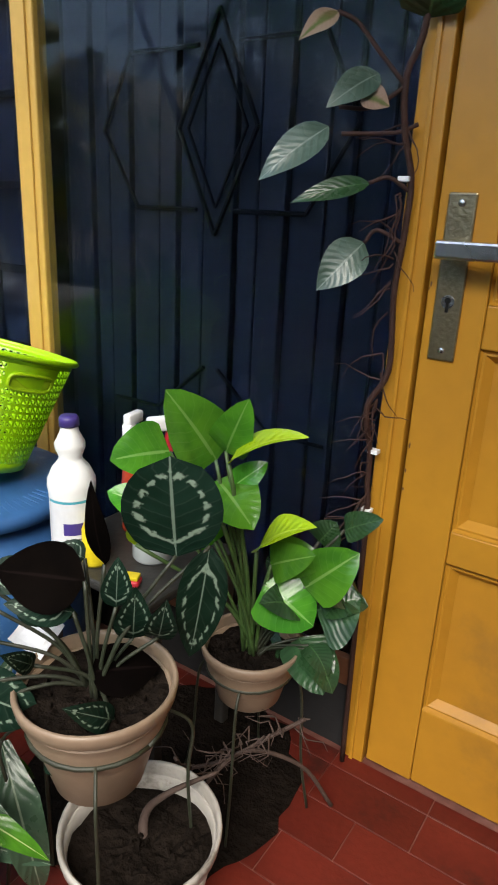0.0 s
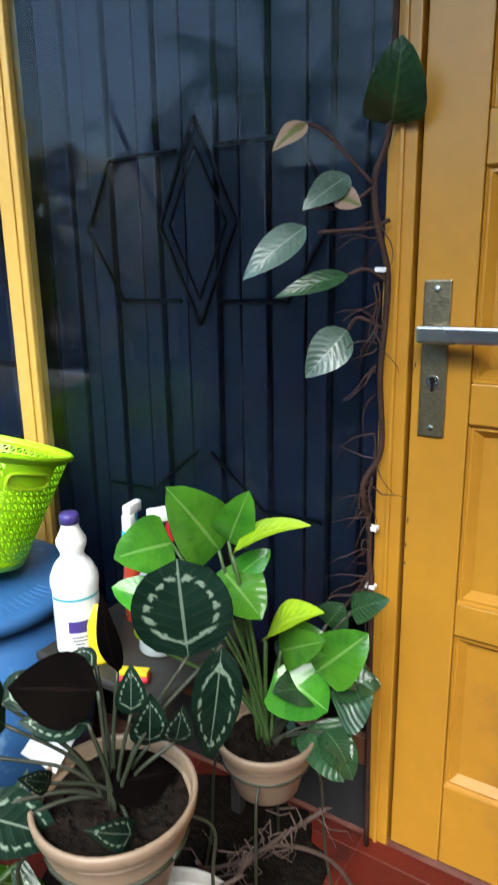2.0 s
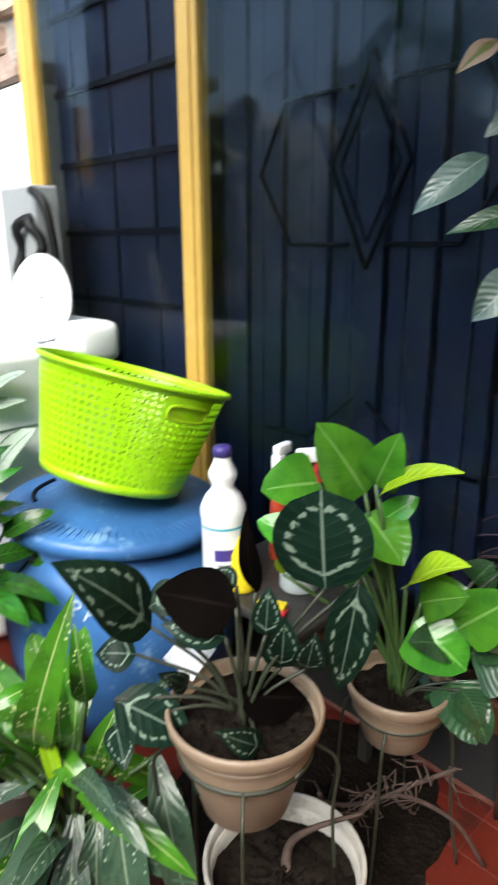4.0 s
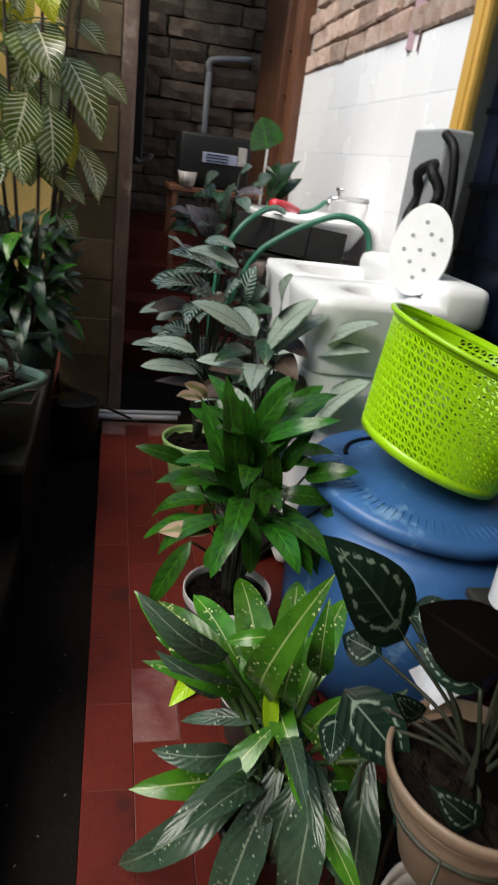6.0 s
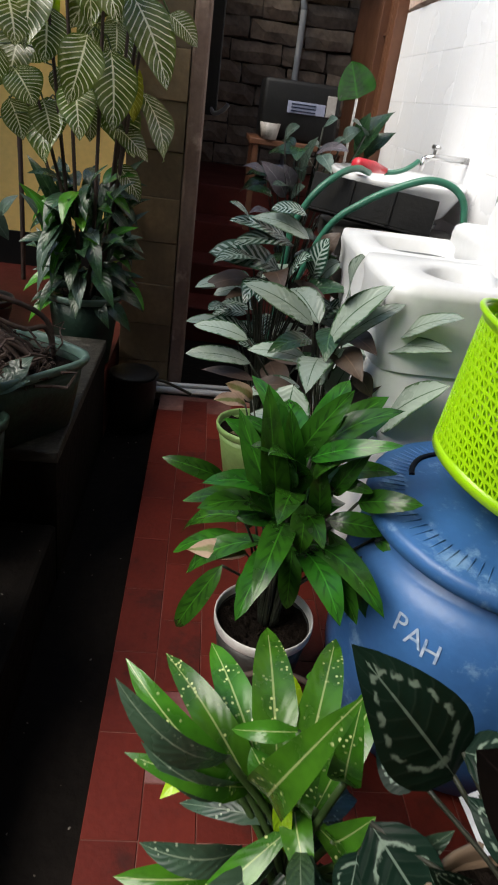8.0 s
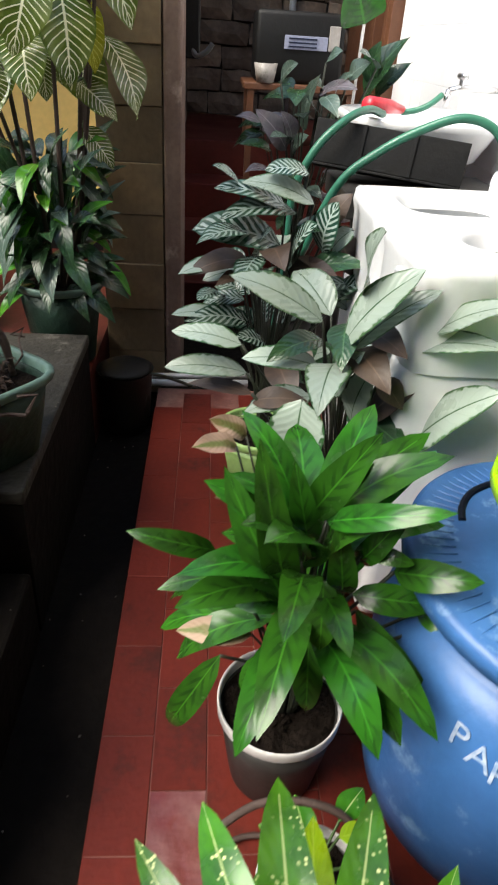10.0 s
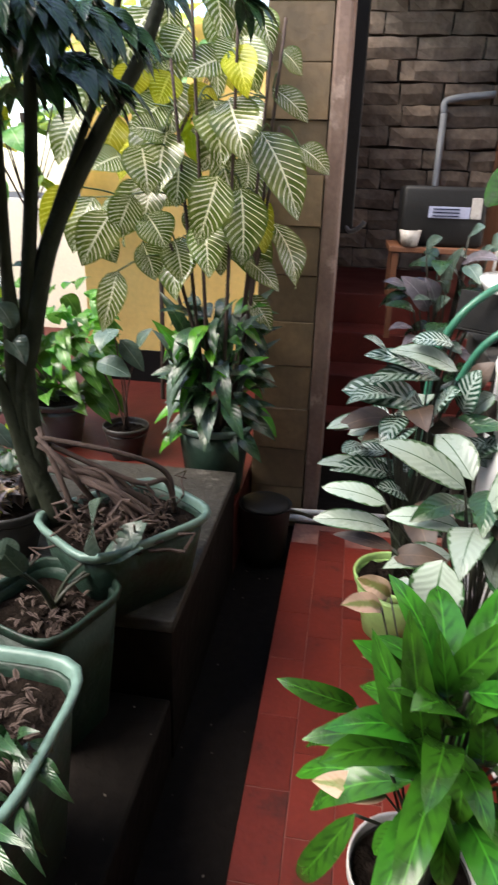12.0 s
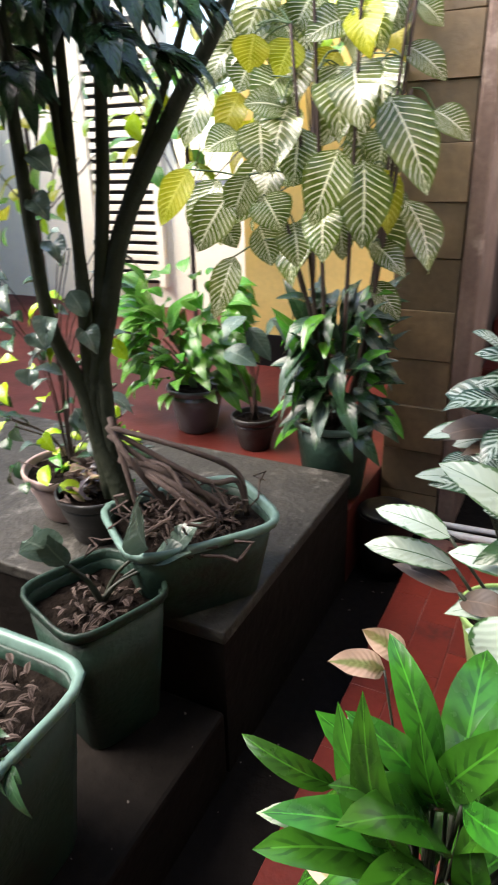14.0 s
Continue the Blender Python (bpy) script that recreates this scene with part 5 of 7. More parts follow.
for cx, cy, orx, irx, iry, pw in ((-1.493, 1.045, 0.17, 0.125, 0.125, 4.0), (-1.155, 1.045, 0.167, 0.088, 0.088, 2.0)):
    prof = [(orx - 0.004, 0.208, 10.0, 0.64), (orx - 0.002, 0.21, 10.0, 0.79), (orx + 0.004, 0.216, 10.0, 0.815), (orx, 0.212, 10.0, 0.84), (irx + 0.02, iry + 0.02, pw, 0.842), (irx, iry, pw, 0.832), (irx * 0.95, iry * 0.95, pw, 0.70), (irx * 0.9, iry * 0.9, pw, 0.66)]
    rr = [[bm.verts.new(deck_point(cx, cy, a, b, p, z, k)) for k in range(NX)] for a, b, p, z in prof]
    for a, b in zip(rr, rr[1:]):
        for k in range(NX):
            bm.faces.new((a[k], a[(k + 1) % NX], b[(k + 1) % NX], b[k]))
    bm.faces.new(rr[-1])
deck = part("top_deck", bm, white_plastic, washer, "", True)
part("console", slab(-1.655, -0.985, 1.165, 1.315, 0.78, 0.90, 0.03), white_plastic, washer, "", True)
for cx, cy, r0 in ((-1.493, 1.045, 0.118), (-1.155, 1.045, 0.083)):
    part("tub", ring(bmesh.new(), [(0.001, 0.67), (r0, 0.675), (r0, 0.80)], 36, cx, cy, power=4.0 if r0 > 0.1 else 2.0), tub_grey, washer, "grey inner tub", True)
bm = bmesh.new()
NL = 44
front, back = [], []
for k in range(NL):
    a = 2 * math.pi * k / NL
    front.append(bm.verts.new((0.085 * math.cos(a), 0.0, 0.125 + 0.125 * math.sin(a))))
    back.append(bm.verts.new((0.085 * math.cos(a), 0.012, 0.125 + 0.125 * math.sin(a))))
bm.faces.new(front[::-1])
bm.faces.new(back)
for k in range(NL):
    bm.faces.new((front[k], front[(k + 1) % NL], back[(k + 1) % NL], back[k]))
LM = pose(-1.12, 1.13, 0.845, -12, 0, 48)
bmesh.ops.transform(bm, matrix=LM, verts=bm.verts)
slid = part("spin_lid", bm, white_plastic, washer, "raised white perforated spin lid")
for x, z in ((0.0, 0.125), (0.02, 0.17), (-0.03, 0.16), (0.04, 0.12), (-0.02, 0.09), (0.025, 0.075), (0.0, 0.2), (-0.045, 0.12), (0.05, 0.16), (0.0, 0.05)):
    bm = tube(bmesh.new(), [(x, -0.0015, z), (x, 0.0135, z)], 0.006, 10)
    bmesh.ops.transform(bm, matrix=LM, verts=bm.verts)
    part("hole", bm, tub_grey, slid)
part("catch", slab(-1.12, -1.03, 0.818, 0.834, 0.775, 0.80, 0.006), white_glossy, washer)
motor = thing("fan_case", "grey box with a black round hose coil behind the washer", "appliance", (-1.33, 1.25, 0.90))
part("case", slab(-1.50, -1.27, 1.215, 1.30, 0.90, 1.285, 0.008), tub_grey, motor)
part("coil", tube(bmesh.new(), [(-1.30 + 0.07 * math.cos(k * 0.2094), 1.20 + 0.012 * math.sin(k), 1.08 + 0.11 * math.sin(k * 0.2094)) for k in range(31)], 0.016, 8), black, motor, "black corrugated hose coil", True)
part("hose", tube(bmesh.new(), spline([(-1.27, 1.21, 1.27), (-1.21, 1.22, 1.22), (-1.19, 1.23, 1.05), (-1.20, 1.22, 0.90)]), 0.013, 8), black, motor, "", True)

sink = thing("wash_basin", "white ceramic wash basin on the tiled wall", "basin", (-2.2, 1.13, 0.9))
bm = ring(bmesh.new(), [(0.001, 0.80), (0.13, 0.80), (0.22, 0.85), (0.275, 0.935), (0.285, 0.955), (0.275, 0.962), (0.235, 0.95), (0.18, 0.87), (0.001, 0.85)], 48, -2.22, 1.12, 1.0, 0.84, 2.8)
part("bowl", bm, white_glossy, sink, "", True)
part("pedestal", ring(bmesh.new(), [(0.10, -0.03), (0.085, 0.2), (0.08, 0.6), (0.11, 0.81)], 28, -2.22, 1.2), white_glossy, sink, "", True)
tap = thing("tap", "small chrome wall tap above the basin", "tap", (-2.19, 1.25, 1.03))
bm = tube(bmesh.new(), [(-2.19, 1.37, 1.04), (-2.19, 1.24, 1.04), (-2.19, 1.20, 1.03)], 0.011, 10)
part("spout", bm, steel, tap, "", True)
part("nozzle", tube(bmesh.new(), [(-2.19, 1.20, 1.035), (-2.19, 1.195, 0.985)], 0.009, 10), steel, tap, "", True)
part("knob", tube(bmesh.new(), [(-2.22, 1.235, 1.072), (-2.16, 1.235, 1.072)], 0.009, 10), steel, tap, "", True)
part("neck", tube(bmesh.new(), [(-2.19, 1.235, 1.04), (-2.19, 1.235, 1.072)], 0.008, 8), steel, tap)
tray = thing("plastic_trough", "dark grey plastic trough leaning in front of the basin", "trough", (-1.95, 1.0, 0.8))
bm = bmesh.new()
TM = pose(-1.92, 0.98, 0.885, -12, 4, 70)
for q in ((-0.21, 0.21, -0.06, -0.052, -0.06, 0.05), (-0.21, 0.21, 0.052, 0.06, -0.06, 0.05), (-0.21, -0.202, -0.051, 0.051, -0.06, 0.05), (0.202, 0.21, -0.051, 0.051, -0.06, 0.05), (-0.21, 0.21, -0.06, 0.06, -0.068, -0.061)):
    bm = box(bmesh.new(), *q, 0.0015)
    bmesh.ops.transform(bm, matrix=TM, verts=bm.verts)
    part("side", bm, black, tray)
for x in (-0.08, 0.06):
    bm = slab(x, x + 0.012, -0.066, -0.0605, -0.06, 0.05, 0.001)
    bmesh.ops.transform(bm, matrix=TM, verts=bm.verts)
    part("rib", bm, black, tray)
bracket = tagged(part("basin_shelf", slab(-2.12, -1.72, 0.84, 1.32, 0.74, 0.80, 0.004), dark_pot), "dark shelf carrying the plastic trough", "shelf")
part("leg", slab(-1.76, -1.73, 0.86, 0.89, -0.002, 0.739), dark_pot, bracket)
part("leg", slab(-2.11, -2.08, 0.86, 0.89, -0.002, 0.739), dark_pot, bracket)
hose = thing("garden_hose", "green garden hose looped over the basin with a red clamp", "hose", (-1.85, 0.8, 0.7))
part("loop", tube(bmesh.new(), spline([(-1.83, 0.68, 0.35), (-1.864, 0.705, 0.716), (-1.863, 0.714, 0.793), (-1.857, 0.765, 0.897), (-1.88, 0.84, 0.965), (-1.95, 0.91, 0.985), (-2.03, 0.97, 0.97)], 8), 0.011, 10), hose_green, hose, "", True)
part("loop", tube(bmesh.new(), spline([(-1.80, 0.74, 0.62), (-1.768, 0.815, 0.816), (-1.748, 0.91, 0.907), (-1.727, 1.009, 0.967), (-1.708, 1.096, 0.997), (-1.69, 1.175, 0.975), (-1.683, 1.212, 0.90), (-1.68, 1.22, 0.7)], 8), 0.011, 10), hose_green, hose, "", True)
part("end", tube(bmesh.new(), spline([(-2.187, 1.062, 0.965), (-2.177, 1.108, 0.975), (-2.172, 1.145, 0.994), (-2.185, 1.18, 1.02)]), 0.009, 10), hose_green, hose, "", True)
part("clamp", tube(bmesh.new(), [(-1.99, 0.915, 0.995), (-2.10, 1.0, 0.985), (-2.19, 1.065, 0.972)], [0.022, 0.02, 0.012], 10), red_plastic, hose, "red plastic clamp", True)

# bottles on the shelf under the window
shelf = thing("bottle_stool", "low black plastic stool under the cleaning bottles", "stool", (-0.12, 1.13, 0.0))
part("top", slab(-0.32, 0.0, 1.0, 1.28, 0.425, 0.445, 0.006), dark_pot, shelf)
for x, y in ((-0.31, 1.02), (-0.03, 1.02), (-0.31, 1.25), (-0.03, 1.25)):
    part("leg", slab(x, x + 0.025, y, y + 0.025, 0.0, 0.424, 0.004), dark_pot, shelf)
bottle = thing("bleach_bottle", "white bleach bottle with a purple cap and printed label", "bottle", (-0.255, 1.06, 0.445))
part("body", ring(bmesh.new(), [(0.001, 0.446), (0.04, 0.446), (0.0445, 0.452), (0.0445, 0.575), (0.047, 0.59), (0.046, 0.605), (0.036, 0.628), (0.024, 0.642), (0.022, 0.65), (0.029, 0.668), (0.029, 0.678), (0.018, 0.70), (0.016, 0.712)], 36, -0.255, 1.06), white_plastic, bottle, "", True)
part("cap", ring(bmesh.new(), [(0.001, 0.731), (0.016, 0.731), (0.019, 0.726), (0.019, 0.711), (0.001, 0.709)], 24, -0.255, 1.06), purple, bottle, "purple cap", True)


def wrap(cx, cy, r, a0, a1, z0, z1):
    bm = bmesh.new()
    lo, hi = [], []
    for k in range(13):
        a = radians(a0 + (a1 - a0) * k / 12)
        lo.append(bm.verts.new((cx + r * math.cos(a), cy + r * math.sin(a), z0)))
        hi.append(bm.verts.new((cx + r * math.cos(a), cy + r * math.sin(a), z1)))
    for k in range(12):
        bm.faces.new((lo[k], lo[k + 1], hi[k + 1], hi[k]))
    return bm


part("label", wrap(-0.255, 1.06, 0.0452, -110, 30, 0.455, 0.572), label_white, bottle, "pale printed label")
part("label_band", wrap(-0.255, 1.06, 0.0456, -110, 30, 0.566, 0.571), cyan, bottle)
part("label_patch", wrap(-0.255, 1.06, 0.0457, -65, -5, 0.50, 0.525), purple, bottle)
for k in range(4):
    part("label_bar", wrap(-0.255, 1.06, 0.0457, -60 + 4 * k, -18 - 5 * k, 0.489 - 0.007 * k, 0.492 - 0.007 * k), grey_panel, bottle)


def spray(x, y, z, s, body_mat, neck_mat, head_mat, label, yaw, wide=1.0):
    sp = thing("spray_bottle", label, "bottle", (x, y, z))
    q = lambda prof: [(r * s, z + h * s) for r, h in prof]
    part("body", ring(bmesh.new(), q([(0.001, 0.0), (0.036 * wide, 0.0), (0.04 * wide, 0.006), (0.04 * wide, 0.11), (0.034 * wide, 0.15), (0.016, 0.19), (0.014, 0.2)]), 30, x, y), body_mat, sp, "", True)
    part("collar", ring(bmesh.new(), q([(0.014, 0.198), (0.018, 0.2), (0.018, 0.222), (0.012, 0.224)]), 20, x, y), neck_mat, sp, "", True)
    bm = box(bmesh.new(), -0.013, 0.013, -0.012, 0.012, 0.222, 0.262, 0.004)
    box(bm, -0.011, 0.045, -0.010, 0.010, 0.258, 0.285, 0.005)
    bmesh.ops.transform(bm, matrix=pose(x, y, z, 0, 0, yaw) @ Matrix.Scale(s, 4), verts=bm.verts)
    part("head", bm, head_mat, sp, "", True)
    bm = tube(bmesh.new(), spline([(0.03, 0, 0.258), (0.028, 0, 0.235), (0.036, 0, 0.215)]), 0.005, 6)
    bmesh.ops.transform(bm, matrix=pose(x, y, z, 0, 0, yaw) @ Matrix.Scale(s, 4), verts=bm.verts)
    part("trigger", bm, neck_mat, sp, "", True)
    return sp


spray(-0.115, 1.14, 0.445, 1.03, mat("clear_plastic", (0.45, 0.5, 0.52), 0.2, fine=0.03), red_plastic, white_plastic, "white spray bottle with red collar", 60)
spray(-0.235, 1.2, 0.445, 0.92, mat("orange_liquid", (0.45, 0.06, 0.03), 0.25), cyan, white_plastic, "small red spray bottle with pale head", 100, 0.5)
small = thing("detergent_bottle", "small yellow detergent bottle with blue base", "bottle", (-0.185, 1.05, 0.445))
part("body", ring(bmesh.new(), [(0.001, 0.446), (0.022, 0.446), (0.024, 0.452), (0.024, 0.52), (0.012, 0.55), (0.01, 0.56), (0.001, 0.562)], 20, -0.185, 1.05), yellow_plastic, small, "", True)
peg = thing("brush", "red and yellow scrubbing brush beside the bottles", "brush", (-0.10, 1.04, 0.445))
bm = slab(-0.03, 0.03, -0.014, 0.014, 0.0, 0.012, 0.004)
bmesh.ops.transform(bm, matrix=pose(-0.085, 1.03, 0.447, 0, 0, 25), verts=bm.verts)
part("head", bm, red_plastic, peg, "", True)
bm = slab(-0.028, 0.028, -0.011, 0.011, 0.012, 0.02, 0.002)
bmesh.ops.transform(bm, matrix=pose(-0.085, 1.03, 0.447, 0, 0, 25), verts=bm.verts)
part("bristles", bm, yellow_plastic, peg)
flap = thing("foil_scrap", "crumpled white plastic scrap between the pots", "scrap", (-0.04, 0.79, 0.44))
bm = bmesh.new()
bmesh.ops.create_grid(bm, x_segments=6, y_segments=6, size=0.03)
for v in bm.verts:
    v.co.z += 0.014 * noise.noise(v.co * 25)
bmesh.ops.transform(bm, matrix=pose(-0.045, 0.80, 0.485, 35, 25, 20), verts=bm.verts)
sc = part("sheet", bm, label_white, flap)
so = sc.modifiers.new("thick", "SOLIDIFY")
so.thickness = 0.0015
part("rod", tube(bmesh.new(), [(-0.045, 0.80, 0.0), (-0.045, 0.80, 0.48)], 0.004, 6), dark_stem, flap)

# ---- climbing vine on the door jamb ----
vine = thing("climbing_vine", "climbing philodendron with sparse leaves and dry aerial roots", "vine", (0.25, 1.32, 0.55))
VINES = (
    [(0.262, 1.325, 0.0), (0.258, 1.325, 0.3), (0.254, 1.325, 0.585), (0.249, 1.323, 0.642), (0.247, 1.322, 0.708), (0.235, 1.315, 0.791), (0.262, 1.328, 0.86), (0.256, 1.327, 0.991), (0.262, 1.328, 1.09), (0.262, 1.328, 1.17), (0.245, 1.32, 1.24), (0.24, 1.318, 1.317), (0.259, 1.327, 1.40), (0.262, 1.328, 1.7)],
    [(0.24, 1.318, 1.30), (0.197, 1.299, 1.27), (0.15, 1.277, 1.269)],
    [(0.24, 1.318, 1.30), (0.2, 1.30, 1.345), (0.165, 1.285, 1.385), (0.135, 1.279, 1.40)],
    [(0.262, 1.331, 1.248), (0.232, 1.315, 1.235), (0.162, 1.27, 1.23)],
    [(0.262, 1.328, 1.15), (0.23, 1.315, 1.17), (0.201, 1.305, 1.161)],
    [(0.262, 1.328, 1.07), (0.22, 1.312, 1.09), (0.202, 1.306, 1.069)],
)
for k, pts in enumerate(VINES):
    part("stem", tube(bmesh.new(), spline(pts, 5), 0.0055 if k == 0 else 0.0035, 7), vine_mat, vine, smooth=True)
VLEAF = [(0.135, 1.279, 1.4, 0.104, 1.219, 1.352, 0.041), (0.198, 1.309, 1.318, 0.15, 1.235, 1.262, 0.055), (0.145, 1.258, 1.239, 0.07, 1.18, 1.155, 0.062), (0.201, 1.307, 1.161, 0.10, 1.23, 1.125, 0.045), (0.202, 1.306, 1.069, 0.15, 1.25, 0.99, 0.078), (0.185, 1.281, 1.284, 0.228, 1.293, 1.268, 0.049)]
for k, row in enumerate(VLEAF):
    leaf(vine, row, (L_DRY, L_GREY, L_GREY, L_DEEP, L_GREY, L_DRY)[k], shape=("lance", "ovate", "ovate", "lance", "ovate", "ovate")[k], fold=0.2, arch=0.08, wide=0.92, hint=(0.5, -0.7, 0.4))
leaf(vine, (0.259, 1.328, 1.39, 0.29, 1.28, 1.5, 0.08), L_DEEP, shape="heart", hint=(0.4, -0.8, 0.3))
for k in range(56):
    z = random.choice((0.58, 0.64, 0.7, 0.78, 0.86, 0.98, 1.05, 1.12, 1.24)) + random.uniform(-0.04, 0.04)
    p = Vector((0.25, 1.322, z))
    pts = [p]
    d = Vector((random.uniform(-1, 0.5), random.uniform(-0.5, 0.05), random.uniform(-0.8, 0.3)))
    for j in range(5):
        d += Vector((random.uniform(-0.5, 0.5), random.uniform(-0.3, 0.2), random.uniform(-0.6, 0.3)))
        p = p + d.normalized() * random.uniform(0.010, 0.022)
        p.y = min(p.y, 1.333)
        pts.append(p.copy())
    part("aerial_root", tube(bmesh.new(), pts, [0.0018, 0.0016, 0.0013, 0.001, 0.0008, 0.0005], 4), vine_mat, vine)
for z in (0.705, 0.588, 1.165):
    part("clip", slab(0.243, 0.262, 1.318, 1.3345, z, z + 0.008, 0.001), white_plastic, vine, "small white cable clip")
# roots hanging over the floor by the pots
for pts in ([(0.258, 1.134, 0.245), (0.198, 1.099, 0.192), (0.137, 1.063, 0.136), (0.072, 1.026, 0.107), (0.1, 0.96, 0.2)], [(0.3, 1.2, 0.01), (0.25, 1.15, 0.12), (0.17, 1.07, 0.17), (0.12, 1.0, 0.1)]):
    part("hanging_root", tube(bmesh.new(), spline(pts, 6), 0.0042, 6), root_mat, vine, smooth=True)
for k in range(26):
    t = random.random()
    p = Vector((0.258, 1.134, 0.245)).lerp(Vector((0.072, 1.0, 0.12)), t)
    pts = [p]
    for j in range(4):
        p = p + Vector((random.uniform(-0.03, 0.03), random.uniform(-0.03, 0.02), random.uniform(-0.03, 0.02)))
        p.z = max(p.z, 0.008)
        pts.append(p.copy())
    part("aerial_root", tube(bmesh.new(), pts, [0.002, 0.0017, 0.0013, 0.001, 0.0006], 4), root_mat, vine)
strip = thing("bamboo_pole", "grey weathered stick lying across the pot rims", "stick", (-0.55, 0.7, 0.2))
# small pot with a bent bare stem in front of the drum
plant_k = thing("potted_plant", "small pot with a bent bare stem and few lime leaves", "plant", (-0.40, 0.64, 0.0))
pot(plant_k, (-0.40, 0.645), 0.075, 0.0, 0.15, dark_pot, rim_mat=pipe_white, rim=0.002)
for k in range(9):
    a, d = 2.4 * k, random.uniform(0.02, 0.06)
    b = (-0.40 + d * math.cos(a), 0.645 + d * math.sin(a), 0.20 + random.uniform(-0.02, 0.05))
    ln = random.uniform(0.05, 0.08)
    g = (b[0] + ln * math.cos(a), b[1] + ln * math.sin(a), b[2] - random.uniform(-0.01, 0.05))
    leaf(plant_k, (*b, *g, ln * 0.5), L_LIME if k % 3 == 0 else L_SPOT, shape="ovate", fold=0.2, arch=0.1, hint=(0.2, -0.1, 0.95))
    stalk(plant_k, (-0.40, 0.645, 0.13), b, 0.002)
part("old_stem", tube(bmesh.new(), spline([(-0.44, 0.5, 0.19), (-0.46, 0.58, 0.235), (-0.44, 0.68, 0.24), (-0.38, 0.74, 0.19), (-0.36, 0.77, 0.13)], 6), 0.006, 8), root_mat, plant_k, smooth=True)

part("pole", tube(bmesh.new(), spline([(-0.50, 0.50, 0.01), (-0.53, 0.58, 0.012), (-0.50, 0.70, 0.012)], 5), 0.005, 6), root_mat, strip, smooth=True)
# ---- pipe and pan at the end of the tiles ----
pipes = thing("pvc_pipe", "two white plastic pipes lying across the end of the floor", "pipe", (-2.18, 0.45, 0.0))
part("tube", tube(bmesh.new(), [(-2.17, 0.24, 0.014), (-2.19, 0.64, 0.014)], 0.014, 12), pipe_white, pipes, "", True)
part("tube", tube(bmesh.new(), [(-2.23, 0.20, 0.012), (-2.26, 0.66, 0.012)], 0.011, 12), pipe_white, pipes, "", True)
part("prop", slab(-2.28, -2.166, 0.42, 0.47, -0.03, 0.0), dark_pot, pipes)
pan = thing("pan", "blackened round pan standing in the drain", "pan", (-2.06, 0.195, -0.12))
part("bowl", ring(bmesh.new(), [(0.001, -0.118), (0.07, -0.118), (0.088, -0.05), (0.096, 0.12), (0.102, 0.124), (0.092, 0.118), (0.08, 0.03), (0.001, 0.02)], 36, -2.06, 0.197, 1.0, 0.98), dark_pot, pan, "", True)
part("lid", ring(bmesh.new(), [(0.001, 0.152), (0.05, 0.147), (0.085, 0.134), (0.094, 0.126), (0.092, 0.122), (0.05, 0.138), (0.001, 0.143)], 36, -2.06, 0.197, 1.0, 0.98), black, pan, "dull black domed lid", True)
part("handle", tube(bmesh.new(), spline([(-2.04, 0.27, 0.115), (-2.06, 0.32, 0.10), (-2.10, 0.38, 0.06), (-2.12, 0.43, 0.03)]), 0.006, 8), dark_stem, pan, "", True)

# ---- planters on the ledge ----
planter = thing("planter", "square faded green planter crowded with bare roots", "planter", (-1.21, -0.05, 0.3))
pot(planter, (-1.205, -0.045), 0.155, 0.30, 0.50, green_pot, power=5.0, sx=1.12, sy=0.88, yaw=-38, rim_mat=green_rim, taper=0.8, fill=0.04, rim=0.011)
planter2 = thing("planter", "dark green square planter with dry soil and grey-leaved seedling", "planter", (-0.96, -0.15, 0.08))
pot(planter2, (-0.965, -0.135), 0.12, 0.08, 0.42, green_pot, power=5.0, yaw=-20, rim_mat=green_pot, taper=0.75, fill=0.05)
foliage(planter2, LEAVES_P2, L_GREY, (-0.98, -0.12, 0.38), r=0.004, stem=dark_stem, shape="ovate", fold=0.2, arch=0.1, wave=0.05)
planter3 = thing("planter", "square green planter with dry leaf litter", "planter", (-0.59, -0.09, 0.08))
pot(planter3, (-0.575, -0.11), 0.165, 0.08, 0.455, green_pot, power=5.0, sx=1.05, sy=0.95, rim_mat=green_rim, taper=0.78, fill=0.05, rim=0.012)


def litter(owner, c, r, z, count, z_up=0.012):
    for k in range(count):
        a, d = random.uniform(0, 6.28), r * random.random() ** 0.5
        x, y = c[0] + d * math.cos(a), c[1] + d * math.sin(a)
        b = random.uniform(0, 6.28)
        ln = random.uniform(0.014, 0.036)
        leaf(owner, (x, y, z + random.uniform(0, z_up), x + ln * math.cos(b), y + ln * math.sin(b), z + random.uniform(0, z_up), ln * random.uniform(0.15, 0.32)), L_LITTER, name="dry_leaf", shape="ovate", fold=random.uniform(-0.3, 0.5), arch=0.2, hint=(random.uniform(-0.5, 0.5), random.uniform(-0.5, 0.5), 1), rows=6, wave=0.12)


litter(planter3, (-0.575, -0.11), 0.14, 0.41, 190, 0.03)
litter(planter2, (-0.965, -0.135), 0.09, 0.375, 60)
litter(planter, (-1.205, -0.045), 0.13, 0.465, 130, 0.045)
for k in range(46):
    p = Vector((-1.2 + random.uniform(-0.12, 0.12), -0.05 + random.uniform(-0.12, 0.1), 0.47))
    pts = [p]
    for j in range(5):
        p = p + Vector((random.uniform(-0.04, 0.04), random.uniform(-0.04, 0.04), random.uniform(-0.012, 0.035)))
        pts.append(p.copy())
    part("twig", tube(bmesh.new(), pts, random.uniform(0.0018, 0.0045), 5), root_mat, planter)
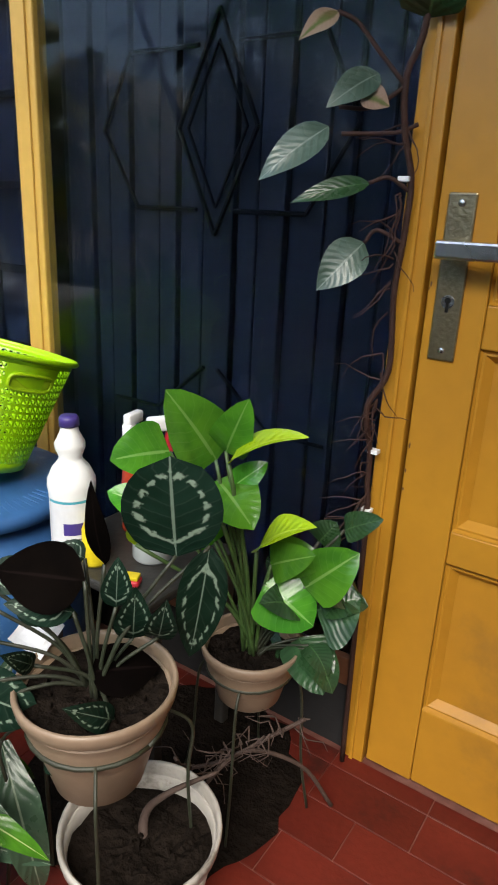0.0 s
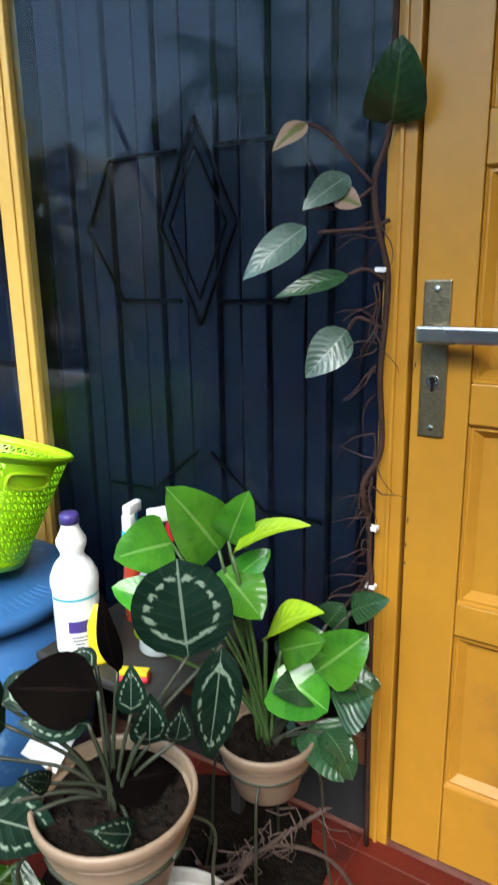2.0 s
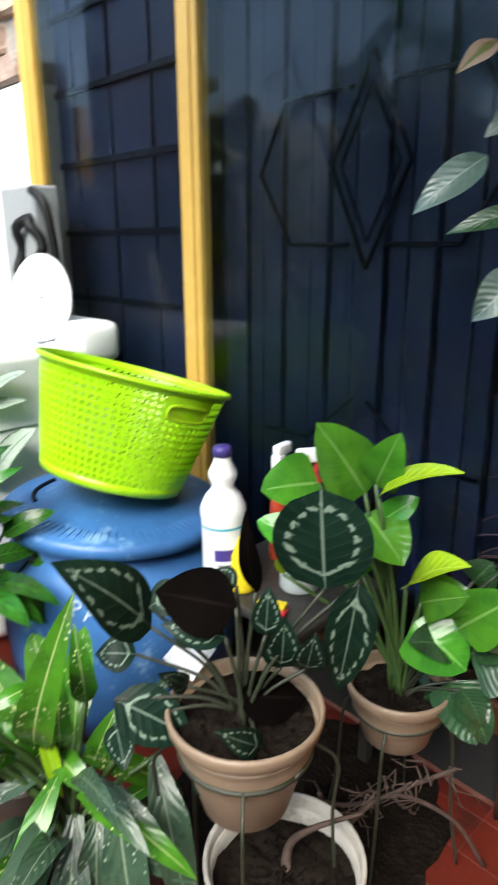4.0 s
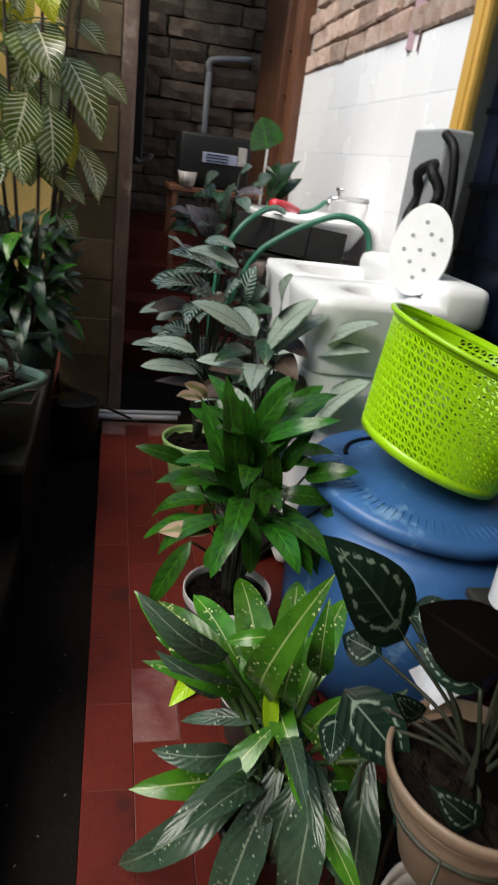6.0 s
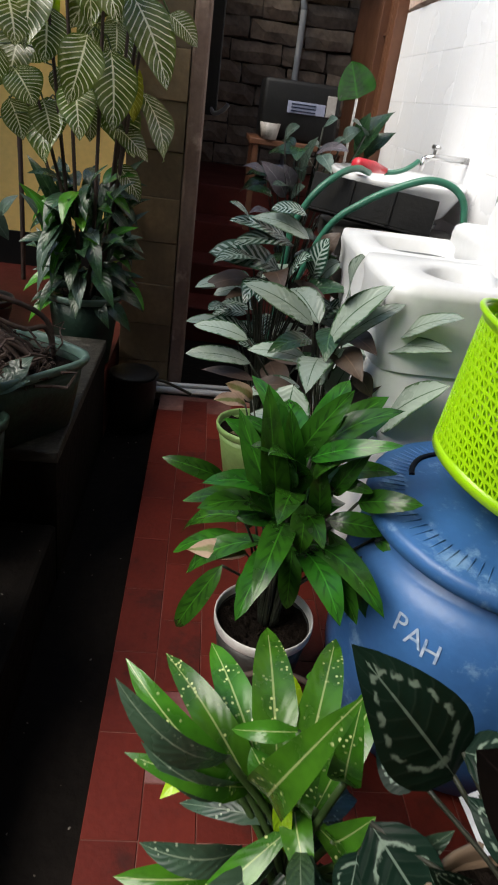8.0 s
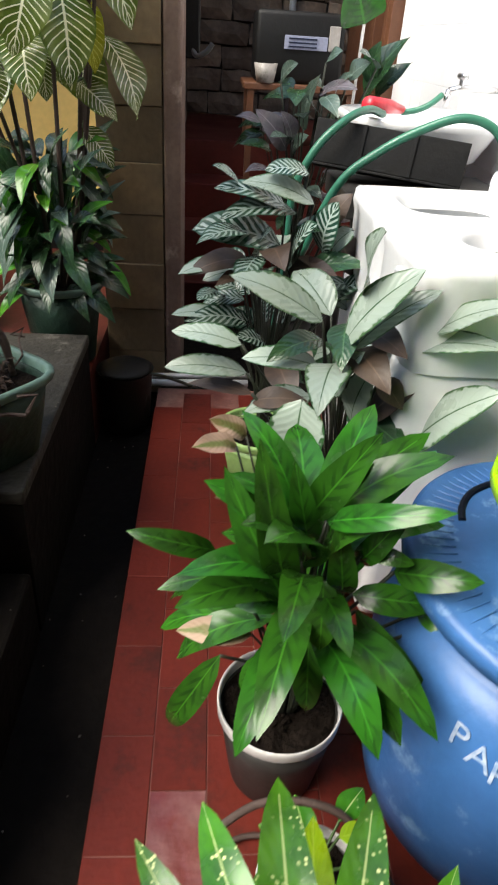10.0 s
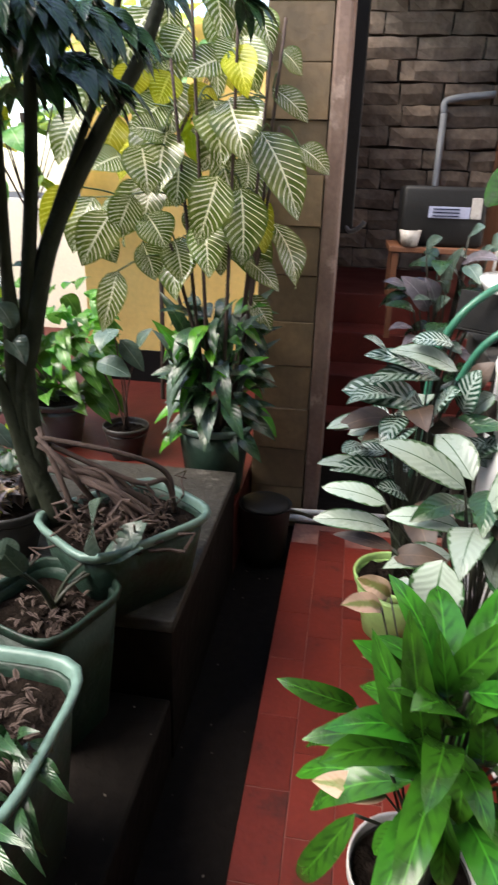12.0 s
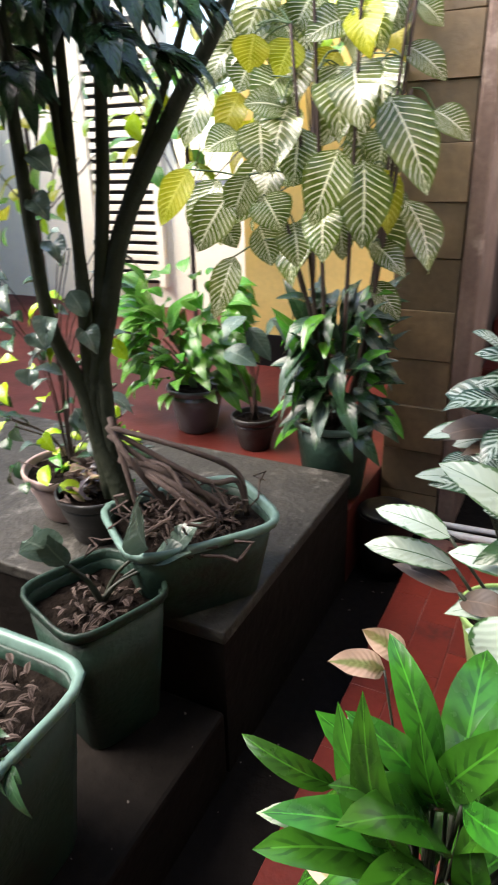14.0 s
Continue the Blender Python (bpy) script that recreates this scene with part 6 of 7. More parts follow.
# fringe of small leaves at the near planter
for k in range(26):
    a = random.uniform(0, 6.28)
    b = (-0.5 + 0.08 * math.cos(a), 0.0 + 0.06 * math.sin(a), 0.44)
    g = (b[0] + random.uniform(-0.02, 0.09), b[1] + random.uniform(-0.02, 0.10), b[2] + random.uniform(-0.08, 0.05))
    leaf(planter3, (*b, *g, 0.018), L_DEEP, shape="lance", fold=0.2, arch=0.2)

tree = thing("tree", "multi-stemmed dark green shrub with exposed roots and drooping crown", "tree", (-1.22, -0.28, 0.5))
TRUNKS = (
    [(-1.19, -0.20, 0.46), (-1.217, -0.294, 0.692), (-1.248, -0.255, 0.92), (-1.285, -0.209, 1.119), (-1.358, -0.116, 1.33), (-1.431, -0.024, 1.524), (-1.6, 0.06, 1.95)],
    [(-1.19, -0.25, 0.5), (-1.205, -0.309, 0.742), (-1.17, -0.353, 0.928), (-1.163, -0.362, 1.303), (-1.166, -0.359, 1.49), (-1.15, -0.4, 1.9)],
    [(-1.2, -0.26, 0.5), (-1.214, -0.298, 0.754), (-1.221, -0.29, 1.055), (-1.227, -0.281, 1.518), (-1.24, -0.3, 1.9)],
    [(-1.2, -0.24, 0.5), (-1.236, -0.271, 0.845), (-1.262, -0.237, 1.219), (-1.276, -0.22, 1.519), (-1.3, -0.2, 1.9)],
    [(-1.26, -0.24, 0.95), (-1.28, -0.215, 1.119), (-1.358, -0.116, 1.41), (-1.384, -0.084, 1.531), (-1.42, -0.05, 1.8)],
    [(-1.21, -0.27, 0.6), (-1.226, -0.283, 0.872), (-1.216, -0.296, 1.22), (-1.205, -0.31, 1.508), (-1.2, -0.36, 1.9)],
)
for k, pts in enumerate(TRUNKS):
    n = (len(pts) - 1) * 6 + 1
    r0 = (0.028, 0.02, 0.018, 0.02, 0.012, 0.015)[k]
    part("trunk", tube(bmesh.new(), spline(pts, 6), [r0 * (1 - 0.55 * i / n) for i in range(n)], 10), bark, tree, smooth=True)
ROOTS = (
    [(-1.2, -0.24, 0.70), (-1.156, -0.161, 0.549), (-1.166, -0.148, 0.46)],
    [(-1.19, -0.24, 0.68), (-1.231, -0.057, 0.64), (-1.295, 0.034, 0.57), (-1.305, 0.05, 0.46)],
    [(-1.19, -0.24, 0.66), (-1.206, -0.091, 0.57), (-1.254, -0.023, 0.472), (-1.30, 0.03, 0.47)],
    [(-1.20, -0.22, 0.66), (-1.25, -0.03, 0.56), (-1.295, 0.03, 0.55), (-1.305, 0.05, 0.48)],
    [(-1.19, -0.24, 0.68), (-1.159, -0.158, 0.62), (-1.203, -0.096, 0.5), (-1.239, -0.045, 0.46)],
)
for pts in ROOTS:
    part("root", tube(bmesh.new(), spline(pts, 6), 0.007, 8), root_mat, tree, smooth=True)
for k in range(12):
    a = random.uniform(0.3, 2.4)
    e = Vector((-1.20 - 0.11 * math.cos(a) * random.uniform(0.4, 1.1), -0.10 + 0.12 * math.sin(a) * random.uniform(0.6, 1.1), 0.475))
    q = e.lerp(Vector((-1.19, -0.20, 0.58)), 0.55) + Vector((random.uniform(-0.03, 0.03), 0.02, random.uniform(0.03, 0.07)))
    curl = e + Vector((random.uniform(-0.06, 0.06), random.uniform(-0.05, 0.01), 0.0))
    part("root", tube(bmesh.new(), spline([(-1.195, -0.22, 0.60), q, e + Vector((0, 0, 0.03)), curl], 6), random.uniform(0.005, 0.009), 7), root_mat, tree, smooth=True)
# crown: drooping fronds with lobed leaflets
count = 0
for k in range(122):
    ang = random.uniform(0, 6.28)
    src = Vector(random.choice(TRUNKS)[-2]) + Vector((random.uniform(-0.05, 0.05), random.uniform(-0.05, 0.05), random.uniform(-0.02, 0.35)))
    if k < 84:
        src = Vector((-1.17 + random.uniform(-0.08, 0.10), -0.33 + random.uniform(-0.15, 0.12), random.uniform(1.44, 1.74)))
    out = Vector((math.cos(ang), math.sin(ang), random.uniform(-0.1, 0.4))) * random.uniform(0.12, 0.26)
    mid, end = src + out * 0.6 + Vector((0, 0, 0.03)), src + out - Vector((0, 0, random.uniform(0.02, 0.1)))
    part("frond_stalk", tube(bmesh.new(), spline([src, mid, end], 5), 0.0028, 5), dark_stem, tree, smooth=True)
    for j in range(7):
        a2 = ang + radians(-66 + 22 * j)
        ln = (0.09, 0.12, 0.14, 0.16, 0.14, 0.12, 0.09)[j] * random.uniform(0.8, 1.1)
        g = end + Vector((math.cos(a2) * ln * 0.7, math.sin(a2) * ln * 0.7, -ln * random.uniform(0.35, 0.8)))
        leaf(tree, (*end, *g, ln * 0.30), L_DEEP, name="leaflet", shape="lance", fold=0.25, arch=0.12, rows=6, hint=(0.2, 0.1, 0.9))
# curled dry leaves on the stems
for p in ((-1.17, -0.35, 1.25), (-1.17, -0.355, 1.17), (-1.19, -0.33, 1.08), (-1.20, -0.31, 0.98), (-1.16, -0.34, 0.93), (-1.22, -0.3, 0.9), (-1.13, -0.36, 0.9), (-1.12, -0.38, 0.82)):
    p = Vector(p)
    g = p + Vector((random.uniform(-0.03, 0.05), random.uniform(0.0, 0.05), random.uniform(-0.06, -0.03)))
    leaf(tree, (*p, *g, 0.045), L_GREY, name="curled_leaf", shape="ovate", fold=0.7, arch=0.2, wave=0.12, hint=(0.6, 0.4, 0.5))

# white-veined shrub in a round green pot
zebra = thing("potted_plant", "tall shrub with white-veined drooping leaves in round green pot", "plant", (-2.06, 0.0, 0.16))
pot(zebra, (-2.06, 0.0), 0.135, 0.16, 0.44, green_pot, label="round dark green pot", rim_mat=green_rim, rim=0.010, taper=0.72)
ZSTEMS = []
for k in range(9):
    a = random.uniform(0, 6.28)
    top = Vector((-2.06 + 0.12 * math.cos(a), -0.02 + 0.22 * math.sin(a), random.uniform(1.0, 1.8)))
    pts = [Vector((-2.06 + 0.03 * math.cos(a), 0.03 * math.sin(a), 0.41)), Vector((-2.06 + 0.07 * math.cos(a), 0.1 * math.sin(a), 0.72)), top]
    sp = spline(pts, 7)
    ZSTEMS += sp[4:]
    part("stem", tube(bmesh.new(), sp, [0.009 - 0.0003 * i for i in range(len(sp))], 7), root_mat, zebra, smooth=True)
for rows, m in ((LEAVES_Z, L_ZEBRA), (LEAVES_Z2, L_ZEBRA), (LEAVES_Z3, L_ZEBRA), (LEAVES_Z_LIT, L_YELLOW_LIT)):
    for row in rows:
        leaf(zebra, row, m, shape="ovate", fold=0.14, arch=0.10, hint=(0.75, 0.35, 0.5), wave=0.02, wide=1.0)
        b = Vector(row[0:3])
        near = min(ZSTEMS, key=lambda p: (p - b).length)
        part("leaf_stalk", tube(bmesh.new(), spline([near, near.lerp(b, 0.5) + Vector((0, 0, 0.02)), b], 4), 0.0028, 5), stem_mat, zebra, smooth=True)
for k in range(46):
    a = random.uniform(0, 6.28)
    d = random.uniform(0.1, 1.0)
    b = Vector((-2.16 + 0.2 * d * math.cos(a), -0.13 + 0.36 * d * math.sin(a), random.uniform(1.05, 1.95)))
    if b.y > 0.06 and b.x < -2.2:
        b.x = -2.17
    ln = random.uniform(0.15, 0.24)
    g = b + Vector((0.12 + math.cos(a) * 0.35, math.sin(a) * 0.45, random.uniform(-1.2, -0.5))).normalized() * ln
    if g.y > 0.08:
        g.x = max(g.x, -2.2)
    leaf(zebra, (*b, *g, ln * 0.54), L_YELLOW_LIT if k % 9 == 0 else L_ZEBRA, shape="ovate", fold=0.12, arch=0.14, wave=0.06, hint=(0.6 + random.uniform(-0.4, 0.3), 0.2 + random.uniform(-0.6, 0.5), 0.7))
    near = min(ZSTEMS, key=lambda p: (p - b).length)
    part("leaf_stalk", tube(bmesh.new(), spline([near, near.lerp(b, 0.5) + Vector((0, 0, 0.02)), b], 4), 0.0024, 5), stem_mat, zebra, smooth=True)
for k in range(150):
    a = random.uniform(0, 6.28)
    up = k % 3 == 0
    b = Vector((-2.06 + 0.07 * math.cos(a), 0.08 * math.sin(a), random.uniform(0.44, 0.72) if up else random.uniform(0.42, 0.84)))
    ln = random.uniform(0.16, 0.28)
    g = b + Vector((math.cos(a) * ln * 0.5, math.sin(a) * ln * 0.55, random.uniform(0.4, 0.9) * ln if up else random.uniform(-0.7, 0.3) * ln))
    leaf(zebra, (*b, *g, ln * 0.22), (L_DEEP, L_DEEP, L_PLAIN, L_DEEP, L_GREY)[k % 5], shape="lance", fold=0.25, arch=0.15)
# broad-leaved bush by the sunny wall
bush = thing("potted_plant", "bright broad-leaved green plant in a grey pot", "plant", (-2.4, -0.80, 0.16))
pot(bush, (-2.38, -0.74), 0.12, 0.16, 0.36, grey_panel)
foliage(bush, LEAVES_BUSH, L_BRIGHT, (-2.4, -0.76, 0.34), r=0.004, shape="heart", fold=0.15, arch=0.1)
for k in range(170):
    a = random.uniform(0, 6.28)
    b = Vector((-2.42 + 0.14 * math.cos(a), -0.80 + 0.2 * math.sin(a), random.uniform(0.32, 0.80)))
    ln = random.uniform(0.12, 0.22)
    g = b + Vector((math.cos(a) * ln * 0.7 + 0.02, math.sin(a) * ln * 0.7, ln * random.uniform(-0.9, 0.45)))
    leaf(bush, (*b, *g, ln * 0.36), L_BRIGHT if k % 3 else L_PLAIN, shape="lance", fold=0.2, arch=0.2)
pinkp = thing("potted_plant", "small plant with pinkish leaf backs in black pot", "plant", (-2.25, -0.45, 0.16))
pot(pinkp, (-2.3, -0.42), 0.09, 0.16, 0.3, dark_pot)
foliage(pinkp, LEAVES_PINK, L_GREY, (-2.3, -0.42, 0.28), r=0.003, stem=root_mat, shape="ovate", fold=0.15, arch=0.1)
# greenery beyond, towards the light
for gx, gy, gz, s, n in ((-3.0, -1.1, 1.5, 0.45, 70), (-3.1, -0.5, 1.75, 0.35, 60), (-2.7, -1.8, 1.4, 0.5, 60)):
    shrub = thing("shrub", "sunlit yellow-green shrub before the bright wall", "shrub", (gx, gy, 0.1))
    part("trunk", tube(bmesh.new(), spline([(gx, gy, -0.2), (gx + 0.03, gy + 0.02, 0.6), (gx, gy, gz)], 6), 0.012, 7), root_mat, shrub, smooth=True)
    for k in range(n):
        d = Vector((random.gauss(0, 1), random.gauss(0, 1), random.gauss(0, 1))).normalized() * s * random.uniform(0.2, 1)
        b = Vector((gx, gy, gz)) + d
        if b.x < -3.36 or b.y > 0.05:
            b.x, b.y = max(b.x, -3.3), min(b.y, 0.0)
        ln = random.uniform(0.12, 0.22)
        g = b + Vector((random.uniform(-0.5, 0.8), random.uniform(-0.6, 0.6), random.uniform(-0.9, 0.1))) * ln
        leaf(shrub, (*b, *g, ln * 0.5), (L_YELLOW_LIT, L_BRIGHT, L_LIME)[k % 3], shape="ovate", fold=0.15, arch=0.12, rows=7)
    for k in range(9):
        d = Vector((random.uniform(-1, 1), random.uniform(-1, 1), random.uniform(-0.4, 1))).normalized() * s * 0.8
        e = Vector((gx, gy, gz)) + d
        e.x, e.y = max(e.x, -3.3), min(e.y, 0.0)
        part("twig", tube(bmesh.new(), [(gx, gy, gz * 0.7), e], 0.004, 5), root_mat, shrub)
# small leafy clutter on the ledge at the wall side
weeds = thing("potted_plant", "thin straggling plant with curled yellowing leaves in pinkish pot", "plant", (-1.35, -0.52, 0.3))
pot(weeds, (-1.38, -0.55), 0.13, 0.30, 0.45, mat("pink_pot", (0.42, 0.3, 0.27), 0.5, fine=0.08))
for k in range(95):
    a = random.uniform(0, 6.28)
    b = Vector((-1.36 + 0.15 * math.cos(a), -0.53 + 0.16 * math.sin(a), random.uniform(0.44, 1.12)))
    g = b + Vector((random.uniform(-0.06, 0.06), random.uniform(-0.06, 0.06), random.uniform(-0.07, 0.03)))
    leaf(weeds, (*b, *g, 0.036), (L_DEEP, L_GREY, L_DEEP, L_LIME if k % 2 else L_DEEP)[k % 4], shape="ovate", fold=0.4, arch=0.15, wave=0.06, rows=7)
    if k % 3 == 0:
        part("twig", tube(bmesh.new(), spline([(-1.37, -0.54, 0.42), (-1.37 + 0.04 * math.cos(a), -0.54 + 0.04 * math.sin(a), b.z * 0.7 + 0.1), b], 4), 0.002, 4), root_mat, weeds)

dry = thing("potted_plant", "dark pot of withered purplish curled leaves on the ledge", "plant", (-1.28, -0.37, 0.3))
pot(dry, (-1.30, -0.40), 0.10, 0.30, 0.44, dark_pot, label="dark plastic pot")
for k in range(60):
    a, d = random.uniform(0, 6.28), random.uniform(0.0, 0.09)
    b = Vector((-1.30 + d * math.cos(a), -0.40 + d * math.sin(a), 0.425 + random.uniform(0, 0.04)))
    ln = random.uniform(0.03, 0.075)
    g = b + Vector((random.uniform(-1, 1), random.uniform(-1, 1), random.uniform(-0.3, 0.8))).normalized() * ln
    leaf(dry, (*b, *g, ln * 0.4), (L_PURPLE, L_LITTER, L_DRY)[k % 3], name="dry_leaf", shape="ovate", fold=0.6, arch=0.3, wave=0.15, rows=7)
for k in range(46):
    a, d = random.uniform(0, 6.28), random.uniform(0.0, 0.16)
    b = Vector((-1.50 + d * math.cos(a), -0.52 + d * math.sin(a), 0.36 + random.uniform(0, 0.14)))
    ln = random.uniform(0.04, 0.08)
    g = b + Vector((random.uniform(-1, 1), random.uniform(-1, 1), random.uniform(-0.4, 0.6))).normalized() * ln
    leaf(weeds, (*b, *g, ln * 0.45), (L_GREY, L_LIME, L_PLAIN)[k % 3], shape="ovate", fold=0.3, arch=0.2, wave=0.08, rows=7)
    stalk(weeds, (-1.38, -0.55, 0.42), b, 0.0016, root_mat)

# louvre window in the cream wall
louvre = thing("window_2", "tall louvre window with cream slats and dark gaps", "window", kind="structure")
# near-black board puts the darkness between the slats into colour
part("window_frame", slab(-4.576, -4.565, -2.95, -2.3, 0.35, 2.2), unlit_black, louvre)
for k in range(24):
    part("slat", slab(-4.564, -4.53, -2.93, -2.32, 0.38 + 0.075 * k, 0.425 + 0.075 * k, 0.004), cream_wall, louvre)
for y in (-2.96, -2.31):
    part("window_frame", slab(-4.576, -4.52, y - 0.04, y + 0.02, 0.33, 2.22, 0.004), cream_wall, louvre)

# ---- things in the dark hall ----
desk = thing("side_table", "dark wooden side table in the hall", "table", (-3.6, 0.9, 0.66))
part("top", slab(-3.85, -3.4, 0.62, 1.15, 0.93, 0.96, 0.005), brown_wood, desk)
for x, y in ((-3.83, 0.64), (-3.44, 0.64), (-3.83, 1.11), (-3.44, 1.11)):
    part("leg", slab(x, x + 0.03, y, y + 0.03, 0.488, 0.929), brown_wood, desk)
radio = thing("printer", "black desktop machine with a pale printed panel", "machine", (-3.6, 0.88, 0.96))
part("case", slab(-3.80, -3.46, 0.67, 1.08, 0.961, 1.25, 0.02), black, radio, "", True)
part("panel", slab(-3.458, -3.452, 0.80, 1.0, 1.10, 1.155, 0.002), mat("pale_blue_panel", (0.26, 0.28, 0.38), 0.5), radio)
for k in range(3):
    part("bar", slab(-3.4515, -3.449, 0.82, 0.95, 1.108 + 0.016 * k, 1.114 + 0.016 * k), navy, radio)
part("knob", slab(-3.47, -3.45, 1.005, 1.055, 1.10, 1.20, 0.004), grey_pot, radio)
cup = thing("plastic_tub", "small whitish plastic tub on the table", "tub", (-3.42, 0.72, 0.96))
part("body", ring(bmesh.new(), [(0.001, 0.961), (0.04, 0.961), (0.055, 1.04), (0.05, 1.04), (0.036, 0.968), (0.001, 0.967)], 24, -3.43, 0.72), grey_pot, cup, "", True)
pipe2 = thing("drain_pipe", "grey downpipe on the stone wall", "pipe", (-5.05, 1.0, 0.6))
part("tube", tube(bmesh.new(), [(-5.02, 0.98, 0.65), (-5.02, 0.98, 1.72)], 0.023, 12), tub_grey, pipe2, "", True)
part("bend", tube(bmesh.new(), spline([(-5.02, 0.98, 1.72), (-5.02, 1.0, 1.80), (-5.02, 1.3, 1.84)]), 0.023, 12), tub_grey, pipe2, "", True)
rag = thing("cloth", "faded pink cloth caught on the brick edge", "cloth", (-2.0, 1.36, 1.62))
bm = bmesh.new()
bmesh.ops.create_grid(bm, x_segments=8, y_segments=8, size=0.07)
for v in bm.verts:
    v.co = Vector((v.co.x, 0.012 * math.sin(v.co.x * 60), v.co.y * 1.3))
bmesh.ops.transform(bm, matrix=pose(-2.02, 1.366, 1.67, 0, 8, 0), verts=bm.verts)
sh = part("sheet", bm, mat("pink_cloth", (0.42, 0.28, 0.32), 0.9, fine=0.1), rag)
so = sh.modifiers.new("thick", "SOLIDIFY")
so.thickness = 0.002

# palm in the garden, mirrored in the glass
palm = thing("palm", "garden palm with long feathered fronds", "palm", (-2.3, -2.7, 0.0))
part("trunk", tube(bmesh.new(), spline([(-2.3, -2.7, -0.2), (-2.28, -2.72, 1.0), (-2.3, -2.7, 2.0)], 6), 0.05, 10), root_mat, palm, smooth=True)
for k in range(13):
    a = 2.4 * k
    tip = Vector((-2.3 + 1.0 * math.cos(a), -2.7 + 1.0 * math.sin(a), random.uniform(2.0, 3.2)))
    mid = Vector((-2.3 + 0.5 * math.cos(a), -2.7 + 0.5 * math.sin(a), random.uniform(2.7, 3.2)))
    sp = spline([(-2.3, -2.7, 1.95), mid, tip], 10)
    part("frond_stalk", tube(bmesh.new(), sp, 0.008, 6), stem_mat, palm, smooth=True)
    for j in range(4, 20):
        for sd in (-1, 1):
            d = (sp[min(j + 1, 20)] - sp[j]).normalized()
            w = Vector((-math.sin(a), math.cos(a), -0.35)) if sd > 0 else Vector((math.sin(a), -math.cos(a), -0.35))
            g = sp[j] + (w + d * 0.8).normalized() * 0.3
            leaf(palm, (*sp[j], *g, 0.035), L_PLAIN, name="leaflet", shape="lance", fold=0.2, arch=0.06, rows=5)
# tall garden shrubs, mirrored in the glass
for gx, gy, gz, s, n in ((-0.5, -3.3, 1.9, 0.75, 120), (0.9, -3.4, 2.1, 0.8, 120), (-1.5, -3.5, 2.4, 0.6, 90)):
    shrub = thing("shrub", "tall dark green garden shrub by the far wall", "shrub", (gx, gy, -0.16))
    part("trunk", tube(bmesh.new(), spline([(gx, gy, -0.2), (gx + 0.05, gy + 0.03, 0.9), (gx, gy, gz)], 6), 0.022, 8), root_mat, shrub, smooth=True)
    for k in range(n):
        d = Vector((random.gauss(0, 1), random.gauss(0, 0.7), random.gauss(0, 1.3))).normalized() * s * random.uniform(0.2, 1.1)
        b = Vector((gx, gy, gz)) + d
        b.y = max(b.y, -4.0)
        ln = random.uniform(0.18, 0.34)
        g = b + Vector((random.uniform(-0.8, 0.8), random.uniform(-0.3, 0.8), random.uniform(-0.9, 0.2))) * ln
        g.y = max(g.y, -4.15)
        leaf(shrub, (*b, *g, ln * 0.4), (L_DEEP, L_PLAIN, L_DEEP, L_GREY)[k % 4], shape="ovate", fold=0.15, arch=0.12, rows=7)
        if k % 8 == 0:
            part("twig", tube(bmesh.new(), [(gx, gy, gz * 0.6), b], 0.005, 5), root_mat, shrub)
# dark sheet on the tiles: dirt together with the shadow under the pots
dark_patch = bmesh.new()
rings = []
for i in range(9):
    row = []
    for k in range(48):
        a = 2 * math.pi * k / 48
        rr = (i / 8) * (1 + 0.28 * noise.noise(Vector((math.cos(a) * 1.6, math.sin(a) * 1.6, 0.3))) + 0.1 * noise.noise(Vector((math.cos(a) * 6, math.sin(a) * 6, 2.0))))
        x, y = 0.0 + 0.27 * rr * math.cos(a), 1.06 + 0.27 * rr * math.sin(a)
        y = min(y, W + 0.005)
        row.append(dark_patch.verts.new((x, y, 0.0015 + (0.012 * (1 - i / 8) + 0.004 * noise.noise(Vector((x * 40, y * 40, 0)))) * (1 if i < 8 else 0))))
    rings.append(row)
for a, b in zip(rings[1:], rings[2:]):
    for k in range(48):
        dark_patch.faces.new((a[k], a[(k + 1) % 48], b[(k + 1) % 48], b[k]))
dark_patch.faces.new(rings[1])
tagged(part("soil_and_shadow", dark_patch, soil_mat, smooth=True), "dark sheet for dirt and pot shadow on the tiles", "soil", kind="stuff")

# small litter on the drain floor and ledge
crumbs = bmesh.new()
for k in range(45):
    x, y = random.uniform(-2.0, 0.4), random.uniform(-0.02, 0.28)
    z = -0.12 if y > 0.105 else (0.30 if x < -1.08 else 0.08)
    s = random.uniform(0.0015, 0.0045)
    bmesh.ops.create_icosphere(crumbs, subdivisions=1, radius=1, matrix=Matrix.Translation((x, y, z)) @ Euler((0, 0, random.random() * 6)).to_matrix().to_4x4() @ Matrix.Diagonal((s, s * 0.6, s * 0.4, 1)))
tagged(part("gravel", crumbs, mat("pale_crumbs", (0.16, 0.14, 0.12), 0.8)), "pale crumbs of grit scattered on the dark concrete", "grit", kind="stuff")

# ---- pieces: floor tiles, wall tiles, bricks, stones, pillar blocks ----


def brick_mesh(name, sx, sy, sz, bevel, material, rough=0.0):
    bm = bmesh.new()
    box(bm, -sx / 2, sx / 2, -sy / 2, sy / 2, -sz / 2, sz / 2)
    if bevel:
        bmesh.ops.bevel(bm, geom=list(bm.edges), offset=bevel, segments=1, affect="EDGES")
    if rough:
        for v in bm.verts:
            v.co += Vector((random.uniform(-1, 1), random.uniform(-1, 1), random.uniform(-1, 1))) * rough
    me = bpy.data.meshes.new(name)
    bm.to_mesh(me)
    bm.free()
    me.materials.append(material)
    return me


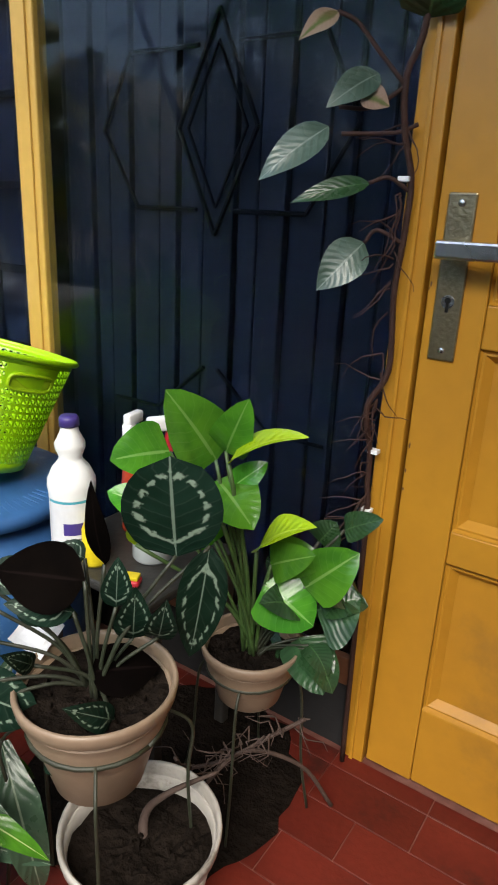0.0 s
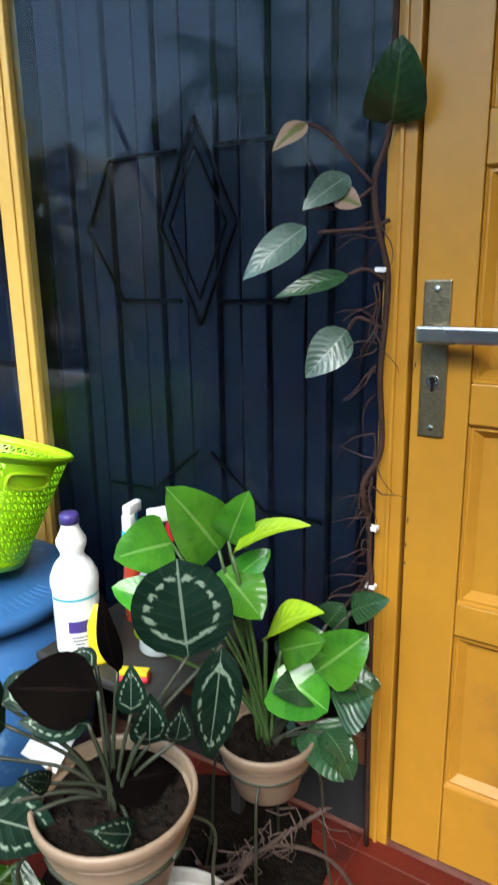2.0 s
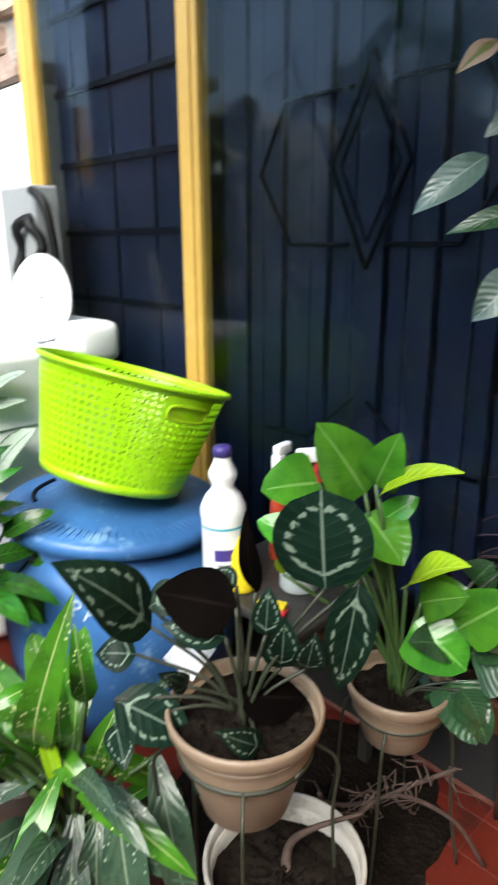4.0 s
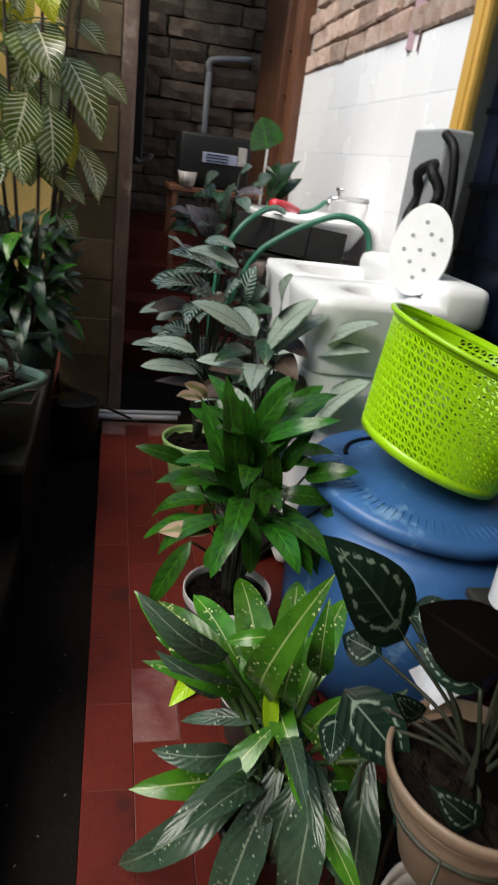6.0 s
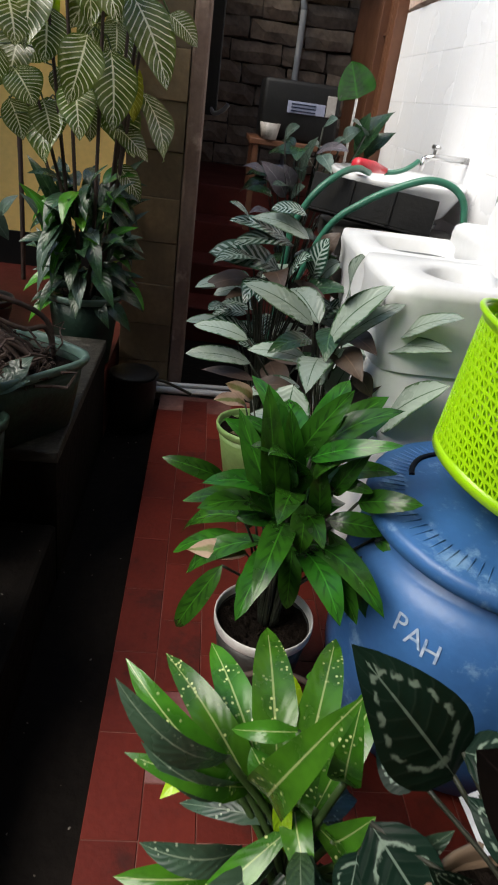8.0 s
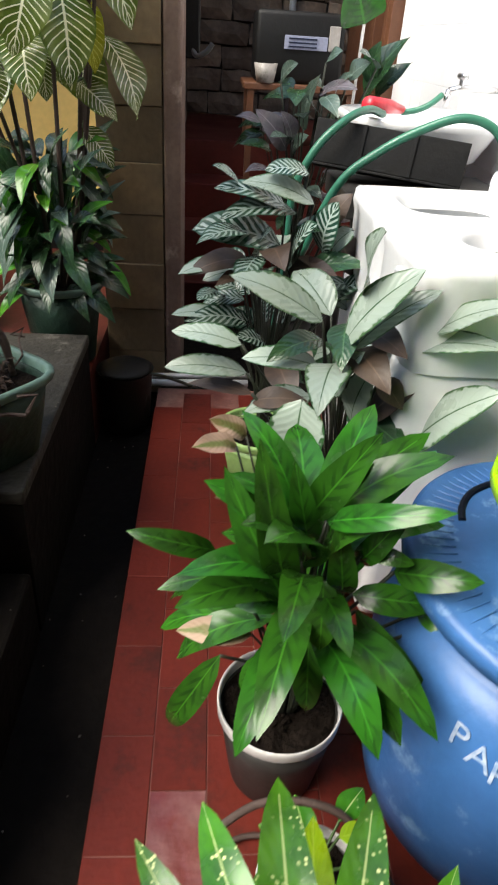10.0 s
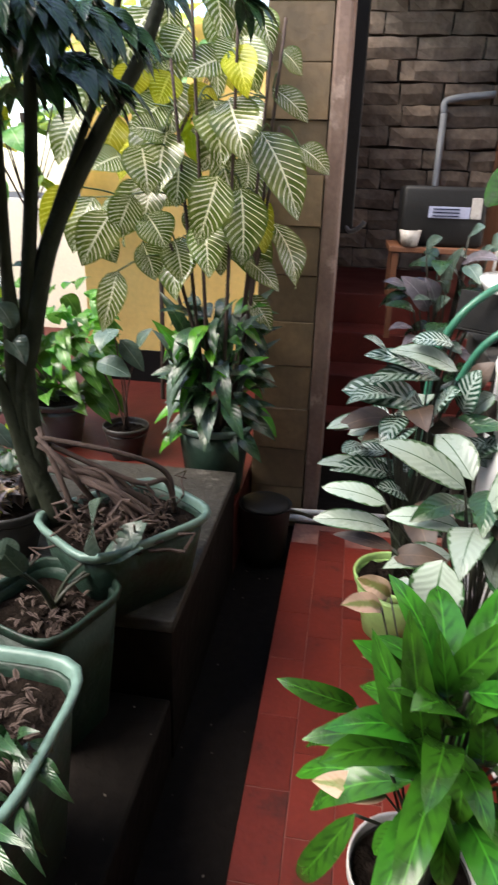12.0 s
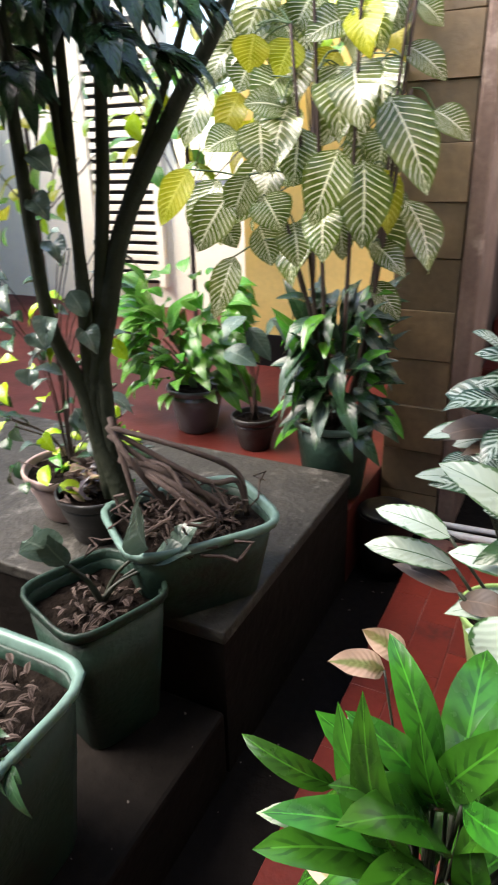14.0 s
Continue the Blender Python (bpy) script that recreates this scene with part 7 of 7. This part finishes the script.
TL, TW = 0.215, 0.1
tile_full = brick_mesh("tile", TL - 0.0018, TW - 0.0018, 0.02, 0.001, red_tile)
tile_pale = brick_mesh("tile_pale", TL - 0.0018, TW - 0.0018, 0.02, 0.001, pale_tile)
for j in range(10):
    y = 0.302 + TW * (j + 0.5)
    shift = 0.0 if j % 2 else TL / 2
    for i in range(-4, 18):
        x = -1.474 + TL * (i + 0.5) + shift
        if x - TL / 2 < -2.16 or x + TL / 2 > 2.35:
            continue
        pale = j == 1 and abs(x + 0.52) < TL / 2
        m = pose(x, y, -0.010 + random.uniform(-0.0006, 0.0006), random.uniform(-0.2, 0.2), random.uniform(-0.12, 0.12), 0)
        shared("tile", tile_pale if pale else tile_full, floor, m)
tile_cut = brick_mesh("tile_cut", TL - 0.0018, 0.044, 0.02, 0.001, red_tile)
for i in range(5, 18):
    shared("tile", tile_cut, floor, pose(-1.474 + TL * (i + 0.5), 1.3255, -0.0105))
wt = brick_mesh("wall_tile", 0.2555, 0.008, 0.2035, 0.0015, white_tile)
for i in range(8):
    for j in range(8):
        shared("tile", wt, twall, pose(-3.472 + 0.2557 * i + 0.0005, W + 0.021, 0.1 + 0.2038 * j))
bricks = [brick_mesh("brick", 0.245, 0.06, 0.088, 0.010, brick_mat, 0.004) for k in range(4)]
for j in range(10):
    for i in range(9):
        x = -3.475 + 0.255 * i + (0.125 if j % 2 else 0)
        if x + 0.125 < -1.56:
            shared("brick", bricks[(i * 3 + j) % 4], bwall, pose(x, W + 0.035 + random.uniform(-0.008, 0.004), 1.678 + 0.1 * j, random.uniform(-2, 2), random.uniform(-1.5, 1.5), random.uniform(-1.5, 1.5)))
stones = []
for k in range(9):
    bm = box(bmesh.new(), -0.05, 0.05, -0.12 - 0.012 * k, 0.12 + 0.012 * k, -0.064, 0.064)
    bmesh.ops.subdivide_edges(bm, edges=[e for e in bm.edges if abs(e.verts[0].co.y - e.verts[1].co.y) > 0.1], cuts=3)
    bmesh.ops.subdivide_edges(bm, edges=[e for e in bm.edges if abs(e.verts[0].co.z - e.verts[1].co.z) > 0.1], cuts=1)
    for v in bm.verts:
        edge = abs(v.co.z) > 0.06 or abs(v.co.y) > 0.118 + 0.012 * k
        v.co.x += (-0.022 if edge else 0.0) * (v.co.x > 0) + random.uniform(-0.010, 0.010)
        v.co.y += random.uniform(-0.008, 0.008)
        v.co.z += random.uniform(-0.007, 0.007)
    me = bpy.data.meshes.new("stone")
    bm.to_mesh(me)
    bm.free()
    me.materials.append(stone_mat)
    stones.append(me)
for j in range(15):
    y = -0.2 + random.uniform(0, 0.2)
    while y < 1.5:
        k = random.randrange(9)
        half = 0.12 + 0.012 * k
        shared("stone", stones[k], swall, pose(-5.10 + random.uniform(-0.012, 0.02), y + half, 0.60 + 0.138 * j, random.uniform(-2, 2), random.uniform(-4, 4), random.uniform(-2, 2)))
        y += 2 * half + 0.012
blocks = [brick_mesh("block", 0.03, 0.212, 0.1665, 0.002, pillar_stone, 0.0012) for k in range(3)]
for j in range(14):
    shared("block", blocks[j % 3], pillar, pose(-2.303 + random.uniform(-0.004, 0.004), 0.215, 0.007 + 0.168 * j, 0, 0, random.uniform(-0.6, 0.6)))
